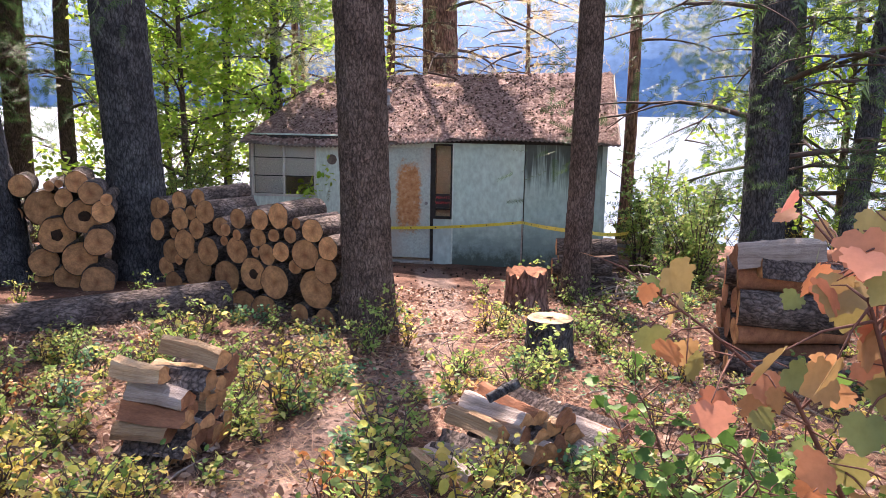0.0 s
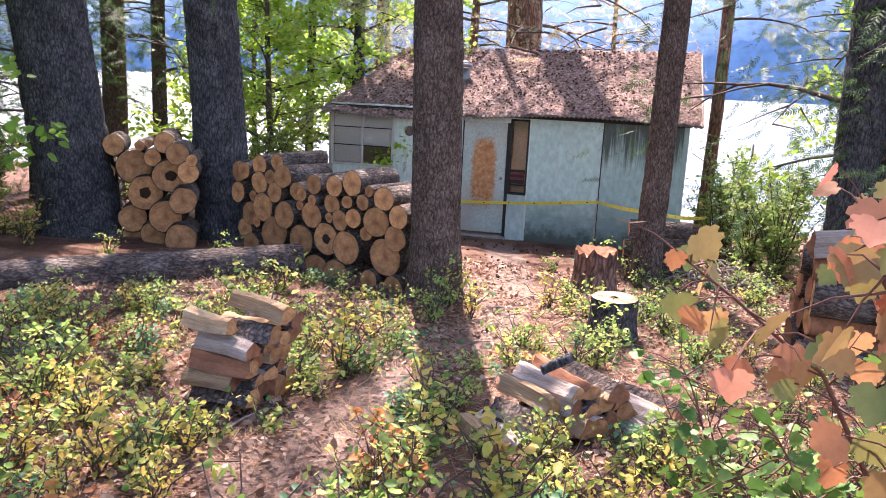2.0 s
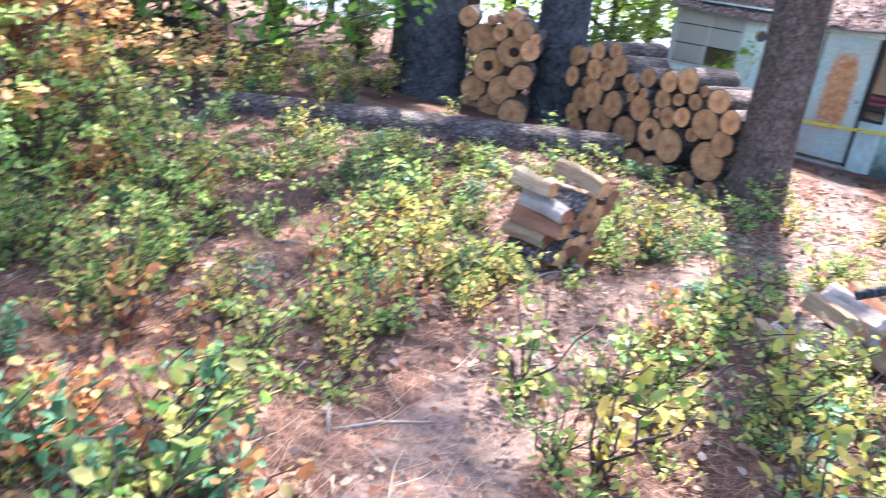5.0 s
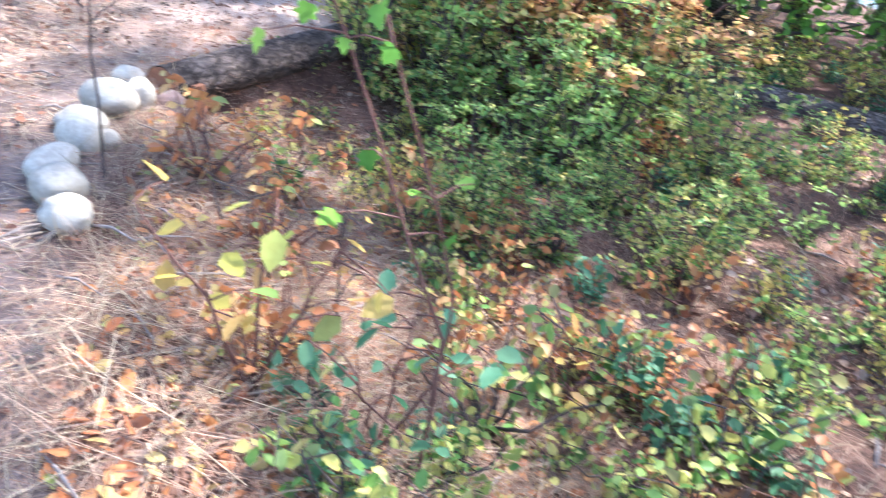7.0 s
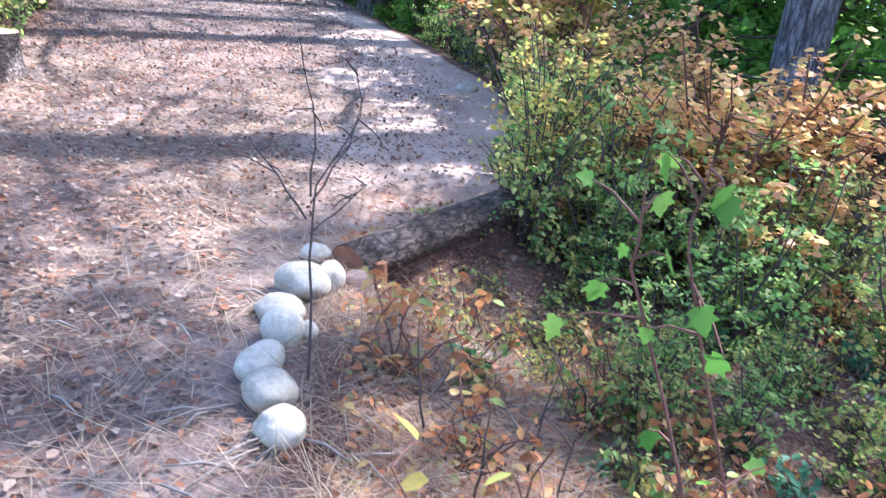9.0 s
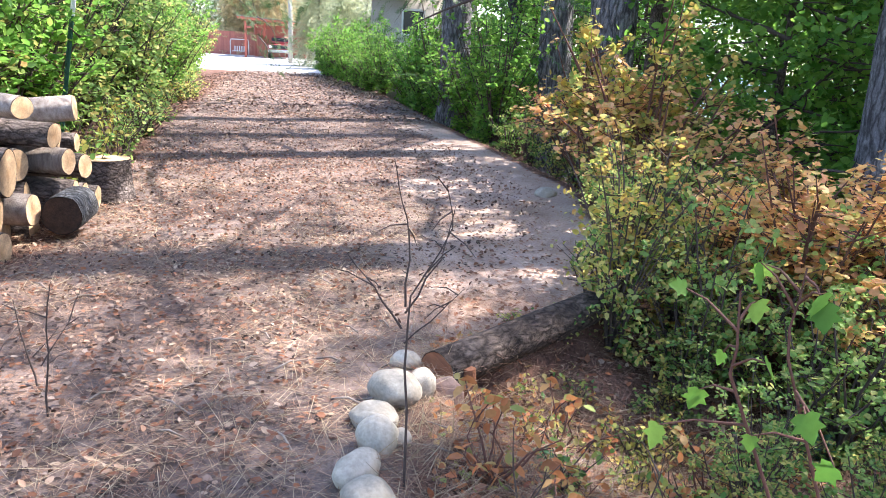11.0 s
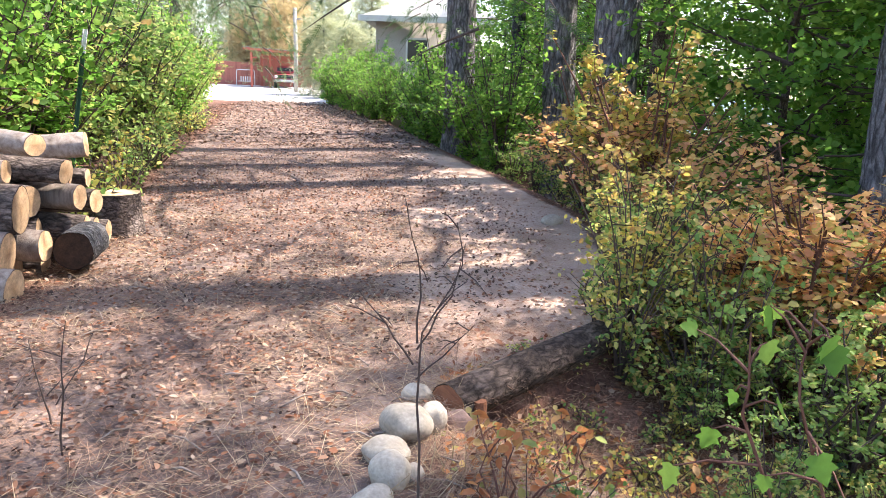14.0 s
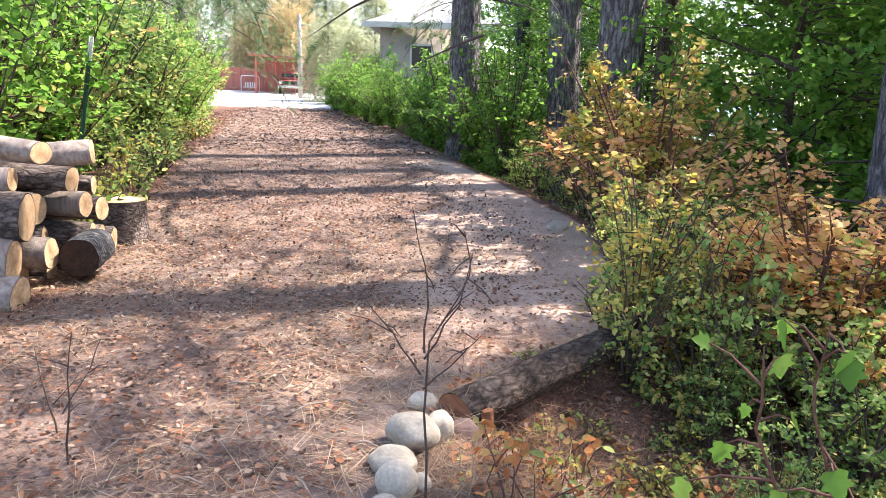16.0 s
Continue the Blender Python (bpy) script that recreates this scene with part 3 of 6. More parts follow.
# front wall, sheet by sheet, round its openings
T = 0.07
cab_part("panel", M["mint_pale"], (W0, -2.24, 0, T, FOOT, -0.29), (W0, -3.41, 0, T, -0.29, 0.80), (-2.25, -2.24, 0, T, -0.29, 0.80), (-3.41, -2.25, 0, T, 0.72, 0.80), label="pale mint window panel")
cab_part("panel", M["mint_pale"], (-2.235, -1.06, 0.003, T, FOOT, 0.80))
cab_part("panel", M["mint"], (-1.055, 0.16, 0, T, 0.68, 0.80), (-0.17, 0.16, 0, T, FOOT, -0.60), (-1.055, -0.17, 0, T, FOOT, -1.36))
cab_part("panel", stained_paint("foot_stained_mint_paint", [(0.44, 0.62, 0.56), (0.51, 0.68, 0.61), (0.56, 0.72, 0.65)], False), (0.165, 1.375, 0.002, T, FOOT, 0.82))
cab_part("panel", stained_paint("mould_streaked_mint_paint", [(0.38, 0.54, 0.49), (0.48, 0.62, 0.56)], True), (1.38, W1, 0, T, FOOT, 0.84), label="mould-streaked mint panel")
cab_part("batten", M["dark"], (1.368, 1.386, -0.012, 0, -1.45, 0.82))
cab_part("batten", M["mint_pale"], (-2.25, -2.215, -0.014, 0, FOOT, 0.78))
cab_part("batten", M["mint_pale"], (0.145, 0.175, -0.014, 0, FOOT, 0.78))
cab_part("corner_board", M["board"], (W0 - 0.03, W0 + 0.04, -0.02, 0.06, FOOT, 0.78))
cab_part("corner_board", M["mint"], (W1 - 0.06, W1 + 0.02, -0.02, 0.06, FOOT, 0.84))
for i in range(11):
    y0 = 0.08 + i * 0.48
    h = EAVE + (RIDGE - EAVE) * (1 - abs(y0 + 0.24 - DEEP / 2) / (DEEP / 2)) - 0.05
    for x0, x1 in ((W0, W0 + 0.05), (W1 - 0.05, W1)):
        cab_part("side_board", M["board"], (x0, x1 + 0.01 * (i % 2), y0, y0 + 0.474, FOOT, h if x0 > 0 else min(h, EAVE)))
cab_part("back_wall", M["board"], (W0, -3.2, DEEP - 0.06, DEEP, FOOT, EAVE), (-3.2, -1.4, DEEP - 0.06, DEEP, FOOT, -1.1), (1.4, W1, DEEP - 0.06, DEEP, FOOT, EAVE), (-1.4, 1.4, DEEP - 0.06, DEEP, FOOT, -0.5), (-1.4, 1.4, DEEP - 0.06, DEEP, 0.6, EAVE))
# floor takes the pale wall colour to bounce light into the room
cab_part("room_floor", M["plaster"], (W0 + 0.06, W1 - 0.06, T + 0.01, DEEP - 0.07, -1.42, -1.36))
cab_part("room_wall", M["plaster"], (-2.0, -1.9, 1.6, DEEP - 0.07, -1.36, 0.75))
# partition added close behind the sidelight to read as a bright interior
cab_part("room_wall", M["plaster"], (-0.165, 0.6, 0.3, 0.36, -1.36, 0.75), label="tan partition added for a bright interior")
cab_part("blind", M["curtain"], (-3.39, -2.85, 0.032, 0.042, -0.25, 0.69), (-2.84, -2.3, 0.032, 0.042, 0.06, 0.69))

win = cab_part("window", M["frame"], (-3.44, -3.40, -0.025, 0.05, -0.29, 0.74), (-2.29, -2.25, -0.025, 0.05, -0.29, 0.74), (-3.40, -2.29, -0.025, 0.05, -0.30, -0.26), (-3.40, -2.29, -0.025, 0.05, 0.70, 0.74), (-2.865, -2.825, -0.015, 0.04, -0.26, 0.70), label="flaking white window frame")
for i, x0 in enumerate((-3.40, -2.825)):
    for k in range(3):
        z0 = -0.26 + k * 0.32
        part("pane", boxed(x0, x0 + 0.535, 0.015, 0.021, z0 + 0.004, z0 + 0.316), GLASS, win, "", False).visible_shadow = False
        if k:
            part("glazing_bar", boxed(x0, x0 + 0.535, 0.0, 0.03, z0 - 0.008, z0 + 0.008), M["dark"], win, "", False)
side = cab_part("window", M["dark"], (-0.17, -0.14, -0.02, 0.06, -0.60, 0.68), (0.125, 0.155, -0.02, 0.06, -0.60, 0.68), (-0.14, 0.125, -0.02, 0.06, -0.60, -0.56), (-0.14, 0.125, -0.02, 0.06, -0.44, -0.42), (-0.14, 0.125, -0.02, 0.06, 0.65, 0.68), label="narrow dark-framed sidelight")
for z0, z1 in ((-0.56, -0.44), (-0.42, 0.65)):
    part("pane", boxed(-0.14, 0.125, 0.02, 0.026, z0, z1), GLASS, side, "", False).visible_shadow = False

door_ob = part("door", boxed(-0.375, 0.375, -0.02, 0.03, -0.96, 0.96, bevel=0.006), rust_door_material(), cabin, "pale door with a large rust patch", False)
door_ob.location = (-0.60, 0.0, -0.335)
bm = bmesh.new()
bmesh.ops.create_uvsphere(bm, u_segments=12, v_segments=8, radius=0.03, matrix=pose(0.315, -0.06, 0.0))
bmesh.ops.create_cone(bm, segments=10, radius1=0.012, radius2=0.012, depth=0.06, cap_ends=True, matrix=pose(0.315, -0.04, 0.0, 90))
part("door_knob", bm, M["metal"], door_ob, "dark metal knob")
cab_part("door_frame", M["mint_pale"], (-1.06, -1.0, -0.03, 0.06, -1.36, 0.70), (-1.0, -0.17, -0.03, 0.06, 0.61, 0.70))
cab_part("door_gap", M["dark"], (-0.995, -0.98, -0.01, 0.05, -1.32, 0.64), (-0.222, -0.172, -0.012, 0.05, -1.36, 0.64))
cab_part("threshold", M["board"], (-1.05, -0.15, -0.14, 0.02, -1.42, -1.345), label="worn grey threshold")
cab_part("gutter_board", M["metal"], (-1.02, -0.25, -0.22, -0.15, -1.47, -1.40), label="bent metal strip")
bm = bmesh.new()
bmesh.ops.create_cone(bm, segments=24, radius1=0.09, radius2=0.07, depth=0.05, cap_ends=True, matrix=pose(-1.97, -0.02, 0.37, 90))
part("wall_disc", bm, M["rust_roof"], cabin, "rusty round stovepipe cover")

# sign behind the sidelight
sign = tagged(part("sign", boxed(-0.13, 0.115, 0.010, 0.014, -0.41, -0.17), M["ink"], None, "", False), "black sign with red capitals in the window", "sign")
sign.matrix_world = CABIN
for text, z in (("PRIVATE", -0.255), ("PROPERTY", -0.345)):
    cu = bpy.data.curves.new("lettering", "FONT")
    cu.body, cu.align_x, cu.size, cu.extrude = text, "CENTER", 0.062, 0.001
    tmp = new("lettering", cu)
    me = bpy.data.meshes.new_from_object(tmp.evaluated_get(bpy.context.evaluated_depsgraph_get()))
    bpy.data.objects.remove(tmp)
    ob = mesh_part("lettering", me, M["red_sign"], sign, "red capital letters", False)
    ob.matrix_basis = pose(-0.008, 0.0085, z, 90)

# roof: corrugated sheets under a mat of needles
RISE = RIDGE - EAVE


def roof_z(u, v):
    """Top of the sheets; the eave sags and lifts a little along its length."""
    run = DEEP / 2
    sag = 0.06 * np.sin(u * 1.1 + 0.6) * (1 - np.clip(v / run, 0, 1)) + 0.018 * (u + 0.4)
    return EAVE - 0.02 + RISE * (1 - np.abs(v - run) / run) + sag


def roof_sheet(name, v0, v1, material, lift, wave, label):
    us = np.arange(W0 - 0.12, W1 + 0.22, 0.0125 if wave else 0.03)
    vs = np.linspace(v0, v1, 16 if wave else 100)
    U, V = np.meshgrid(us, vs)
    inset = 0.55 * (1 - np.abs(V - DEEP / 2) / (DEEP / 2)).clip(0, 1)
    U = U + inset * (us[-1] - U) / (us[-1] - us[0])
    Z = roof_z(U, V) + lift
    if wave:
        Z = Z + 0.011 * np.sin(U * 2 * math.pi / 0.076)
    else:
        bumps = np.array([noise.noise(Vector((u * 2.2, v * 2.2, 3))) * 0.03 + noise.noise(Vector((u * 9, v * 9, 7))) * 0.025 + noise.noise(Vector((u * 24, v * 24, 1))) * 0.03 for u, v in zip(U.ravel(), V.ravel())]).reshape(U.shape)
        rim = np.minimum.reduce([ease(v0 - 0.02, v0 + 0.1, V + 0.05 * np.sin(U * 5) + 0.03 * np.sin(U * 13)), ease(W0 - 0.14, W0 - 0.03, U - inset), 1 - ease(W1 + 0.12, W1 + 0.22, U)])
        Z = Z + (0.035 + bumps) * rim - 0.02 * (1 - rim)
    n, k = U.shape
    i = np.arange(n * k).reshape(n, k)
    me = raw_mesh(name, np.stack([U, V, Z], -1).reshape(-1, 3), np.stack([i[:-1, :-1], i[:-1, 1:], i[1:, 1:], i[1:, :-1]], -1).reshape(-1, 4))
    ob = mesh_part(name, me, material, cabin, label)
    if wave:
        sol = ob.modifiers.new("thick", "SOLIDIFY")
        sol.thickness = 0.006
    return ob


roof_sheet("roof", -0.22, DEEP / 2, M["rust_roof"], 0, True, "rusty corrugated roof sheets")
roof_sheet("roof", DEEP / 2, DEEP + 0.2, M["rust_roof"], 0, True, "rusty corrugated roof sheets")
roof_sheet("litter_mat", -0.19, DEEP / 2 + 0.05, M["duff"], 0.012, False, "brown needle litter")
cab_part("fascia", M["dark"], (W0, W1, -0.03, 0.0, 0.70, 0.775))
rr = np.random.default_rng(3)
n = 16000
u, v = rr.uniform(0, 1, n), rr.uniform(-0.18, DEEP / 2, n)
u = W1 + 0.18 - u * (W1 - W0 + 0.28 - 0.55 * np.clip(v, 0, 9) * 2 / DEEP)
tagged(mesh_part("needle_litter", scatter_mesh("needle_litter", NEEDLE, np.stack([u, v, roof_z(u, v) + 0.07 + rr.uniform(-0.015, 0.025, n)], 1), 0.17, 0.85, rr), M["needles_dry"]), "dry brown needles over the cabin roof", "litter", kind="stuff").matrix_world = CABIN


def cone_template():
    vs, fs = [], []
    rings = ((0.0, 0.12), (0.15, 0.36), (0.4, 0.46), (0.7, 0.34), (1.0, 0.06))
    for y, r in rings:
        for s in range(6):
            a = s * math.pi / 3
            vs.append((r * math.cos(a), y, r * math.sin(a)))
    for i in range(4):
        for s in range(6):
            fs.append((i * 6 + s, i * 6 + (s + 1) % 6, i * 6 + 6 + (s + 1) % 6, i * 6 + 6 + s))
    return np.array(vs, float), np.array(fs)


CONE = cone_template()
n = 1500
u, v = rr.uniform(W0 + 0.5, W1, n), rr.uniform(-0.12, DEEP / 2 - 0.05, n)
tagged(mesh_part("pine_cones", scatter_mesh("pine_cones", CONE, np.stack([u, v, roof_z(u, v) + 0.055], 1), 0.036, 0.8, rr), M["cone"]), "dark pine cones lying in the roof litter", "cones", kind="stuff").matrix_world = CABIN
vent = thing("roof_vent", CABIN @ pose(-1.33, 1.25, float(roof_z(-1.33, 1.25))), "grey metal roof vent with a round cap", "vent")
for nm, r1, r2, z0, z1 in (("pipe", 0.10, 0.10, -0.12, 0.24), ("collar", 0.135, 0.12, 0.05, 0.09), ("cap", 0.15, 0.13, 0.27, 0.33), ("cap_top", 0.13, 0.03, 0.33, 0.38)):
    bm = bmesh.new()
    bmesh.ops.create_cone(bm, segments=24, radius1=r1, radius2=r2, depth=z1 - z0, cap_ends=True, matrix=pose(0, 0, (z0 + z1) / 2))
    part(nm, bm, M["metal"], vent)

# ---- logs and stacks ----


def log_meshes(radius, length, seed, hollow=0.0, cut="cut", squash=1.0):
    """Bark body and sawn faces of a log along +y from its near face at the origin."""
    seg, rings = 22, 7
    out = []
    lobes = [1 + 0.07 * noise.noise(Vector((2 * math.cos(2 * math.pi * s / seg), 2 * math.sin(2 * math.pi * s / seg), seed * 3.7))) + 0.05 * noise.noise(Vector((5 * math.cos(2 * math.pi * s / seg), 5 * math.sin(2 * math.pi * s / seg), seed * 1.9))) for s in range(seg)]

    def ring(y, k, jitter=0.0):
        return [(radius * k * lobes[s] * (1 + jitter * noise.noise(Vector((s * 0.9, y * 6, seed)))) * math.cos(2 * math.pi * s / seg) / squash, y, radius * k * squash * lobes[s] * (1 + jitter * noise.noise(Vector((s * 0.9, y * 6, seed + 9)))) * math.sin(2 * math.pi * s / seg)) for s in range(seg)]

    v, f = [], []
    for i in range(rings):
        v += ring(length * i / (rings - 1), 1.0 if 0 < i < rings - 1 else 0.99, 0.06 if 0 < i < rings - 1 else 0.0)
        if i:
            f += [((i - 1) * seg + s, i * seg + s, i * seg + (s + 1) % seg, (i - 1) * seg + (s + 1) % seg) for s in range(seg)]
    out.append(raw_mesh("log", np.array(v), np.array(f)))
    for y, way in ((-0.001, 1), (length + 0.001, -1)):
        ks = [0.955, 0.6, 0.25] if not hollow else [0.955, 0.7, hollow]
        v, f = [], []
        for i, k in enumerate(ks):
            v += [(x, yy + way * 0.004 * noise.noise(Vector((x * 40, z * 40, seed))), z) for x, yy, z in ring(y, k)]
            if i:
                f += [((i - 1) * seg + s, (i - 1) * seg + (s + 1) % seg, i * seg + (s + 1) % seg, i * seg + s)[::way] for s in range(seg)]
        v.append((0, y + (0.09 * way if hollow else 0.0), 0))
        f += [((len(ks) - 1) * seg + s, (len(ks) - 1) * seg + (s + 1) % seg, len(v) - 1, len(v) - 1)[::way] for s in range(seg)]
        me = bpy.data.meshes.new("cut_face")
        me.from_pydata(v, [], [tuple(dict.fromkeys(q)) for q in f])
        out.append(me)
    return out


def log(m, radius, length, seed, label, group, hollow=0.0, cut="cut", bark_key="bark_log", squash=1.0, name="log"):
    body, a, b = log_meshes(radius, length, seed, hollow, cut, squash)
    ob = tagged(mesh_part(name, body, M[bark_key]), label, "log", group)
    ob.matrix_world = m
    mesh_part("cut_face", a, [M[cut]], ob, "sawn end with growth rings")
    mesh_part("cut_face", b, [M[cut]], ob)
    if hollow:
        bm = bmesh.new()
        bmesh.ops.create_icosphere(bm, subdivisions=2, radius=radius * hollow * 1.15)
        for q in bm.verts:
            q.co = Vector((q.co.x * (1 + 0.5 * noise.noise(q.co * 30)), 0.002 + 0.1 * q.co.y, q.co.z * (1 + 0.5 * noise.noise(q.co * 30 + Vector((5, 0, 0))))))
        part("rotten_heart", bm, M["rot"], ob, "dark rotten heart")
    return ob


def stack(corner, yaw, rows, length, group, hollows, cut="cut", turn=0.0, grow=1.06):
    """Logs piled with their faces in one upright plane; rows of (along, height, radius)."""
    base = pose(corner[0], corner[1], 0, 0, 0, yaw)
    k = 0
    for row in rows:
        for along, z, r in row:
            k += 1
            m = base @ pose(along, RNG.uniform(-0.05, 0.06), z, RNG.uniform(-1.5, 1.5), 0, turn + RNG.uniform(-2.5, 2.5)) @ pose(0, 0, 0, 0, RNG.uniform(0, 360), 0)
            big = "thick" if r > 0.13 else ("slim" if r < 0.07 else "round")
            hole = (round(along, 2), round(z, 2)) in hollows
            log(m, r * grow, length * RNG.uniform(0.9, 1.1), k, ("hollow-hearted bark-covered log in the stack" if hole else big + " bark-covered log, sawn end showing, in the stack"), group, 0.3 if hole else 0.0, cut, squash=RNG.uniform(0.94, 1.06))


stack((-4.9, 8.9), -26.1, [
    [(1.32, -1.0, 0.153), (1.78, -0.97, 0.148), (2.33, -0.93, 0.1), (0.85, -1.02, 0.13), (0.3, -1.04, 0.13), (2.7, -0.95, 0.12)],
    [(0.49, -0.71, 0.184), (1.04, -0.71, 0.165), (1.53, -0.61, 0.163), (1.92, -0.64, 0.163), (2.55, -0.63, 0.178), (2.72, -0.4, 0.12), (-0.27, -0.79, 0.118), (-0.07, -0.95, 0.125)],
    [(-0.13, -0.56, 0.136), (0.29, -0.41, 0.152), (0.76, -0.44, 0.147), (1.26, -0.37, 0.131), (1.8, -0.35, 0.1), (2.08, -0.28, 0.094), (2.46, -0.26, 0.143), (2.78, -0.16, 0.105), (0.1, -0.63, 0.057), (1.01, -0.29, 0.049), (1.59, -0.35, 0.05), (2.27, -0.42, 0.07)],
    [(-0.34, -0.3, 0.116), (-0.07, -0.32, 0.057), (0.17, -0.12, 0.119), (0.55, -0.19, 0.105), (0.9, -0.14, 0.102), (1.12, -0.14, 0.065), (1.32, -0.18, 0.055), (1.57, -0.2, 0.098), (1.89, -0.13, 0.065), (2.19, -0.09, 0.075)],
    [(-0.41, -0.04, 0.115), (0.13, 0.1, 0.107), (0.48, 0.17, 0.092), (0.71, 0.02, 0.122), (1.3, 0.0, 0.099), (1.72, 0.03, 0.099), (2.02, 0.1, 0.118), (2.26, 0.04, 0.051), (2.56, 0.0, 0.11), (0.36, -0.03, 0.08), (-0.15, 0.0, 0.09)],
], 0.75, "logs in the long stack", {(1.53, -0.61)}, turn=11, grow=1.19)
stack((-7.1, 9.0), -16.4, [
    [(0.38, -0.78, 0.185), (1.0, -0.68, 0.208), (0.75, -0.95, 0.17), (1.32, -0.94, 0.195), (0.3, -1.03, 0.12)],
    [(0.61, -0.41, 0.223), (1.46, -0.41, 0.165), (1.11, -0.13, 0.219), (1.51, -0.04, 0.13)],
    [(0.34, -0.08, 0.223), (0.76, 0.08, 0.11), (1.35, 0.18, 0.138), (-0.01, 0.19, 0.139), (0.56, 0.22, 0.065), (0.74, 0.26, 0.049), (0.99, 0.29, 0.132), (1.6, 0.12, 0.07), (-0.22, -0.2, 0.11), (-0.3, -0.5, 0.12), (-0.15, -0.85, 0.15)],
], 0.7, "logs in the far stack", {(1.11, -0.13), (0.61, -0.41)}, turn=47)

# fallen trunk in front of the stacks
d = Vector((-5.46 + 3.82, 5.99 - 8.15, 0.12))
L = 7.0
yaw = math.degrees(math.atan2(-d.x, d.y))
log(pose(-3.81, 8.1, -0.87, 1.4, 0, yaw), 0.21, L, 91, "long fallen trunk with rough grey bark on the forest floor", "", bark_key="bark_log", name="fallen_trunk")
log(pose(-9.9, 6.6, -0.55, 0, 0, 115), 0.17, 3.0, 92, "old weathered log lying among the bushes", "", bark_key="bark_log", name="fallen_trunk")
for i, (z, r) in enumerate(((-1.08, 0.12), (-0.94, 0.10), (-0.78, 0.125), (-0.66, 0.10), (-0.5, 0.115))):
    log(pose(-0.30 + 0.03 * (i % 2) - 0.05 * (i == 2), 10.75, z - 0.06, 0, i * 70, -80), r, 0.8, 110 + i, "dark bark-covered log stacked beside the cabin wall", "logs beside the cabin")


def stump(x, y, radius, height, label, bark_key, cut, ragged=0.0, z=None):
    z = gz(x, y) if z is None else z
    ob = thing("stump", pose(x, y, z), label, "stump")
    seg = 40
    v, f = [], []
    for i in range(9):
        k = i / 8
        for s in range(seg):
            a = 2 * math.pi * s / seg
            w = Vector((math.cos(a), math.sin(a), 0))
            r = radius * (1.0 + 0.16 * (1 - k) ** 3) * (1 + 0.06 * noise.noise(w * 2 + Vector((x, y, 0))) + 0.03 * noise.noise(w * 8 + Vector((0, 0, k * 3))))
            zz = height * k - 0.06 * (k == 0) + (ragged * (0.5 + noise.noise(w * 3 + Vector((x, 0, 4)))) if i == 8 else 0)
            v.append((w.x * r, w.y * r, zz))
        if i:
            f += [((i - 1) * seg + s, (i - 1) * seg + (s + 1) % seg, i * seg + (s + 1) % seg, i * seg + s) for s in range(seg)]
    mesh_part("trunk", raw_mesh("trunk", np.array(v), np.array(f)), M[bark_key], ob)
    rim = v[-seg:]
    v, f = [], []
    for i, k in enumerate((0.985, 0.85, 0.5, 0.15)):
        v += [(p[0] * k, p[2] * (k if ragged else 1) + (height - height * k if ragged else 0) - (0.08 * (1 - k) if ragged else -0.001), p[1] * k) for p in rim]
        if i:
            f += [((i - 1) * seg + s, i * seg + s, i * seg + (s + 1) % seg, (i - 1) * seg + (s + 1) % seg) for s in range(seg)]
    f += [(3 * seg, 3 * seg + s, 3 * seg + s + 1, 3 * seg + s + 1) for s in range(1, seg - 1)]
    me = bpy.data.meshes.new("cut_face")
    me.from_pydata(v, [], [tuple(dict.fromkeys(q)) for q in f])
    mesh_part("cut_face", me, M[cut], ob, "sawn top").matrix_basis = pose(0, 0, 0, 90) @ Matrix.Diagonal((1, 1, -1, 1))
    return ob


stump(-0.11, 7.05, 0.205, 0.37, "sawn dark-barked stump with a fresh pale top beside the path", "bark_grey", "cut_pale")
stump(-0.56, 9.4, 0.25, 0.42, "rotten reddish stump with a hollow ragged top", "bark_pine", "split_red", 0.1)
stump(-6.72, -4.02, 0.225, 0.37, "sawn stump with dark bark and a pale top beside the drive", "bark_log", "cut_pale")


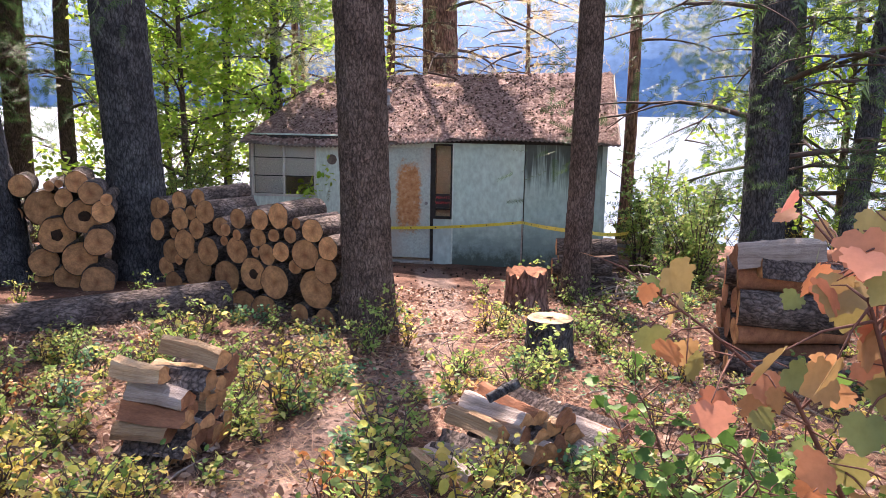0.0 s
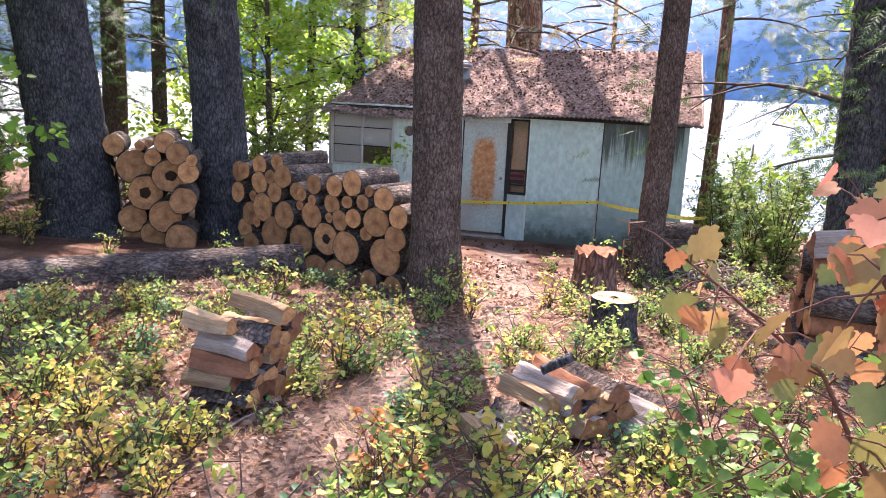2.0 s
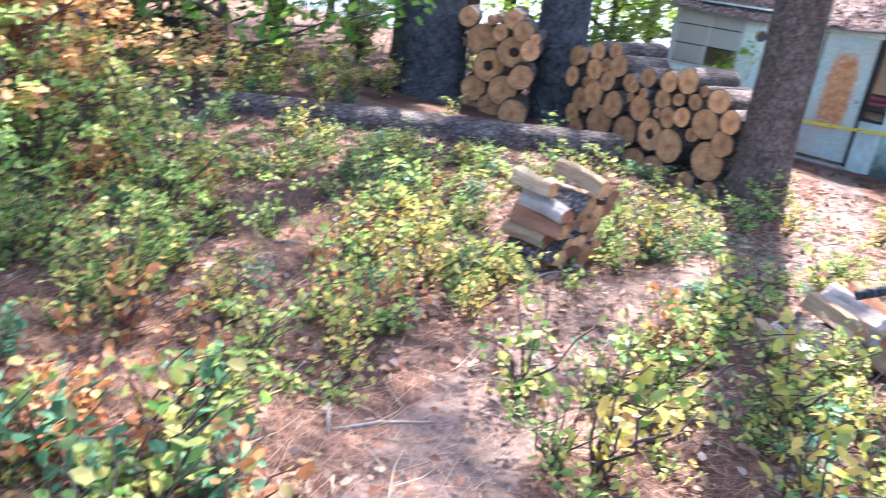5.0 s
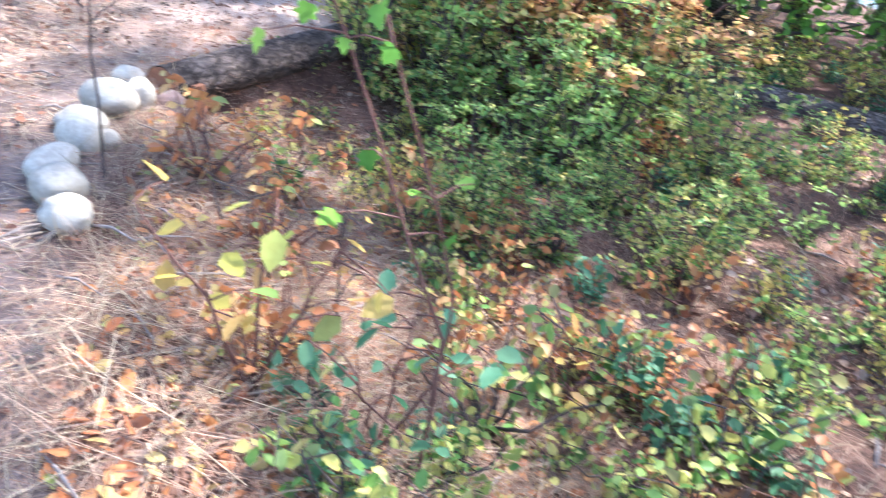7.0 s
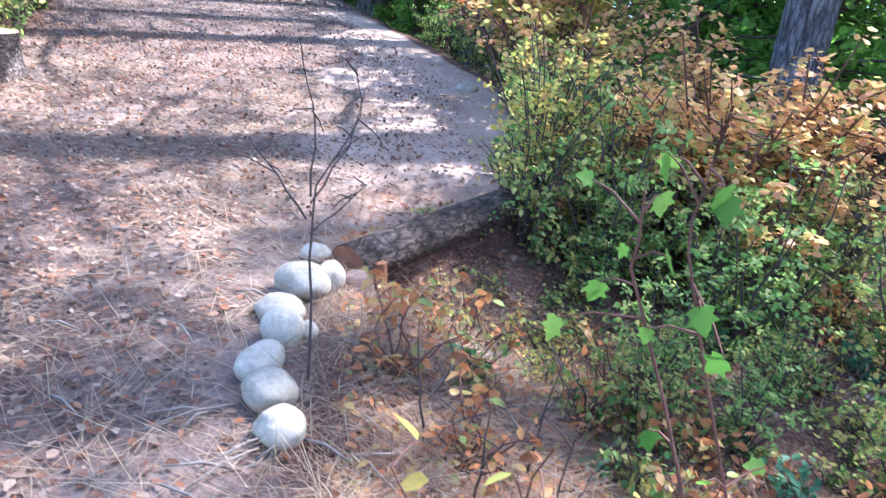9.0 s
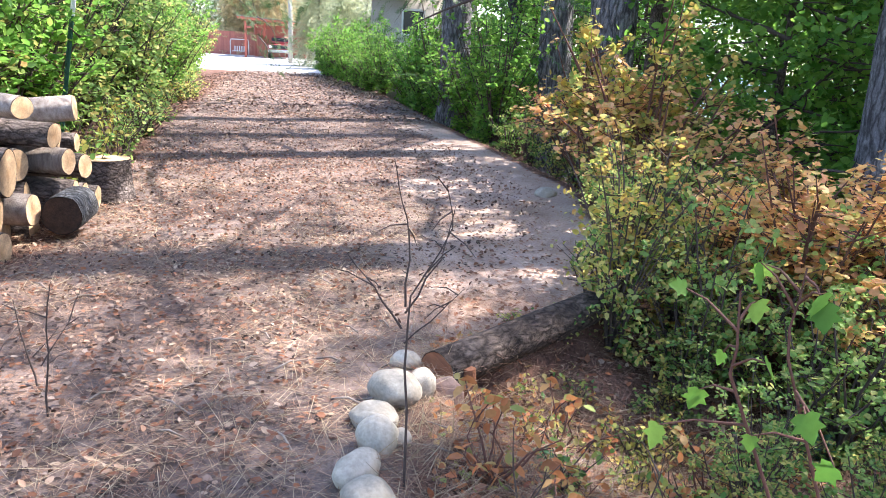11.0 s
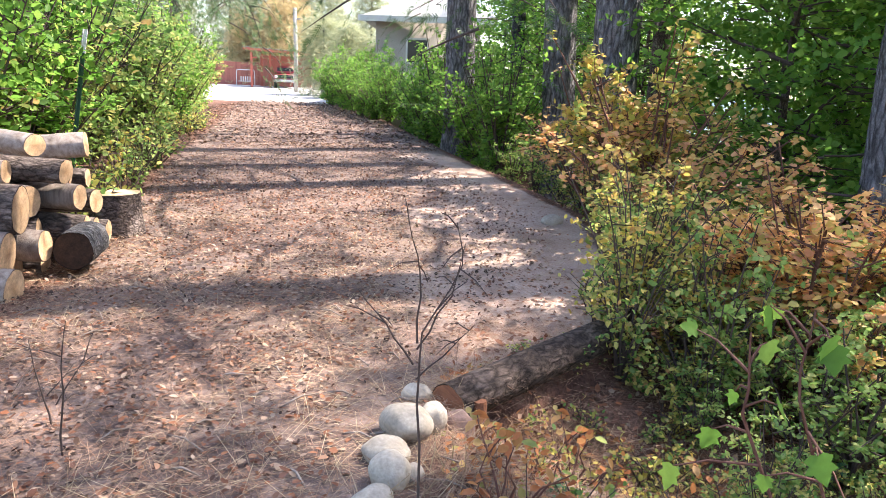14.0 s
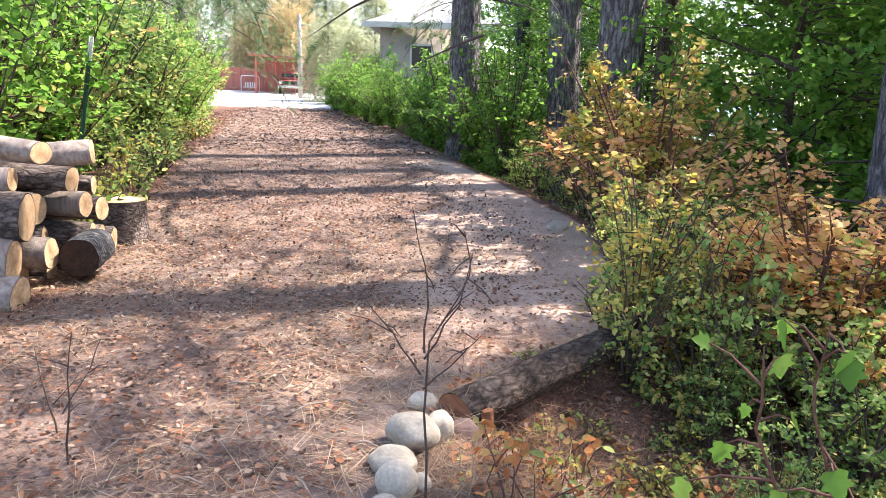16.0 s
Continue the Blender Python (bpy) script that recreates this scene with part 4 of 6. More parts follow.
def split_piece(m, length, width, height, seed, material, label, group, round_back=True):
    """Split firewood: a rough wedge of a log along +x with a barked back, torn split faces and sawn ends."""
    rng = random.Random(seed)
    prof = [(-0.52, 0.02), (-0.47, 0.3), (-0.36, 0.6), (-0.18, 0.86), (0.06, 0.97), (0.3, 0.84), (0.46, 0.52), (0.52, 0.18), (0.3, 0.02), (0.0, -0.06), (-0.3, -0.03)] if round_back else [(-0.5, 0.05), (-0.42, 0.45), (-0.3, 0.88), (-0.05, 1.0), (0.2, 0.9), (0.42, 0.55), (0.52, 0.12), (0.2, 0.0), (-0.2, -0.04)]
    prof = [(a + rng.uniform(-0.08, 0.08), b + rng.uniform(-0.08, 0.08)) for a, b in prof]
    k, n = len(prof), 13
    taper, bow = rng.uniform(-0.12, 0.12), rng.uniform(-0.025, 0.025)
    v, f = [], []
    for i in range(n):
        q = i / (n - 1)
        x = length * (q - 0.5)
        for j, (a, b) in enumerate(prof):
            w = 1 + taper * (q - 0.5) * 2 + 0.09 * noise.noise(Vector((x * 5, j * 1.9, seed))) + 0.07 * noise.noise(Vector((x * 17, j * 3.3, seed + 4)))
            v.append((x + (rng.uniform(-0.009, 0.009) if i in (0, n - 1) else 0), a * width * w, b * height * w + bow * math.sin(math.pi * q)))
        if i:
            f += [((i - 1) * k + j, i * k + j, i * k + (j + 1) % k, (i - 1) * k + (j + 1) % k) for j in range(k)]
    ob = tagged(mesh_part("firewood_piece", raw_mesh("firewood_piece", np.array(v), np.array(f)), [M[material], M["bark_log"]], smooth=False), label, "firewood", group)
    if round_back and seed % 4:
        ob.data.polygons.foreach_set("material_index", [1 if (p % k) in (2, 3, 4, 5) else 0 for p in range(len(ob.data.polygons))])
    ob.matrix_world = m
    for i, order in ((0, 1), (n - 1, -1)):
        bm = bmesh.new()
        vs = [bm.verts.new((v[i * k + j][0] * 1.004, v[i * k + j][1], v[i * k + j][2])) for j in range(k)][::order]
        bm.faces.new(vs)
        part("end_face", bm, M["split_red" if seed % 3 == 0 else "cut"], ob, "", False)
    return ob


NAMES = {"split": "pale split", "split_grey": "weathered grey split", "bark_log": "bark-covered", "split_red": "reddish split"}


def firewood_heap(cx, cy, yaw, courses, keys, group, seed, askew=6.0, long=0.4, where="heap"):
    """Split pieces laid side by side, course on course; courses of (count, height, spacing, shift along, shift across)."""
    rng = random.Random(seed)
    z = gz(cx, cy) - 0.02
    base = pose(cx, cy, 0, 0, 0, yaw)
    k = seed * 50
    for count, high, spread, along, across in courses:
        for i in range(count):
            k += 1
            off = (i - (count - 1) / 2) * spread + across
            key = keys[k % len(keys)]
            m = base @ pose(along + rng.uniform(-0.045, 0.045), off, z + rng.uniform(0, 0.015), rng.uniform(-14, 14), rng.uniform(-3, 3), rng.uniform(-askew, askew))
            split_piece(m, long * rng.uniform(0.88, 1.12), spread * rng.uniform(0.95, 1.12), high * rng.uniform(1.0, 1.22), k, key, NAMES[key] + " firewood piece in a " + where, group, rng.random() < 0.55)
        z += high * 0.97


SQUARE = "firewood in the square heap"
firewood_heap(-2.06, 4.17, -3, [(4, 0.085, 0.15, 0, 0), (4, 0.1, 0.15, 0.02, 0), (5, 0.075, 0.12, 0.0, 0), (4, 0.1, 0.14, 0.02, 0.01), (4, 0.08, 0.13, 0.04, 0.04), (3, 0.09, 0.15, 0.05, 0.08)], ["split_grey", "bark_log", "split_grey", "split_red", "bark_log", "split", "bark_log"], SQUARE, 3, 5, 0.38, "square heap")
split_piece(pose(-1.93, 4.2, -0.165, 6, 4, -14), 0.44, 0.13, 0.09, 773, "split", "pale split firewood piece on top of the heap", SQUARE, False)
split_piece(pose(-2.13, 3.98, -0.235, -6, 2, -5), 0.31, 0.13, 0.1, 772, "split", "short pale firewood piece on the heap", SQUARE, False)
LOOSE = "firewood in the loose heap"
firewood_heap(-0.16, 4.55, -42, [(6, 0.1, 0.135, 0, 0), (6, 0.095, 0.125, 0.02, 0.02), (5, 0.09, 0.12, -0.03, 0.04), (3, 0.085, 0.13, -0.04, 0.06)], ["split", "split_grey", "split_grey", "split_red", "split", "split_grey", "bark_log"], LOOSE, 5, 11, 0.44, "loose heap")
firewood_heap(0.24, 4.9, -30, [(3, 0.11, 0.15, 0, 0), (2, 0.1, 0.15, 0, 0)], ["split_red", "split", "split_grey"], LOOSE, 8, 12, 0.4, "loose heap")
firewood_heap(-0.5, 4.25, -38, [(2, 0.1, 0.15, 0, 0)], ["split_grey", "split"], LOOSE, 9, 10, 0.4, "loose heap")
log(pose(-0.27, 4.42, gz(-0.2, 4.5) + 0.4, 28, 0, -70), 0.028, 0.2, 341, "short dark branch stub lying on the loose heap", LOOSE, bark_key="bark_grey")

# broken logs stacked at the maple
rng = random.Random(4)
z0 = gz(1.7, 7.2)
for i in range(12):
    row, col = i // 3, i % 3
    log(pose(1.42 + rng.uniform(-0.08, 0.1), 7.0 + 0.26 * col + 0.12 * (row % 2), z0 + 0.13 + row * 0.235, rng.uniform(-4, 4), 0, -88 + rng.uniform(-10, 10)) @ pose(0, 0, 0, 0, rng.uniform(0, 360)), rng.uniform(0.11, 0.145), rng.uniform(0.8, 1.0), 300 + i, "reddish broken-ended log in the stack by the maple", "logs by the maple", cut="split_red" if i % 3 else "cut", bark_key="split_red" if i % 2 else "bark_log", squash=rng.uniform(0.85, 1.15))
split_piece(pose(1.74, 7.08, z0 + 0.98, 10, -4, 8), 0.7, 0.26, 0.2, 951, "split_grey", "weathered grey split log topping the stack", "logs by the maple", False)
split_piece(pose(1.95, 7.0, z0 + 0.86, -6, 3, 3), 0.75, 0.22, 0.17, 952, "bark_log", "weathered grey split log topping the stack", "logs by the maple", False)

# logs beside the drive, ends towards it
for i, (x, z, r, ln) in enumerate(((-5.15, 1.03, 0.105, 0.8), (-5.72, 1.0, 0.105, 0.75), (-4.98, 0.86, 0.09, 0.9), (-5.42, 0.82, 0.11, 0.7), (-4.86, 0.62, 0.19, 0.9), (-5.22, 0.62, 0.13, 0.8), (-5.52, 0.62, 0.1, 0.8), (-5.72, 0.78, 0.1, 0.7), (-6.02, 0.70, 0.085, 0.7), (-5.78, 0.55, 0.10, 0.7), (-6.0, 0.5, 0.1, 0.7), (-4.68, 0.36, 0.16, 0.8), (-5.05, 0.34, 0.13, 0.8), (-5.35, 0.35, 0.14, 0.7), (-5.65, 0.32, 0.15, 0.7), (-6.0, 0.25, 0.15, 0.7), (-4.95, 0.2, 0.17, 0.3), (-4.55, 0.16, 0.14, 0.6), (-5.3, 0.14, 0.12, 0.6), (-6.3, 0.2, 0.12, 0.6))):
    log(pose(x, -3.88 + 0.12 * math.sin(i * 2.3), z, RNG.uniform(-7, 7), RNG.uniform(0, 360), 183 + RNG.uniform(-17, 14)), r * 0.9, ln, 140 + i, "freshly sawn log with a pale end stacked by the drive", "logs beside the drive", cut="cut_pale", bark_key="split_grey" if i % 5 < 3 else "bark_log", squash=0.85 + 0.3 * ((i * 7) % 10) / 10)
log(pose(-5.55, -3.72, 0.3, 0, 40, -80), 0.14, 0.45, 190, "charred dark rotten log chunk by the drive", "logs beside the drive", cut="rot", bark_key="bark_grey")

# ---- stones and beam beside the drive ----


def boulder(x, y, size, seed, material, label, z=None):
    bm = bmesh.new()
    bmesh.ops.create_icosphere(bm, subdivisions=4, radius=0.5)
    for q in bm.verts:
        c = q.co.copy()
        q.co = c * (1 + 0.22 * noise.noise(c * 1.6 + Vector((seed, 0, 0))) + 0.07 * noise.noise(c * 4 + Vector((0, seed, 0))))
        q.co = Vector((q.co.x * size[0], q.co.y * size[1], q.co.z * size[2]))
    ob = tagged(part("boulder", bm, M[material]), label, "stone", "stones edging the drive")
    ob.matrix_world = pose(x, y, (gz(x, y) if z is None else z) + size[2] * 0.34, 0, 0, seed * 37)
    return ob


for i, (x, y, s) in enumerate(((-1.80, -1.14, (0.16, 0.14, 0.11)), (-1.98, -1.19, (0.16, 0.155, 0.14)), (-2.17, -1.24, (0.21, 0.14, 0.12)), (-2.37, -1.19, (0.16, 0.15, 0.15)), (-2.42, -1.11, (0.09, 0.09, 0.08)), (-2.58, -1.22, (0.2, 0.17, 0.11)), (-2.79, -1.15, (0.2, 0.25, 0.17)), (-2.84, -1.04, (0.12, 0.12, 0.15)), (-3.17, -1.12, (0.12, 0.14, 0.09)))):
    boulder(x, y, s, i + 2, "stone", "smooth pale rounded boulder edging the drive")
boulder(-2.95, -0.94, (0.16, 0.14, 0.17), 17, "stone_red", "reddish brown boulder beside the log edging", 0.0)
boulder(-8.0, 0.15, (0.3, 0.22, 0.16), 23, "stone", "small pale rock at the drive's edge", 0.08)
log(pose(-3.1, -0.98, 0.105, 0, 30, 50), 0.1, 1.42, 201, "dark rotting log edging the raised drive", "", cut="split_red", bark_key="bark_rot", name="edging_log")
stake = tagged(part("stake", bmesh.new(), M["split_red"]), "short sawn wooden stake beside the edging log", "stake")
bm = bmesh.new()
bmesh.ops.create_cone(bm, segments=12, radius1=0.035, radius2=0.03, depth=0.3, cap_ends=True)
bm.to_mesh(stake.data)
bm.free()
stake.matrix_world = pose(-3.1, -0.82, -0.02, 4, -3, 0)

# ---- trees ----


def trunk_mesh(base, top, r0, r1, seed, seg=36, flare=0.35, knob=0.05, step=0.1):
    base, top = Vector(base), Vector(top)
    n = max(6, int((top - base).length / step))
    n = min(n, 120 if seg > 30 else 40)
    pts, rad = [], []
    for i in range(n + 1):
        k = (i / n) ** 2.0
        p = base.lerp(top, k)
        bend = 0.06 * math.sin(k * 5 + seed) * min(1, k * 4)
        pts.append(p + Vector((bend, 0.05 * math.cos(k * 4 + seed) * min(1, k * 4), 0)) - base)
        h = (p - base).length
        rad.append((r0 + (r1 - r0) * k) * (1 + flare * math.exp(-h * 3.2)))
    s = Soup()
    s.tube(pts, rad, seg=seg, wobble=knob, seed=seed, freq=2.0 / max(r0, 0.1), caps=False, fine=0.11 if seg > 30 else 0.05)
    return s.mesh("trunk")


def limb_soup(s, start, way, length, r, rng, depth, tips, droop=0.15):
    """One limb with side shoots; collects the tips where foliage hangs."""
    pts, rad, p, d = [], [], Vector(start), Vector(way).normalized()
    n = 6 if depth else 3
    for i in range(n + 1):
        pts.append(p.copy())
        rad.append(r * (1 - 0.85 * i / n))
        d = (d + Vector((rng.uniform(-0.18, 0.18), rng.uniform(-0.18, 0.18), rng.uniform(-0.12, 0.12) - droop * i / n))).normalized()
        p = p + d * length / n
        if i >= 1:
            tips.append((p.copy(), d.copy()))
            if depth and rng.random() < 0.85:
                side = d.cross(Vector((0, 0, 1))).normalized() * rng.choice((-1, 1))
                limb_soup(s, p, d * 0.5 + side + Vector((0, 0, rng.uniform(-0.2, 0.25))), length * rng.uniform(0.3, 0.5), r * 0.45, rng, depth - 1, tips, droop)
    s.tube(pts, rad, seg=5 if r > 0.02 else 3, caps=False)


def crown(tree, height, z0, z1, reach, limbs, leaf, template, size, per_tip, seed, droop=0.2, bare=0.0, limb_mat="twig", lift=0.1, single=False):
    """Limbs from z0 to z1 round the tree's axis, with foliage along them."""
    rng, nr = random.Random(seed), np.random.default_rng(seed)
    s, tips = Soup(), []
    for i in range(limbs):
        k = i / max(1, limbs - 1)
        a = i * 2.4 + rng.uniform(-0.3, 0.3)
        z = z0 + (z1 - z0) * k
        ln = reach * (1 - 0.65 * k) * rng.uniform(0.7, 1.15)
        limb_soup(s, (0, 0, z), (math.cos(a), math.sin(a), lift), ln, 0.012 + 0.012 * ln, rng, 1, tips, droop)
        if single:
            mesh_part("limb", s.mesh("limb"), M[limb_mat], tree)
            s = Soup()
    if not single:
        tagged(mesh_part("branchwork", s.mesh("branchwork"), M[limb_mat], tree), kind="stuff")
    tips = [q for q in tips if rng.random() >= bare]
    at = np.array([q[0] for q in tips])
    way = np.array([q[1] for q in tips])
    at = np.repeat(at, per_tip, 0) + nr.normal(size=(len(tips) * per_tip, 3)) * size * 0.8
    mesh_part("crown", scatter_mesh("crown", template, at, size, 0.3, nr, np.repeat(way, per_tip, 0)), M[leaf], tree)
    return tree


def tree(name, base, top, r0, r1, bark_key, seed, label, seg=36):
    ob = thing(name, pose(*base), label, "tree")
    mesh_part("trunk", trunk_mesh(base, top, r0, r1, seed, seg), M[bark_key], ob)
    return ob


def standing(name, x, y, tx, ty, tz, r0, r1, bark_key, seed, label, height=15.0, seg=64):
    """A trunk rooted at x, y that passes through tx, ty at the height tz."""
    z = gz(x, y) - 0.08
    k = height / (tz - z)
    return tree(name, (x, y, z), (x + (tx - x) * k, y + (ty - y) * k, z + height), r0, r1, bark_key, seed, label, seg)


t1 = standing("fir_tree", -5.87, 9.75, -6.07, 9.65, 2.58, 0.36, 0.14, "bark_grey", 1, "old fir with dark grey furrowed bark beside the log stacks", 24)
t2 = standing("fir_tree", -1.98, 7.65, -2.07, 7.6, 2.25, 0.245, 0.1, "bark_brown", 2, "straight fir with brown scaly bark beside the path", 22)
t3 = standing("fir_tree", -0.02, 10.2, 0.10, 10.2, 2.58, 0.165, 0.10, "bark_brown", 3, "slim leaning fir with brown bark by the cabin")
t4 = standing("fir_tree", 2.47, 11.5, 2.41, 11.5, 2.73, 0.28, 0.1, "bark_grey", 4, "old fir with black-grey bark near the lake", 22)
t5 = standing("fir_tree", 3.3, 13.6, 3.0, 13.6, 3.0, 0.22, 0.13, "bark_grey", 5, "dark fir standing behind another fir", seg=24)
t6 = standing("fir_tree", 3.66, 12.0, 3.85, 12.0, 2.78, 0.16, 0.10, "bark_grey", 6, "slim dark leaning fir", seg=24)
t7 = standing("pine_tree", -3.85, 19.5, -3.93, 19.5, 3.9, 0.46, 0.28, "bark_pine", 7, "tall pine with red-brown bark behind the cabin", 18)
t8 = standing("pine_tree", 0.72, 17.0, 0.76, 17.0, 3.5, 0.13, 0.09, "bark_pine", 8, "slender red-barked pine by the shore", seg=20)
t9 = standing("fir_tree", -10.6, 13.0, -10.46, 13.0, 3.1, 0.24, 0.1, "bark_brown", 9, "grey-brown fir at the wood's edge", 23, seg=24)
t10 = standing("fir_tree", -9.5, 13.0, -9.41, 13.0, 3.1, 0.14, 0.1, "bark_brown", 10, "slim fir at the wood's edge", seg=20)
t11 = standing("fir_tree", -7.62, 8.9, -7.98, 8.9, 1.62, 0.5, 0.2, "bark_grey", 11, "massive old fir with grey bark beside the far stack", 25)
t12 = standing("fir_tree", -7.6, 15.5, -7.6, 15.5, 3.5, 0.09, 0.06, "bark_grey", 12, "thin dark fir near the shore", seg=16)
t13 = standing("fir_tree", -6.4, 15.0, -6.3, 15.0, 3.5, 0.075, 0.05, "bark_grey", 13, "thin dark fir near the shore", seg=16)
p1 = standing("pine_tree", -16, -0.79, -16, -0.79, 3.0, 0.30, 0.16, "bark_blue", 14, "big pine with blue-grey plated bark along the drive", 24, seg=64)
p2 = standing("pine_tree", -14, 1.05, -14, 0.95, 3.0, 0.29, 0.16, "bark_blue", 15, "big pine with blue-grey plated bark along the drive", 24, seg=64)
p3 = standing("pine_tree", -12, 1.52, -12, 1.56, 3.0, 0.36, 0.18, "bark_blue", 16, "massive pine with blue-grey plated bark along the drive", 25, seg=64)
p4 = standing("pine_tree", -15, 3.0, -15, 3.0, 3.0, 0.17, 0.13, "bark_brown", 17, "slim brown pine behind the shrubs", seg=20)
p5 = standing("pine_tree", -7.5, 3.42, -7.5, 3.4, 2.5, 0.25, 0.13, "bark_blue", 18, "big pine with blue-grey bark behind the autumn maples", 22)

# ---- crowns ----
fir_seed = 30
# upper crowns, out of view, are sized for the shade they cast
for t, z0, z1, reach, limbs, leaf, bare in (
        (t1, 5.2, 23, 4.2, 34, "needle", 0.15), (t2, 5.2, 21, 4.8, 36, "needle", 0.1), (t3, 4.6, 13, 2.0, 18, "needle", 0.1), (t4, 2.0, 21, 3.0, 40, "needle", 0.1), (t5, 1.5, 14, 2.8, 34, "needle", 0.1),
        (t6, 1.5, 13, 2.4, 30, "needle", 0.1), (t7, 3.6, 17, 4.2, 30, "needle_gold_dry_lit", 0.45), (t8, 4.2, 13, 2.0, 18, "needle_grey_sunlit", 0.3), (t9, 3.2, 22, 3.4, 30, "needle", 0.1), (t10, 2.6, 13, 1.8, 20, "needle", 0.1),
        (t11, 5.0, 24, 4.8, 38, "needle", 0.12), (t12, 2.2, 12, 1.6, 24, "needle_grey_sunlit", 0.2), (t13, 2.0, 12, 1.6, 24, "needle_grey_sunlit", 0.2), (p1, 4.8, 23, 4.0, 32, "needle", 0.15), (p2, 4.6, 23, 3.8, 32, "needle", 0.15), (p3, 5.0, 24, 4.4, 34, "needle", 0.15), (p4, 3.6, 13, 2.2, 18, "needle", 0.1), (p5, 4.6, 22, 3.4, 26, "needle", 0.2)):
    fir_seed += 1
    crown(t, 15, z0, z1, reach, limbs, leaf, BOUGH, 0.34 if t in (t4, t5, t6) else 0.38, 3 if t in (p1, p2, p3, p4, p5) else 4, fir_seed, 0.3, bare, single=True)


def whole_tree(name, x, y, height, r, bark_key, seed, label, z0, reach, limbs, leaf, template, size, per_tip, droop=0.25, bare=0.0, lift=0.1, z=None):
    """A tree with its crown, built where it first stands; copies go elsewhere."""
    z = gz(x, y) - 0.1 if z is None else z
    ob = tree(name, (x, y, z), (x + 0.1, y, z + height), r, r * 0.3, bark_key, seed, label, 16)
    return crown(ob, height, z0, height * 0.96, reach, limbs, leaf, template, size, per_tip, seed, droop, bare, "twig", lift)


def place(proto, spots, rng, lo=0.85, hi=1.15):
    for x, y in spots:
        k = rng.uniform(lo, hi)
        copy_thing(proto, Matrix.Translation((x, y, gz(x, y) - 0.06)) @ pose(0, 0, 0, 0, 0, rng.uniform(0, 360)) @ Matrix.Diagonal((k, k, k * rng.uniform(0.92, 1.1), 1)))


rng = random.Random(21)
fir = whole_tree("young_fir_tree", -13.5, 15.0, 11, 0.13, "bark_grey", 61, "dark green fir in the wood by the lake", 1.0, 2.0, 40, "needle", BOUGH, 0.32, 3)
place(fir, [(-15.5, 11.5), (-17.5, 15), (-18.5, 9.0), (7.5, 12.5), (8.8, 17), (-11.2, 11.6), (-12.6, 9.6), (-13.8, 12.6)], rng)
fir2 = whole_tree("lakeside_pine_tree", -6.5, 22.0, 12, 0.14, "bark_pine", 62, "pine by the lake, sunlight put into its sparse grey-gold needles", 1.6, 2.4, 30, "needle_grey_sunlit", BOUGH, 0.26, 3, 0.2, 0.25)
place(fir2, [(-8.2, 20.5), (-5.0, 18.9), (-9.4, 24), (7.2, 23)], rng)
gold = whole_tree("golden_pine_tree", -1.9, 21.0, 9, 0.1, "bark_pine", 63, "pine behind the cabin, backlight put into its golden needles", 2.8, 2.4, 26, "needle_gold_dry_lit", BOUGH, 0.24, 3, 0.1, 0.4)
place(gold, [(-5.4, 20.2)], rng)
maple = whole_tree("maple_tree", -7.3, 13.3, 6.6, 0.07, "bark_brown", 64, "young maple near the shore, backlight put into its bright green", 0.5, 2.0, 26, "leaf_backlit", OVAL, 0.11, 15, 0.02, 0.0, 0.5)
place(maple, [(-8.6, 15.0), (-6.4, 15.6), (4.3, 14.6), (5.6, 13.2)], rng)
dark_maple = whole_tree("maple_tree", -12.5, 5.4, 7, 0.06, "bark_brown", 65, "dense green maple in the wood beside the drive", 0.3, 2.3, 30, "leaf_forest", OVAL, 0.12, 9, 0.05, 0.0, 0.45)
place(dark_maple, [(-19, 1.7), (-23, 1.6), (-27, 1.4), (-26, 3.2), (-30, 2.2), (-20.5, 4.4), (-12.2, 4.2), (-11.5, 7.2), (-14.5, 6.0), (-17.5, 3.4), (-10.5, 3.6), (-18.5, 6.6), (-21, 2.6), (-15.5, 8.0), (-24, 4.8), (-22, 9), (-9.6, 4.6), (-8.6, 5.8), (-11.0, 5.8), (-13.2, 7.4), (-16.5, 9.5)], rng)
# mostly unseen firs added for shade, behind the viewer and across the drive
shade_fir = whole_tree("fir_tree", 6.5, -5.5, 14, 0.2, "bark_grey", 66, "tall fir added to shade the drive and forest floor", 3.2, 3.2, 26, "needle", BOUGH, 0.42, 2)
place(shade_fir, [(-22, 5.2), (-26, 4.6), (-30, 4.2), (-18, 7.5), (-35, 4.5), (5.5, 2.5), (4.6, 6.2), (-2.0, -12.5), (-9.2, -9.8), (-14, -11), (-20, -12.5), (-10.5, -7.6), (-20.5, 0.8), (-26, -12)], rng)

# ---- shrubs and low plants ----


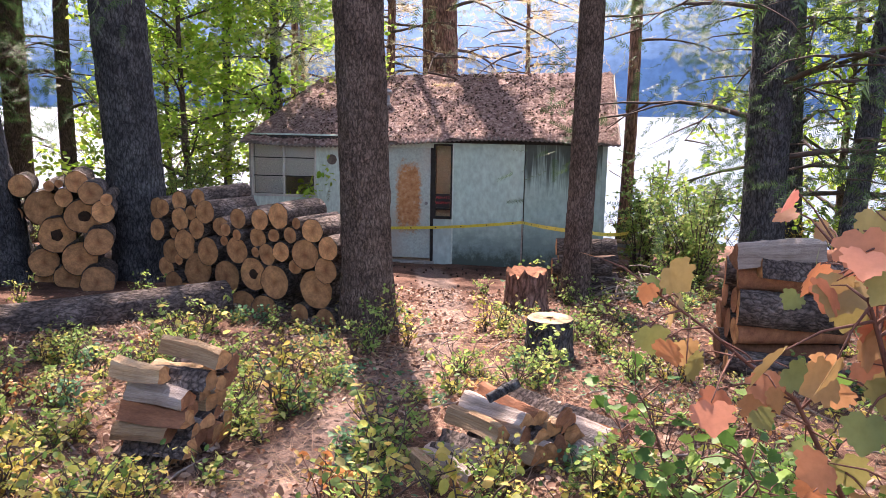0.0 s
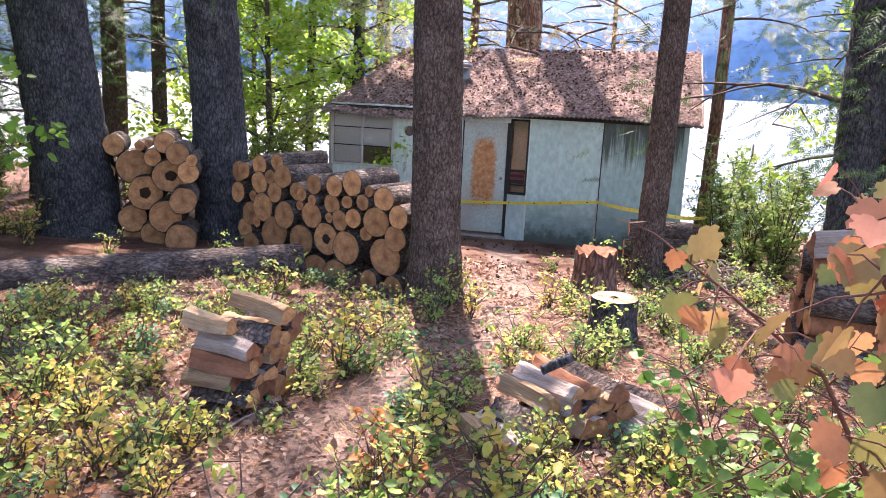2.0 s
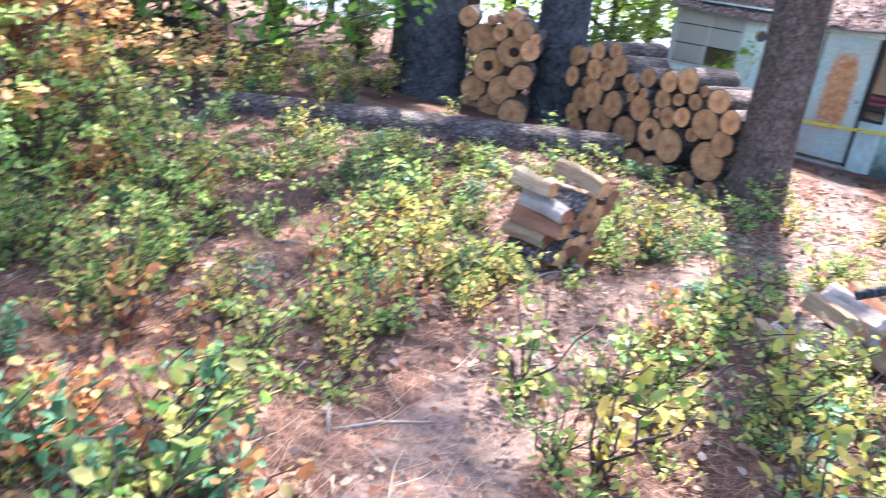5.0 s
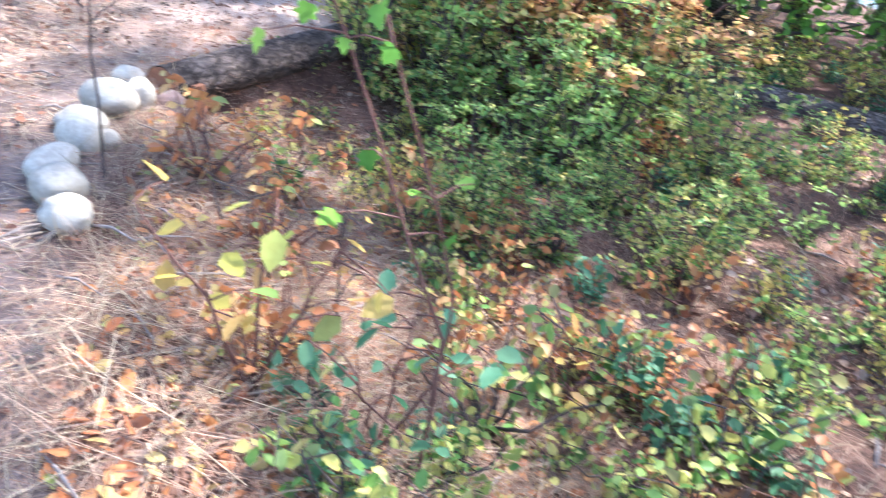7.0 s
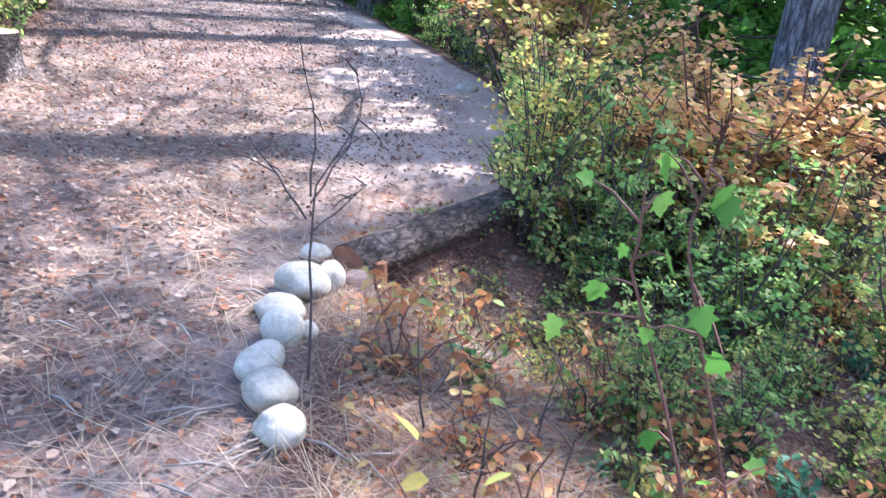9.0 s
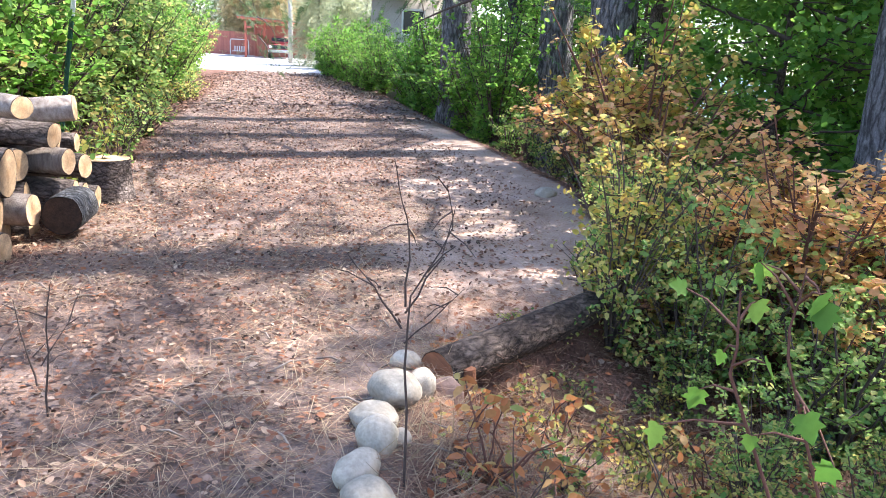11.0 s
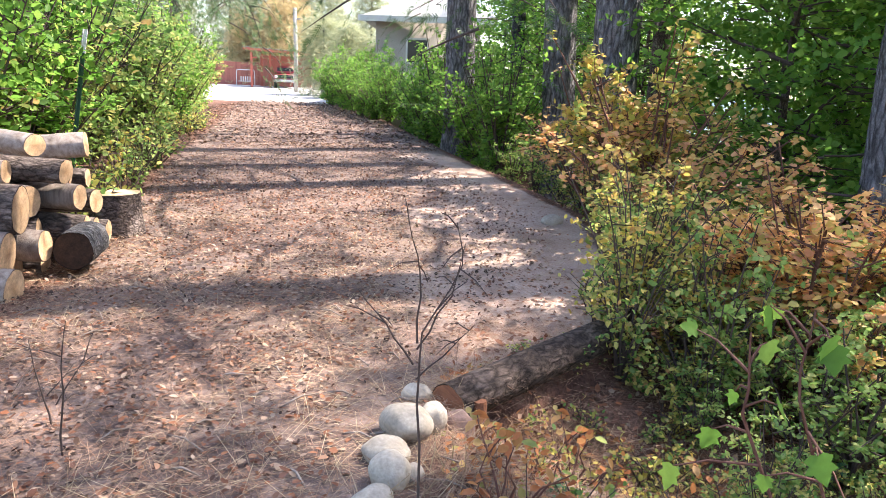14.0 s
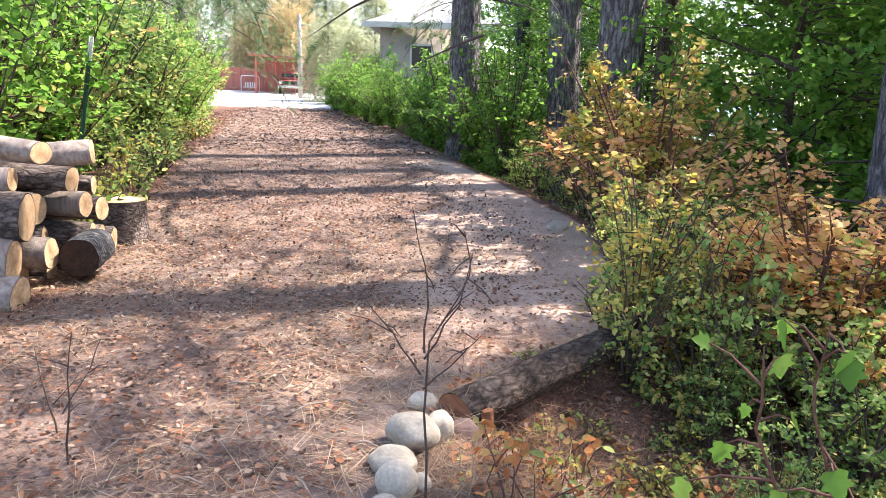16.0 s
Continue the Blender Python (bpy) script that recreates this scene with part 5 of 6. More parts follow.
def shrub(name, height, spread, stems, leaf, template, size, count, seed, label, flat=0.5, stem_mat="twig", low=0.08, category="shrub"):
    r, nr = random.Random(seed), np.random.default_rng(seed)
    ob = thing(name, pose(0, 0, -40), label, category)
    s, at = Soup(), []
    for i in range(stems):
        a = i * 2.4 + r.uniform(-0.4, 0.4)
        lean = spread * r.uniform(0.25, 1.0)
        h = height * r.uniform(0.65, 1.05) * (1 - 0.25 * (lean / spread) ** 2)
        pts = [Vector((math.cos(a) * lean * k ** 1.3 + 0.03 * r.uniform(-1, 1), math.sin(a) * lean * k ** 1.3 + 0.03 * r.uniform(-1, 1), h * k)) for k in (0, 0.25, 0.5, 0.75, 1.0)]
        s.tube(pts, [0.012 * height ** 0.5 * (1 - 0.75 * k / 4) for k in range(5)], seg=4, caps=False)
        for j in range(max(2, int(3 * height + 2))):
            k = r.uniform(low, 0.95)
            p = pts[int(k * 4)].lerp(pts[min(4, int(k * 4) + 1)], k * 4 % 1)
            w = Vector((r.uniform(-1, 1), r.uniform(-1, 1), r.uniform(-0.1, 0.6))).normalized()
            ln = spread * r.uniform(0.2, 0.5)
            q = p + w * ln
            s.tube([p, q], [0.005 * height ** 0.5, 0.002], seg=3, caps=False)
            at += [p.lerp(q, r.uniform(0.25, 1.05)) for _ in range(6)]
        at += [pts[4]] * 2
    tagged(mesh_part("branchwork", s.mesh("branchwork"), M[stem_mat], ob), kind="stuff")
    pick = nr.integers(0, len(at), count)
    pos = np.array(at)[pick] + nr.normal(size=(count, 3)) * (size * 0.55, size * 0.55, size * 0.45)
    pos[:, 2] = np.maximum(pos[:, 2], 0.02)
    tagged(mesh_part("foliage", scatter_mesh("foliage", template, pos, size, flat, nr), M[leaf], ob), kind="stuff")
    return ob


def plant(protos, spots, rng, group, lo=0.7, hi=1.25):
    for i, (x, y) in enumerate(spots):
        k = rng.uniform(lo, hi)
        ob = copy_thing(protos[rng.randrange(len(protos))], Matrix.Translation((x, y, gz(x, y) - 0.02)) @ pose(0, 0, 0, rng.uniform(-6, 6), rng.uniform(-6, 6), rng.uniform(0, 360)) @ Matrix.Diagonal((k, k, k * rng.uniform(0.85, 1.2), 1)))
        ob["group"] = group


def clear_of(x, y, eye_gap=0.9):
    """Not on the path, the drive, a heap, a trunk or where the viewer stands."""
    if abs(x - np.interp(y, PATH_Y, PATH_X)) < 0.26 and y > -1:
        return False
    if y < np.interp(x, EDGE_X, EDGE_Y) + 0.1:
        return False
    for cx, cy, r in ((-2.0, 4.1, 0.42), (0.0, 5.0, 0.55), (-0.1, 7.05, 0.32), (-0.56, 9.4, 0.32), (1.8, 7.15, 0.5), (-1.98, 7.65, 0.3), (-3.4, 8.6, 1.1), (-4.6, 9.4, 1.0), (-6.3, 9.2, 1.0), (0.4, 0.2, eye_gap), (0.2, -0.8, eye_gap)):
        if math.hypot(x - cx, y - cy) < r:
            return False
    if y > 10.4 and -6.2 < x < 0.6:
        return False
    return abs((x + 3.83) * 0.796 - (y - 8.1) * 0.605) > 0.72 or y > 8.2 or x < -8


def spots_in(x0, x1, y0, y1, n, rng, eye_gap=0.9):
    out = []
    while len(out) < n:
        p = (rng.uniform(x0, x1), rng.uniform(y0, y1))
        if clear_of(*p, eye_gap):
            out.append(p)
    return out


rng = random.Random(5)
low = [shrub("low_shrub", 0.34, 0.28, 7, "leaf_low", OVAL, 0.048, 100, 101, "low green shrub with small oval leaves", category="plant"),
       shrub("yellow_shrub", 0.42, 0.28, 7, "leaf_yellow", OVAL, 0.046, 95, 102, "low shrub with yellowing small leaves", category="plant"),
       shrub("creeping_shrub", 0.2, 0.3, 7, "leaf_low", OVAL, 0.046, 75, 103, "low creeping green shrub", category="plant"),
       shrub("bushy_shrub", 0.5, 0.32, 9, "leaf_green", OVAL, 0.048, 150, 104, "bushy green low shrub", category="plant"),
       shrub("herb", 0.2, 0.22, 6, "leaf_teal", OVAL, 0.05, 80, 105, "blue-green low herb with oval leaves", category="plant")]
plant(low, spots_in(-4.2, 2.4, 1.2, 4.2, 95, rng), rng, "low plants beside the path", 0.6, 1.05)
plant(low, spots_in(-4.6, 3.2, 4.0, 8.4, 120, rng), rng, "low plants beside the path", 0.55, 1.0)
plant(low, spots_in(-6.5, -1.6, 1.0, 6.0, 110, rng), rng, "low plants beside the fallen trunk", 0.6, 1.0)
plant([low[2], low[0], low[1], low[2]], spots_in(-2.8, 1.6, 1.3, 4.4, 70, rng), rng, "creeping plants beside the path", 0.6, 1.0)
plant([low[2], low[3]], spots_in(-5.5, 2.6, 4.4, 8.2, 50, rng), rng, "creeping plants beside the path", 0.5, 0.9)
plant(low[2:], spots_in(-1.6, 3.6, 8.4, 12.5, 60, rng), rng, "low plants by the cabin", 0.6, 1.1)
plant(low, spots_in(-10, -6, 2.5, 8.2, 60, rng), rng, "low plants beside the fallen trunk", 0.8, 1.5)
plant([low[0], low[2], low[4]], spots_in(-3.2, -0.9, -0.6, 1.3, 22, rng, 1.0), rng, "low plants on the bank", 0.5, 0.9)
rust = [shrub("dry_shrub", 0.3, 0.22, 7, "leaf_rust", OVAL, 0.045, 70, 106, "small dry shrub with rusty dead leaves", stem_mat="twig_red", category="plant")]
plant(rust, spots_in(-3.0, -0.75, -0.8, 1.6, 26, rng, 1.0), rng, "dry plants on the bank", 0.6, 1.2)
plant(rust, spots_in(-4.5, 1.5, 1.6, 6.0, 22, rng), rng, "dry plants beside the path", 0.6, 1.1)
plant([low[4], low[0], low[4]], spots_in(-1.9, -0.5, -0.5, 1.4, 18, rng, 0.85), rng, "low plants on the bank", 0.7, 1.4)
plant(low[:2], [(-1.0, 2.45), (-0.6, 3.0), (-0.75, 3.6), (-0.45, 2.2), (0.1, 2.6), (-0.2, 3.3), (-0.85, 4.2), (-3.0, 5.9), (-1.7, 4.9), (-1.45, 7.1), (-1.75, 6.9), (-0.85, 8.0), (-2.6, 5.2), (-3.4, 7.0)], rng, "low plants beside the path", 1.0, 1.4)

big = [shrub("shrub", 1.15, 0.55, 12, "leaf_green", OVAL, 0.046, 1050, 111, "green shrub with small oval leaves beside the drive"),
       shrub("shrub", 1.0, 0.55, 12, "leaf_low", OVAL, 0.048, 950, 112, "green and yellowing shrub beside the drive"),
       shrub("shrub", 1.25, 0.6, 12, "leaf_yellow", OVAL, 0.048, 900, 113, "yellowing autumn shrub beside the drive")]
plant([big[0], big[1], big[0], big[0]], [(-6.8, 1.0), (-6.2, 1.5), (-4.05, 0.6), (-3.7, 1.0), (-3.9, 1.6), (-4.1, 0.85), (-4.6, 0.62), (-5.0, 0.9), (-5.4, 1.3), (-4.4, 1.4), (-3.6, 1.2), (-5.9, 1.0), (-6.4, 1.2), (-6.9, 1.1), (-7.5, 1.3), (-6.2, 1.9), (-7.0, 2.1), (-8.2, 1.3), (-5.2, 2.1), (-8.9, 1.2), (-9.6, 1.1), (-10.3, 0.9), (-8.4, 2.2), (-9.3, 2.0), (-11.0, 0.7), (-11.8, 0.4), (-12.6, 0.1), (-4.3, 2.3), (-3.5, 2.2)], rng, "shrubs beside the drive", 0.75, 1.05)
plant([big[0], big[1]], [(-3.0, 0.5), (-3.3, 0.75), (-2.6, 0.8), (-2.4, 1.4), (-3.75, 0.42), (-3.1, 1.2), (-2.8, 1.8), (-2.7, 0.35)], rng, "small shrubs on the bank", 0.4, 0.58)
plant([low[2], low[0], low[2]], [(-3.1 + 0.22 * i, -0.35 + 0.12 * i + rng.uniform(-0.12, 0.35)) for i in range(9)] + [(-3.5 + 0.2 * i, 0.0 + rng.uniform(0, 0.5)) for i in range(7)], rng, "creeping plants on the bank", 0.6, 0.95)
plant([big[1], big[2], big[1]], [(-4.12, 0.05), (-4.35, 0.12), (-4.7, 0.2), (-5.1, 0.28), (-4.45, 0.5), (-5.5, 0.48), (-6.2, 0.55), (-4.05, 0.45), (-6.9, 0.6), (-7.6, 0.62)], rng, "shrubs over the drive's edge", 0.65, 0.9)
plant([low[2], low[1], low[0]], [(-2.75 - 0.09 * i, -0.5 + 0.28 * (i % 4) + rng.uniform(-0.1, 0.1)) for i in range(14)], rng, "creeping plants below the edging log", 0.45, 0.75)
plant([low[0], low[2], low[1]], [(-5.02, 0.03), (-4.92, 0.17), (-4.88, 0.32), (-4.53, 0.42), (-4.31, 0.05), (-4.07, 0.2), (-3.78, 0.28), (-4.51, 0.2), (-4.49, -0.03)], random.Random(31), "creeping plants below the edging log", 0.7, 1.0)
orange = [shrub("autumn_maple_shrub", 1.35, 0.75, 11, "leaf_orange", ROUND, 0.038, 1500, 121, "young maple with orange autumn leaves beside the drive", stem_mat="twig_red", low=0.5, flat=0.7),
          shrub("autumn_maple_shrub", 1.6, 0.8, 11, "leaf_yellow", ROUND, 0.037, 1500, 122, "tall young maple with yellow-orange autumn leaves", stem_mat="twig_red", low=0.4)]
plant([orange[0]], [(-4.9, 1.55), (-5.4, 1.85), (-5.8, 2.1), (-4.5, 1.75), (-5.1, 2.2), (-5.7, 1.6), (-4.7, 1.35), (-5.2, 1.4)], rng, "autumn maples beside the drive", 1.2, 1.35)
plant([orange[1], orange[0]], [(-7.5, 0.95), (-8.1, 0.95), (-6.9, 1.0), (-8.8, 1.2), (-9.6, 0.9)], rng, "autumn maples beside the drive", 1.3, 1.5)
plant([orange[0], low[1]], [(-5.6, 3.4), (-6.6, 4.2), (-7.2, 3.5)], rng, "autumn shrubs by the fallen trunk", 0.6, 0.8)
hedge = [shrub("hedge_shrub", 2.2, 0.95, 20, "leaf_forest", OVAL, 0.075, 2600, 131, "tall leafy green shrub lining the drive"),
         shrub("hedge_shrub", 2.0, 0.9, 18, "leaf_green", OVAL, 0.07, 2600, 132, "tall green shrub with yellow touches lining the drive"),
         shrub("hedge_shrub", 2.1, 0.9, 18, "leaf_low", OVAL, 0.07, 2000, 133, "tall yellowing autumn shrub lining the drive")]
dark_hedge = shrub("hedge_shrub", 2.0, 1.0, 18, "leaf_forest", OVAL, 0.075, 2400, 134, "dark green leafy shrub along the far drive", low=0.02)
left_spots = []
for i in range(46):
    x = -6.4 - 0.42 * i + rng.uniform(-0.2, 0.2)
    e = float(np.interp(x, [-60, -33, -12.7, -5.9], [-16, -9.8, -5.6, -3.9]))
    left_spots.append((x, e - rng.uniform(0.7, 1.4) - 0.25 * (i % 3)))
plant([hedge[0], hedge[1], hedge[1], hedge[2]], left_spots, rng, "shrubs lining the drive", 1.05, 1.4)
plant([hedge[1], hedge[0], hedge[2]], [(-5.6, -5.9), (-6.6, -5.6), (-7.4, -5.3), (-4.9, -6.2), (-8.6, -5.6), (-7.6, -6.4), (-6.0, -6.8)], rng, "shrubs lining the drive", 1.05, 1.35)
plant(low[:4], [(x + 0.2, float(np.interp(x, [-60, -33, -12.7, -5.9], [-16, -9.8, -5.6, -3.9])) - rng.uniform(0.05, 0.55)) for x in np.arange(-20, -6.6, 0.32)], rng, "low plants at the hedge foot", 0.9, 1.7)
plant([hedge[0], dark_hedge, dark_hedge], [(-13.6 - 0.8 * i, 0.2 - 0.24 * i + rng.uniform(-0.3, 0.5)) for i in range(28)], rng, "shrubs along the far drive", 0.85, 1.2)
plant([dark_hedge], [(-17 - 1.3 * i, 0.6 - 0.2 * i + rng.uniform(-0.5, 0.8)) for i in range(14)], rng, "shrubs along the far drive", 1.25, 1.5)
plant([big[0], big[2], hedge[1]], [(0.9, 13.4), (1.4, 12.9), (1.9, 13.4), (2.6, 13.0), (1.1, 14.4), (2.0, 14.8), (3.2, 13.2), (3.9, 12.6), (4.6, 13.4), (0.8, 15.4), (5.2, 12.2), (1.7, 12.0), (-7.0, 12.6), (-7.8, 12.0), (-8.8, 11.6), (-6.7, 13.6), (-9.6, 11.0), (-10.6, 10.0), (-11.4, 8.8), (-12, 7.5)], rng, "shrubs by the shore", 0.75, 1.05)
for ob in rust + low + big + orange + hedge + [dark_hedge]:
    for child in list(ob.children):
        bpy.data.objects.remove(child)
    bpy.data.objects.remove(ob)


def sapling(name, x, y, seed, stems, leaf, template, size, label, per_stem, z=None, stem_mat="twig_red", flat=0.5, category="sapling", hang=None):
    """A sapling whose stems are given as way-points from its root, each with leaves towards the tip."""
    r, nr = random.Random(seed), np.random.default_rng(seed)
    ob = thing(name, pose(x, y, gz(x, y) if z is None else z), label, category)
    s, at = Soup(), []
    for pts, rad in stems:
        pts = [Vector(p) for p in pts]
        fine = [pts[0]]
        for a, b in zip(pts, pts[1:]):
            fine += [a.lerp(b, k / 3) + Vector((r.uniform(-1, 1), r.uniform(-1, 1), 0)) * 0.008 for k in (1, 2, 3)]
        s.tube(fine, [rad * (1 - 0.8 * i / len(fine)) for i in range(len(fine))], seg=6, caps=False)
        for _ in range(per_stem):
            k = r.uniform(0.4, 1.0) * (len(fine) - 1.001)
            p = fine[int(k)].lerp(fine[int(k) + 1], k % 1)
            q = p + Vector((r.uniform(-1, 1), r.uniform(-1, 1), r.uniform(-0.6, 0.7))).normalized() * r.uniform(0.05, 0.16)
            s.tube([p, p.lerp(q, 0.6) + Vector((0, 0, 0.01)), q], [0.003, 0.002, 0.0012], seg=4, caps=False)
            at.append(q)
    tagged(mesh_part("branchwork", s.mesh("branchwork"), M[stem_mat], ob), kind="stuff")
    if leaf:
        mesh_part("foliage", scatter_mesh("foliage", template, np.array(at), size, flat, nr, None if hang is None else np.repeat([(0, 0, -0.9)], len(at), 0), hang), M[leaf], ob)
    return ob


# vine maple close by the path's mouth
sapling("vine_maple", 1.15, 1.84, 7, [(((0, 0, 0), (-0.12, -0.02, 0.7), (-0.28, -0.05, 1.43), (-0.38, -0.12, 1.61)), 0.012), (((0, 0, 0), (-0.05, 0.05, 0.7), (-0.2, 0.1, 1.38), (-0.42, 0.12, 1.55)), 0.012), (((0, 0, 0), (-0.15, -0.1, 0.8), (-0.38, -0.22, 1.33), (-0.46, -0.28, 1.53)), 0.01), (((0, 0, 0), (0.05, -0.1, 0.8), (-0.1, -0.2, 1.43), (-0.2, -0.25, 1.55)), 0.012), (((0, 0, 0), (-0.2, 0.1, 0.75), (-0.45, 0.12, 1.23), (-0.72, 0.1, 1.43)), 0.009), (((0, 0, 0), (-0.05, -0.2, 0.9), (-0.3, -0.3, 1.43), (-0.45, -0.3, 1.63)), 0.01), (((0, 0, 0), (-0.02, 0.0, 0.9), (-0.08, 0.0, 1.48), (-0.1, 0.0, 1.71)), 0.012)], "leaf_pink", LOBED, 0.058, "vine maple with large salmon and olive autumn leaves", 36, hang=(-0.25, -0.8, 0.45))
sapling("vine_maple", 1.4, 2.3, 8, [(((0, 0, 0), (-0.1, -0.1, 0.5), (-0.25, -0.15, 0.95), (-0.4, -0.1, 1.25)), 0.01), (((0, 0, 0), (0.1, 0.05, 0.55), (0.05, 0.1, 1.0), (-0.1, 0.1, 1.3)), 0.01), (((0, 0, 0), (-0.25, 0.1, 0.5), (-0.5, 0.15, 0.85)), 0.009), (((0, 0, 0), (0.2, -0.1, 0.6), (0.3, -0.1, 1.1)), 0.009)], "leaf_vine_shaded", LOBED, 0.05, "vine maple with green leaves", 75, flat=0.35)
for x, y, sd in ((1.0, 2.5, 18), (1.75, 2.7, 19), (1.5, 1.75, 20), (0.75, 3.1, 21)):
    sapling("vine_maple", x, y, sd, [(((0, 0, 0), (-0.1, -0.1, 0.4), (-0.2, -0.15, 0.75), (-0.3, -0.1, 0.95)), 0.008), (((0, 0, 0), (0.1, 0.05, 0.45), (0.12, 0.1, 0.8)), 0.008), (((0, 0, 0), (-0.2, 0.15, 0.4), (-0.35, 0.2, 0.7)), 0.007), (((0, 0, 0), (0.2, -0.15, 0.4), (0.3, -0.2, 0.75)), 0.007)], "leaf_vine_shaded", LOBED, 0.045, "low vine maple with green leaves by the path", 45, flat=0.4)
sapling("maple_sapling", -1.0, -0.2, 9, [(((0, 0, 0), (0.02, 0.0, 0.5), (-0.04, -0.30, 1.25), (-0.04, -0.30, 1.40)), 0.006), (((0, 0, 0.3), (0.0, 0.02, 0.6), (0.02, -0.24, 1.31), (0.02, -0.24, 1.46)), 0.005)], "leaf_forest", MAPLE, 0.042, "slender maple sapling with bright green leaves on the bank", 9, z=-0.25, hang=(0.8, -0.3, 0.6))
sapling("autumn_sapling", -1.15, -0.62, 10, [(((0, 0, 0), (0.02, -0.1, 0.3), (0.0, -0.25, 0.52)), 0.006), (((0, 0, 0), (0.0, 0.02, 0.35), (0.03, 0.06, 0.6)), 0.006), (((0, 0, 0), (0.1, 0.1, 0.3), (0.12, 0.2, 0.5)), 0.006)], "leaf_yellow", OVAL, 0.075, "small sapling with browning autumn leaves on the bank", 7)
sapling("herb", -1.1, -0.3, 11, [(((0, 0, 0), (0.05, 0.1, 0.25), (0.1, 0.2, 0.42)), 0.005), (((0, 0, 0), (0.1, -0.05, 0.25), (0.18, -0.1, 0.4)), 0.005), (((0, 0, 0), (-0.05, 0.05, 0.25), (-0.1, 0.1, 0.45)), 0.005)], "leaf_teal", OVAL, 0.065, "teal-green leafy herb on the bank", 9, category="plant")
sapling("autumn_sapling", -1.45, 0.35, 12, [(((0, 0, 0), (0.05, 0.05, 0.2), (0.1, 0.1, 0.35)), 0.004), (((0, 0, 0), (-0.1, 0.05, 0.2), (-0.15, 0.1, 0.3)), 0.004)], "leaf_yellow", OVAL, 0.06, "small sapling with pale yellow leaves on the bank", 10)
# bare twigs by the drive
sapling("bare_sapling", -2.12, -1.08, 13, [(((0, 0, 0), (-0.02, -0.01, 0.42), (-0.04, 0.0, 0.66), (-0.06, 0.12, 0.88), (-0.06, 0.09, 1.02)), 0.005), (((-0.04, -0.03, 0.55), (-0.06, -0.12, 0.68), (-0.1, -0.22, 0.78)), 0.004), (((-0.05, -0.02, 0.6), (-0.05, 0.08, 0.78), (-0.07, 0.12, 0.95)), 0.004), (((-0.05, -0.02, 0.62), (-0.06, -0.01, 0.85), (-0.05, -0.05, 1.02)), 0.004), (((-0.04, -0.02, 0.5), (-0.05, 0.1, 0.62), (-0.08, 0.17, 0.68)), 0.003)], None, OVAL, 0.05, "thin leafless dark sapling beside the stones", 3, stem_mat="twig")
for i, (x, y, h) in enumerate(((-1.95, -0.7, 0.45), (-1.75, -0.55, 0.4), (-2.5, -2.45, 0.55), (-2.72, -2.6, 0.4), (-1.6, -0.35, 0.5), (-2.1, -0.3, 0.55))):
    sapling("bare_sapling", x, y, 40 + i, [(((0, 0, 0), (0.02, 0.03 * (i % 3 - 1), h * 0.5), (0.03, 0.06 * (i % 3 - 1), h)), 0.005), (((0.02, 0, h * 0.4), (-0.02, 0.1, h * 0.7)), 0.003)], None, OVAL, 0.05, "short bare twig standing in the litter", 2, stem_mat="twig")

# ---- litter ----
nr = np.random.default_rng(12)
M["leaf_floor"] = leafy("curled_floor_leaves", [(0.08, 0.045, 0.035), (0.2, 0.1, 0.07), (0.5, 0.38, 0.3), (0.3, 0.15, 0.09), (0.12, 0.07, 0.055), (0.4, 0.26, 0.18)], 0.2, 0.7)


def litter(name, template, x0, x1, y0, y1, n, size, material, label, lift=0.006, flat=0.92, keep=None):
    x, y = nr.uniform(x0, x1, n), nr.uniform(y0, y1, n)
    if keep is not None:
        ok = keep(x, y)
        x, y = x[ok], y[ok]
    rough_z = np.array([(0.035 * noise.noise(Vector((a, b, 0)) * 1.3) + 0.018 * noise.noise(Vector((a, b, 0)) * 4.0)) * (0.45 if b < np.interp(a, EDGE_X, EDGE_Y) else 1.0) for a, b in zip(x, y)])
    at = np.stack([x, y, ground_z(x, y) + rough_z + lift + nr.uniform(0, 0.015, len(x))], 1)
    return tagged(mesh_part(name, scatter_mesh(name, template, at, size, flat, nr), M[material]), label, "litter", kind="stuff")


litter("needle_litter", NEEDLE, -5, 1.5, -5, 1.6, 34000, 0.17, "needles_dry", "dry pine needles strewn over the drive and bank")
litter("needle_litter", NEEDLE, -5, 2.5, 1.2, 9, 30000, 0.17, "needles_dry", "dry pine needles strewn over the forest floor")
litter("needle_litter", NEEDLE, -13, -5, -6, 0.6, 12000, 0.2, "needles_dry", "dry pine needles strewn along the drive")
litter("leaf_litter", OVAL, -6, 3, -0.6, 9.5, 6500, 0.04, "leaf_dead", "dead brown leaves on the forest floor", flat=0.8)
litter("leaf_litter", OVAL, -3.4, 0, -0.9, 1.6, 2000, 0.04, "leaf_dead", "dead brown leaves on the bank", flat=0.7)
litter("leaf_litter", OVAL, -12, 0, -5, 0.8, 6000, 0.034, "leaf_dead", "scattered dead leaves on the drive", flat=0.85)
litter("leaf_litter", OVAL, 0, 4.5, 8, 13, 1500, 0.07, "leaf_dead", "dead brown leaves by the cabin", flat=0.8)
litter("bark_chips", OVAL, -14, 0.5, -5.5, 0.6, 7000, 0.03, "cone", "dark bark chips scattered over the drive", 0.012, 0.9, keep=lambda x, y: y < np.interp(x, EDGE_X, EDGE_Y) - 0.3 - 0.6 * np.sin(x * 3) ** 2)
litter("needle_litter", NEEDLE, -4.5, 1.5, -0.8, 6.0, 26000, 0.09, "needles_dry", "short dry needles on the bank and path")
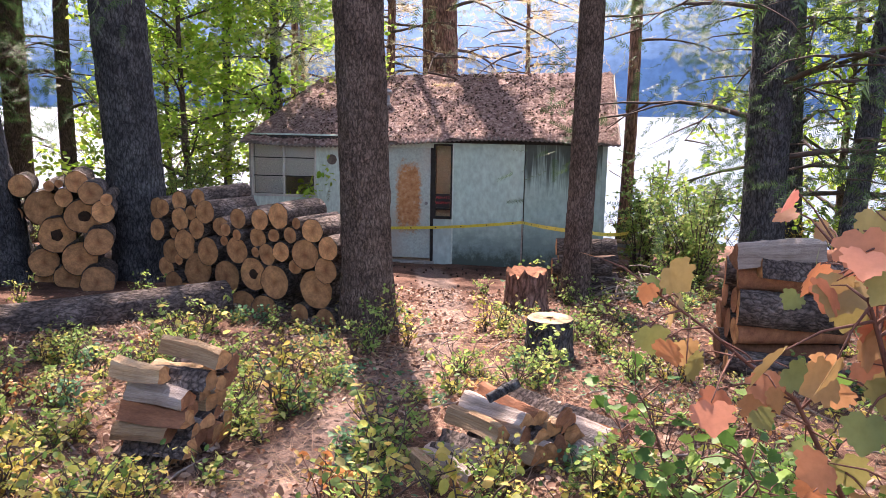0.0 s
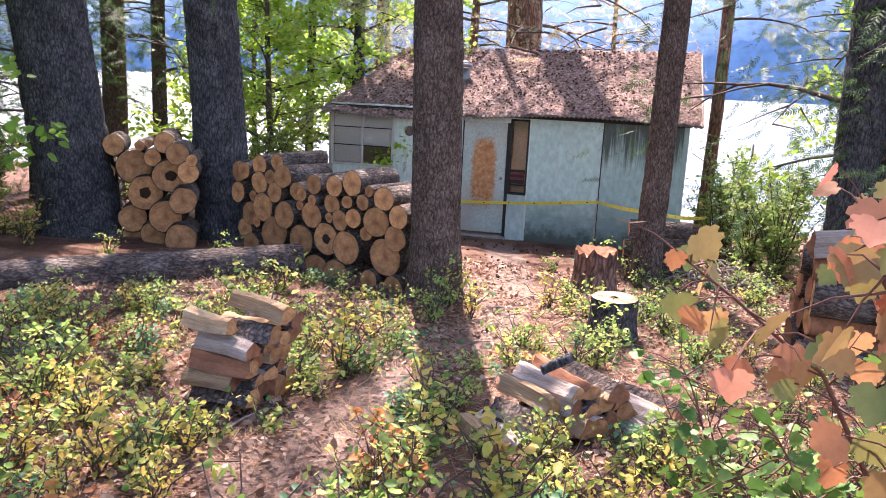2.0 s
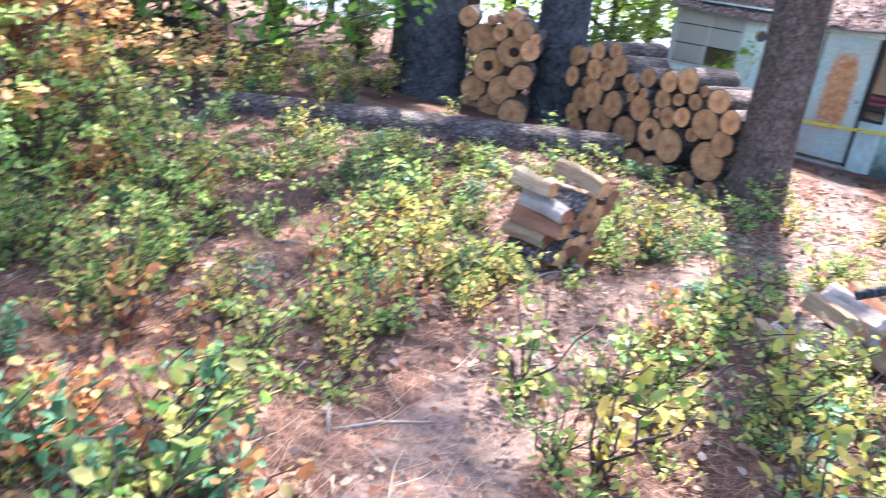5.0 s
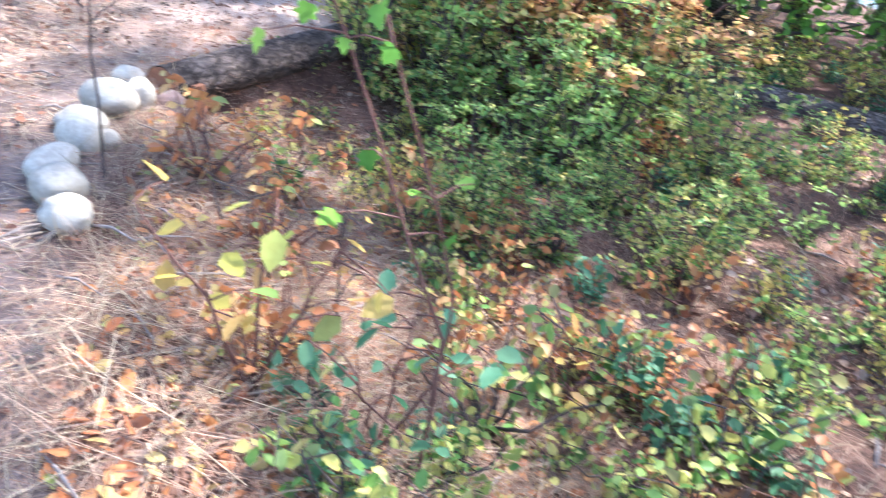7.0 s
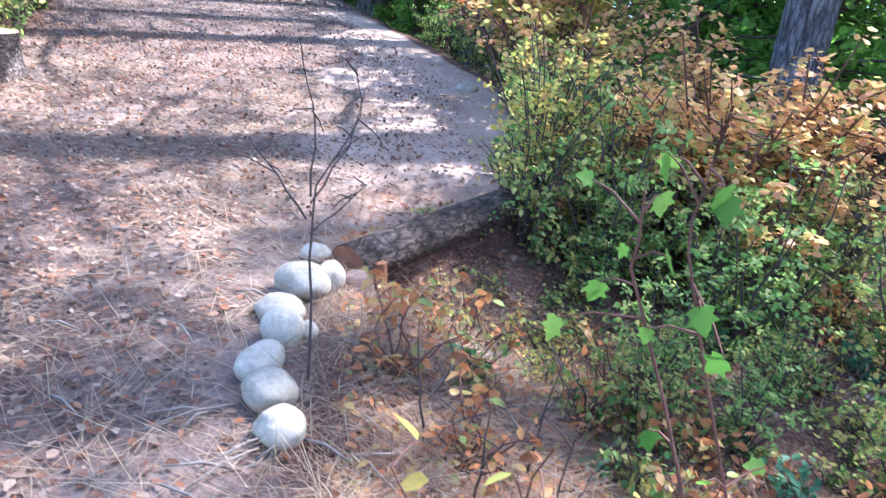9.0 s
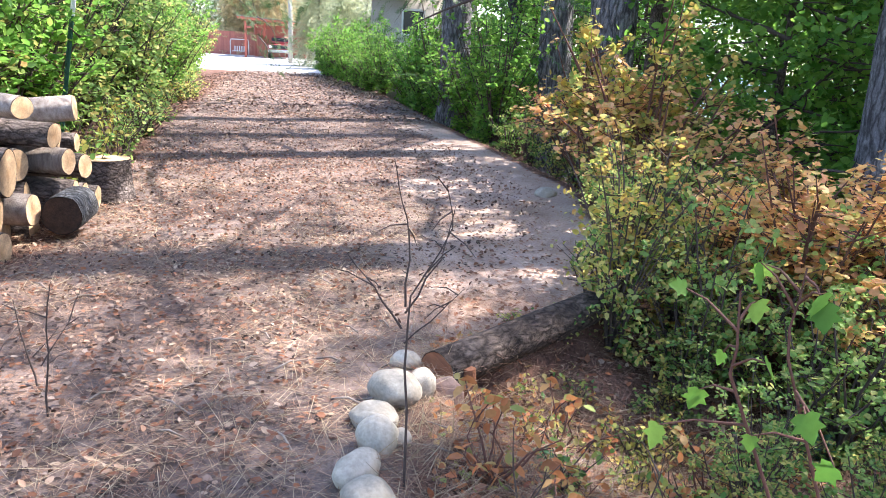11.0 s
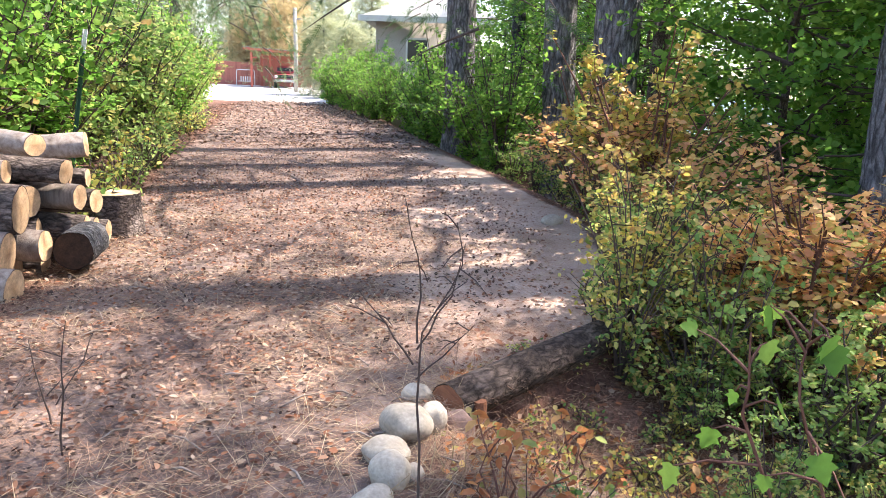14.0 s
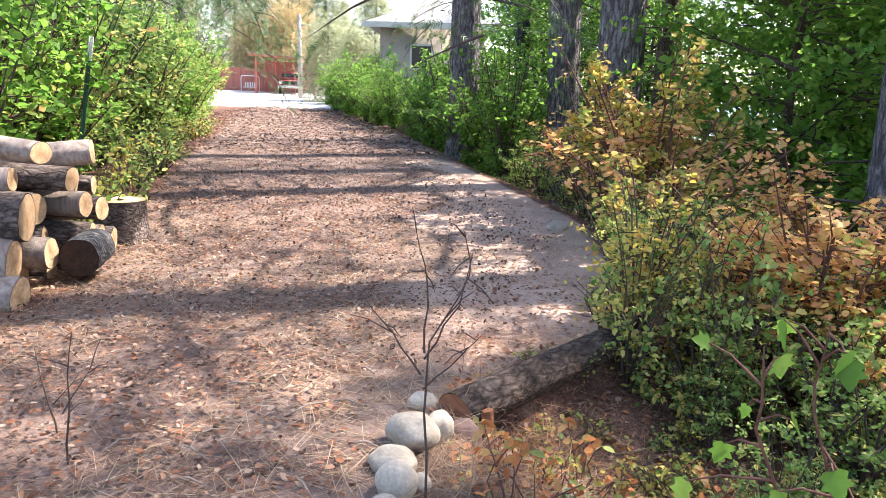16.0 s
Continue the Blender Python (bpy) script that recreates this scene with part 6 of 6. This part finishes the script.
litter("pine_cones", CONE, -14, 0.5, -5, 0.6, 170, 0.03, "cone", "dark fallen cones on the drive", 0.012, keep=lambda x, y: y < np.interp(x, EDGE_X, EDGE_Y) - 0.6)
litter("pine_cones", CONE, -4, 1, 8.5, 12.5, 160, 0.04, "cone", "dark fallen cones by the cabin", 0.012)
litter("leaf_litter", OVAL, -5, 4.5, 1.6, 10.5, 24000, 0.055, "leaf_floor", "curled brown and pale leaves on the forest floor", 0.01, 0.6, keep=lambda x, y: np.sin(x * 2.1 + 1.3 * np.sin(y * 1.7)) + np.sin(y * 2.7 + x) > -0.7)
litter("leaf_litter", OVAL, -3, 4.0, 3.0, 9.5, 3500, 0.05, "leaf_teal", "small green leaves close to the forest floor", 0.035, 0.55, keep=lambda x, y: np.sin(x * 3.1 + y) + np.sin(y * 2.3 - x) > 0.5)
litter("bark_chips", OVAL, -4.5, 4.5, 2.5, 10.5, 6000, 0.04, "cone", "dark bark chips on the forest floor", 0.012, 0.8)
M["needles_dark"] = leafy("dark_needles", [(0.07, 0.045, 0.035), (0.14, 0.09, 0.07), (0.3, 0.22, 0.17)], 0.1, 0.8)
litter("needle_litter", NEEDLE, -7.5, 1.5, -5, 0.2, 22000, 0.13, "needles_dark", "dark damp needles on the drive", 0.01, keep=lambda x, y: y < np.interp(x, EDGE_X, EDGE_Y) - 0.4 - 0.8 * ((x < -3.2) & (np.sin(x * 2) > -0.3)))
litter("leaf_litter", OVAL, -10, 0.5, -4.8, -1.4, 9000, 0.036, "leaf_dead", "brown leaf crumbs on the drive", 0.012, 0.8)
litter("leaf_litter", OVAL, -4.2, -1.6, -0.9, 1.0, 1800, 0.045, "leaf_dead", "dead leaves below the edging log", 0.012, 0.7)
litter("needle_litter", NEEDLE, -4.4, -1.2, -1.0, 1.2, 9000, 0.16, "needles_dry", "dry needles below the edging log", 0.012)
M["straw"] = leafy("dry_straw", [(0.42, 0.32, 0.2), (0.55, 0.44, 0.3), (0.3, 0.2, 0.12)], 0.25, 0.7)
litter("dry_grass", BLADE, -3.0, -0.2, -1.3, 0.6, 2200, 0.13, "straw", "dry straw and broken grass on the bank", 0.0, 0.45)
litter("dry_grass", BLADE, -6, 2.6, 0.8, 7, 3000, 0.16, "straw", "dry grass among the low plants", 0.0, 0.35)
litter("needle_litter", NEEDLE, -8, 1.0, -5, 0.3, 14000, 0.2, "straw", "pale bleached needles on the drive", 0.014, keep=lambda x, y: (y < np.interp(x, EDGE_X, EDGE_Y) - 0.2) & (np.sin(x * 1.7 + y) + np.sin(y * 2.9) > -0.6))
litter("bark_chips", OVAL, -18, 0.5, -6, 0.6, 16000, 0.027, "cone", "dark bark chips scattered over the drive", 0.014, 0.75, keep=lambda x, y: y < np.interp(x, EDGE_X, EDGE_Y) - 0.8)
litter("leaf_litter", OVAL, -16, 0.0, -5.5, 0.4, 16000, 0.034, "leaf_floor", "curled brown and pale leaves on the drive", 0.014, 0.6, keep=lambda x, y: y < np.interp(x, EDGE_X, EDGE_Y) - 0.5)
# mulch chips, laid densely to darken the far drive in place of shade
litter("bark_chips", OVAL, -36, -15, -10, 0, 14000, 0.07, "cone", "dark bark chips along the far drive, also standing for its shade", 0.014, 0.8, keep=lambda x, y: y < np.interp(x, EDGE_X, EDGE_Y))
litter("leaf_litter", OVAL, -36, -15, -10, 0, 9000, 0.07, "leaf_floor", "brown leaves along the far drive", 0.014, 0.7, keep=lambda x, y: y < np.interp(x, EDGE_X, EDGE_Y))
litter("needle_litter", NEEDLE, -3.6, -0.8, -1.1, 0.5, 3000, 0.2, "straw", "pale dry needles on the bank", 0.02, 0.85)
litter("needle_litter", NEEDLE, -3.6, -0.8, -1.1, 0.5, 7000, 0.18, "needles_dry", "dry needles on the bank", 0.02, 0.8)
litter("leaf_litter", OVAL, -3.6, -0.6, -1.0, 1.0, 3500, 0.045, "leaf_rust", "rusty fallen leaves on the bank", 0.02, 0.6)
litter("needle_litter", NEEDLE, -3.6, -0.6, -1.1, 0.5, 7000, 0.16, "needles_dark", "dark damp needles on the bank", 0.015, 0.85)
M["stick"] = surface("grey_stick", [(0.2, 0.15, 0.12), (0.36, 0.3, 0.26)], 14, 60)


def sticks(name, cx, cy, radius, height, n, label, seed, thick=0.012, long=0.5):
    r, s = random.Random(seed), Soup()
    for _ in range(n):
        a, d = r.uniform(0, 6.28), radius * math.sqrt(r.random())
        x, y = cx + d * math.cos(a), cy + d * math.sin(a)
        z = gz(x, y) + 0.015 + height * r.random() * (1 - d / radius)
        w = Vector((r.uniform(-1, 1), r.uniform(-1, 1), r.uniform(-0.3, 0.3) if height else 0.03)).normalized() * long * r.uniform(0.4, 1)
        s.tube([Vector((x, y, z)) - w / 2, Vector((x, y, z + 0.02)), Vector((x, y, z)) + w / 2], [thick * 0.9, thick, thick * 0.5], seg=5)
    return tagged(mesh_part(name, s.mesh(name), M["stick"]), label, "brush", kind="stuff")


sticks("brush_pile", 0.75, 10.9, 0.7, 0.45, 160, "tangled heap of dead sticks beside the cabin", 1)
sticks("fallen_sticks", -1.6, -0.3, 1.2, 0.0, 70, "dead sticks lying on the bank", 2, 0.004, 0.35)
sticks("fallen_sticks", -3.2, -2.4, 2.2, 0.0, 60, "small sticks lying on the drive", 3, 0.005, 0.25)
sticks("fallen_sticks", -1.2, 5.0, 3.5, 0.0, 110, "dead sticks lying on the forest floor", 4, 0.008, 0.5)

# ---- caution tape ----


def tape_run(name, a, b, sag, label, seed, marks=True):
    a, b = Vector(a), Vector(b)
    n, wide = 40, 0.05
    side = (b - a).cross(Vector((0, 0, 1))).normalized()
    v, f = [], []
    for i in range(n + 1):
        k = i / n
        p = a.lerp(b, k) - Vector((0, 0, sag * 4 * k * (1 - k)))
        tw = 0.25 * math.sin(k * 4 + seed)
        up = Vector((0, 0, 1)) * math.cos(tw) + side * math.sin(tw)
        v += [p + up * wide / 2, p - up * wide / 2]
        if i:
            f.append((2 * i - 2, 2 * i, 2 * i + 1, 2 * i - 1))
    ob = tagged(mesh_part(name, raw_mesh(name, np.array(v), np.array(f)), M["yellow"]), label, "tape", "caution tape")
    if marks:
        for i in range(2, n - 1, 7):
            q = [Vector(v[2 * i]), Vector(v[2 * i + 2]), Vector(v[2 * i + 3]), Vector(v[2 * i + 1])]
            mid = sum(q, Vector()) / 4
            q = [mid + (c - mid) * 0.4 + Vector((0, -0.004, 0)) for c in q]
            mesh_part("printed_bar", raw_mesh("printed_bar", np.array(q), np.array([(0, 1, 2, 3)])), M["ink"], ob)
    return ob


def on_cabin(u, v, z):
    return CABIN @ Vector((u, v, z))


post_top = on_cabin(1.38, -0.35, -0.56)
tape_run("caution_tape", on_cabin(-1.12, -0.12, -0.78), post_top, 0.03, "yellow caution tape strung to a thin stake", 0.0)
tape_run("caution_tape", post_top, (-0.12, 10.34, -0.27), 0.01, "yellow caution tape strung to a tree", 2.0)
tape_run("caution_tape", (0.14, 10.34, -0.28), (0.7, 12.6, -0.6), 0.03, "yellow caution tape strung past the cabin corner", 4.0)
s = Soup()
p = on_cabin(1.38, -0.34, -1.5)
s.tube([p, p + Vector((0, 0, 0.5)), p + Vector((0, 0, 1.0))], [0.014, 0.013, 0.012], seg=8)
tagged(mesh_part("stake", s.mesh("stake"), M["split_grey"]), "thin wooden stake holding the caution tape", "stake")
for i in range(5):
    bm = boxed(-0.35, 0.35, -0.06, 0.06, 0, 0.05, bevel=0.008)
    ob = tagged(part("board", bm, M["board" if i % 2 else "split"], None, "", False), "short board in a small heap by the cabin corner", "board", "boards by the cabin")
    ob.matrix_world = CABIN @ pose(3.05, 0.5, -1.25 + i * 0.07, 0, 4, 12 * (i % 3) - 10)

# ---- fence post by the drive ----
M["post_green"] = surface("green_post_paint", [(0.03, 0.09, 0.06), (0.05, 0.13, 0.09)], 8, 50, 0.6)
tp = thing("fence_post", pose(-7.5, -4.86, gz(-7.5, -4.8), -9, 0, 0), "green steel fence post with a white tip beside the drive", "post")
bm = box(boxed(-0.022, 0.022, -0.003, 0.003, -0.1, 1.62), -0.003, 0.003, 0.003, 0.032, -0.1, 1.62)
for i in range(18):
    box(bm, -0.01, 0.01, -0.012, -0.003, 0.12 + i * 0.08, 0.15 + i * 0.08)
part("shaft", bm, M["post_green"], tp, "", False)
part("tip", box(boxed(-0.023, 0.023, -0.004, 0.004, 1.62, 1.85), -0.004, 0.004, 0.004, 0.033, 1.62, 1.85), M["white"], tp, "white painted tip", False)

# ---- yard at the end of the drive ----
M.update({
    "fence_red": surface("red_fence_paint", [(0.34, 0.12, 0.09), (0.42, 0.16, 0.12)], 2, 30, 0.7, 0.2, 0.01, vary=0.15),
    "post_red": surface("red_post_paint", [(0.36, 0.1, 0.07), (0.42, 0.13, 0.09)], 3, 30),
    "car_red": surface("red_car_paint", [(0.26, 0.04, 0.045), (0.3, 0.05, 0.055)], 2, 40, 0.3, 0.02, 0.001),
    "tyre": surface("black_rubber", [(0.02, 0.02, 0.02), (0.035, 0.035, 0.035)], 8, 50, 0.8),
    "carglass": surface("dark_car_glass", [(0.02, 0.025, 0.03), (0.03, 0.035, 0.04)], 2, 30, 0.08, 0.0),
    "house_wall": surface("grey_beige_siding", [(0.42, 0.37, 0.32), (0.48, 0.43, 0.38)], 1.5, 20, 0.8),
    "roof_metal": surface("pale_metal_roof", [(0.24, 0.25, 0.25), (0.32, 0.33, 0.32)], 1.5, 20, 0.75, 0.1, 0.005),
    "chrome": surface("chrome_trim", [(0.5, 0.5, 0.5), (0.6, 0.6, 0.6)], 5, 40, 0.25, 0.05, 0.001, metal=0.9),
    "yellow_plastic": surface("yellow_plastic", [(0.7, 0.5, 0.02), (0.8, 0.6, 0.04)], 5, 40, 0.5),
})


def yz(x, y):
    return gz(x, y)


fence = thing("red_fence", pose(-66, -21.6, yz(-60, -18)), "tall red board fence closing the yard", "fence")
board_me = None
for i in range(62):
    if board_me is None:
        ob = part("board", boxed(-0.01, 0.01, -0.07, 0.07, 0, 1.95), M["fence_red"], fence, "", False)
        board_me = ob.data
    else:
        ob = new("board", board_me)
        ob.parent = fence
    ob.location = (0, i * 0.145 - 0.6, 0)
for z in (0.3, 1.3):
    part("rail", boxed(-0.06, -0.015, -0.7, 8.4, z, z + 0.09), M["fence_red"], fence, "", False)

cp = thing("carport", pose(-60, -14.5, yz(-60, -14.5)), "open red carport with a pale metal roof", "carport")
for x, y in ((1.5, -1.2), (0.2, -0.1), (-3.5, -1.6), (-4.5, 1.8)):
    part("post", boxed(x - 0.07, x + 0.07, y - 0.07, y + 0.07, -0.1, 2.55), M["post_red"], cp, "", False)
    part("brace", box(bmesh.new(), x - 0.05, x + 0.05, y + 0.05, y + 0.42, 2.1, 2.2), M["post_red"], cp, "", False)
bm = bmesh.new()
ring = [(2.0, -1.7, 2.72), (0.4, 2.0, 2.55), (-5.0, 2.4, 2.6), (-4.2, -2.0, 2.8)]
vs = [bm.verts.new((x, y, z + dz)) for dz in (0, 0.16) for x, y, z in ring]
for q in ((3, 2, 1, 0), (4, 5, 6, 7), (0, 1, 5, 4), (1, 2, 6, 5), (2, 3, 7, 6), (3, 0, 4, 7)):
    bm.faces.new([vs[i] for i in q])
part("beam", bm, M["post_red"], cp, "red roof edge", False)
bm = bmesh.new()
vs = [bm.verts.new((x * 1.03, y * 1.03, z + 0.17 + dz)) for dz in (0, 0.04) for x, y, z in ring]
for q in ((3, 2, 1, 0), (4, 5, 6, 7), (0, 1, 5, 4), (1, 2, 6, 5), (2, 3, 7, 6), (3, 0, 4, 7)):
    bm.faces.new([vs[i] for i in q])
part("roof", bm, M["roof_metal"], cp, "pale metal roof", False)
part("back_wall", boxed(-4.6, -4.5, -2.0, 2.2, 0, 2.5), M["fence_red"], cp, "red back wall", False)

car = thing("pickup_truck", pose(-60.5, -13.6, yz(-60, -13.6), 0, 0, -78), "red pickup truck parked nose-on under the carport", "truck")
bm = boxed(-0.85, 0.85, -2.4, 2.3, 0.45, 1.02, bevel=0.08)
part("body", bm, M["car_red"], car)
bm = bmesh.new()
box(bm, -0.74, 0.74, -0.7, 1.1, 1.02, 1.62, bevel=0.1)
for q in bm.verts:
    if q.co.z > 1.4:
        q.co.x *= 0.84
        q.co.y = q.co.y * 0.75
part("cab", bm, M["car_red"], car)
part("windscreen", boxed(-0.6, 0.6, 0.98, 1.02, 1.1, 1.5), M["carglass"], car, "dark windscreen", False)
part("grille", boxed(-0.55, 0.55, 2.28, 2.34, 0.7, 0.95, bevel=0.01), M["carglass"], car, "black grille", False)
part("bumper", boxed(-0.86, 0.86, 2.28, 2.44, 0.42, 0.62, bevel=0.03), M["chrome"], car, "chrome bumper", False)
for x in (-0.68, 0.68):
    part("headlight", boxed(x - 0.12, x + 0.12, 2.28, 2.35, 0.74, 0.93, bevel=0.02), M["white"], car, "clear headlight", False)
    for y in (-1.5, 1.5):
        bm = bmesh.new()
        bmesh.ops.create_cone(bm, segments=24, radius1=0.36, radius2=0.36, depth=0.22, cap_ends=True, matrix=pose(x * 1.08, y, 0.36, 0, 90))
        wheel = part("wheel", bm, M["tyre"], car)
        bm = bmesh.new()
        bmesh.ops.create_cone(bm, segments=18, radius1=0.2, radius2=0.2, depth=0.25, cap_ends=True, matrix=pose(x * 1.08, y, 0.36, 0, 90))
        part("rim", bm, M["chrome"], wheel, "steel rim")

swing = thing("garden_swing", pose(-61.5, -16.9, yz(-61, -16.9)), "white metal garden swing frame with a bench", "swing")
s = Soup()
s.tube([(0, -0.75, 0), (0, -0.75, 1.1), (0, -0.7, 1.25), (0, 0.6, 1.25), (0, 0.68, 1.1), (0, 0.68, 0)], [0.035] * 6, seg=8)
mesh_part("frame", s.mesh("frame"), M["white"], swing)
part("seat", boxed(-0.25, 0.2, -0.55, 0.5, 0.35, 0.4), M["white"], swing, "", False)
for i in range(6):
    part("slat", boxed(-0.27, -0.24, -0.5 + i * 0.18, -0.42 + i * 0.18, 0.4, 0.75), M["white"], swing, "", False)

pole = thing("utility_pole", pose(-50, -10.75, yz(-50, -10.75)), "grey wooden utility pole beside the yard", "pole")
s = Soup()
s.tube([(0, 0, 0), (0, 0, 2.5), (0, -0.05, 5.2)], [0.14, 0.13, 0.11], seg=12)
mesh_part("shaft", s.mesh("shaft"), M["board"], pole)
part("bracket", boxed(-0.05, 0.05, -0.2, 0.35, 4.5, 4.58), M["metal"], pole, "metal bracket", False)
tub = tagged(part("plastic_tub", boxed(-0.3, 0.3, -0.4, 0.4, 0, 0.32, bevel=0.05), M["yellow_plastic"]), "yellow plastic tub at the drive's end", "tub")
tub.matrix_world = pose(-40, -6.9, yz(-40, -6.9))

house = thing("house", pose(-34, -1.2, 0.0), "grey-beige house with a pale metal roof behind the shrubs", "house")
part("wall", boxed(-7, 0, -3.0, 1.5, -0.8, 4.3), M["house_wall"], house)
bm = bmesh.new()
vs = [bm.verts.new(c) for c in ((0.6, -3.7, 4.3), (0.6, 2.2, 4.4), (-7.6, 2.2, 4.4), (-7.6, -3.7, 4.3), (-2.2, -0.7, 5.6), (-4.8, -0.7, 5.6))]
for q in ((0, 1, 4), (1, 2, 5, 4), (2, 3, 5), (3, 0, 4, 5), (3, 2, 1, 0)):
    bm.faces.new([vs[i] for i in q])
roof = part("roof", bm, M["roof_metal"], house, "pale ribbed metal roof", False)
part("fascia", boxed(0.58, 0.66, -3.72, 2.2, 4.1, 4.34), M["white"], house, "pale eave board", False)
for y in (-1.2,):
    w = part("window", boxed(0.0, 0.05, y - 0.5, y + 0.5, 2.4, 3.5), M["white"], house, "white framed window", False)
    part("pane", boxed(0.05, 0.06, y - 0.42, y + 0.42, 2.48, 3.42), M["carglass"], w, "", False)
# conifers round the yard
rng = random.Random(77)
weeping = whole_tree("weeping_fir_tree", -30.0, -11.4, 13, 0.16, "bark_grey", 71, "fir with long drooping boughs beside the drive", 5.0, 4.6, 30, "needle", BOUGH, 0.55, 5, 0.75, 0.1, -0.15)
yard_fir = whole_tree("blue_green_fir_tree", -45.5, -8.3, 4.6, 0.1, "bark_grey", 72, "small blue-green fir at the yard's edge", 0.2, 1.5, 34, "needle_grey_sunlit", BOUGH, 0.4, 6)
place(yard_fir, [(-42, -6.3), (-47, -6.0), (-39, -4.6)], rng, 0.75, 1.0)
far_fir = whole_tree("yard_fir_tree", -72, -17, 14, 0.2, "bark_grey", 73, "tall grey-green fir beyond the red fence", 0.5, 3.0, 44, "needle_grey_sunlit", BOUGH, 0.8, 6)
place(far_fir, [(-76, -22), (-70, -25), (-74, -13), (-80, -9), (-72, -30)], rng, 0.7, 1.1)
far_gold = whole_tree("golden_tree", -68, -15.2, 7.5, 0.15, "bark_brown", 74, "tree with dry golden foliage beyond the red fence", 0.8, 2.6, 34, "needle_gold_dry_lit", BOUGH, 0.7, 5, 0.1)
place(far_gold, [(-69, -18.6)], rng, 0.8, 0.9)
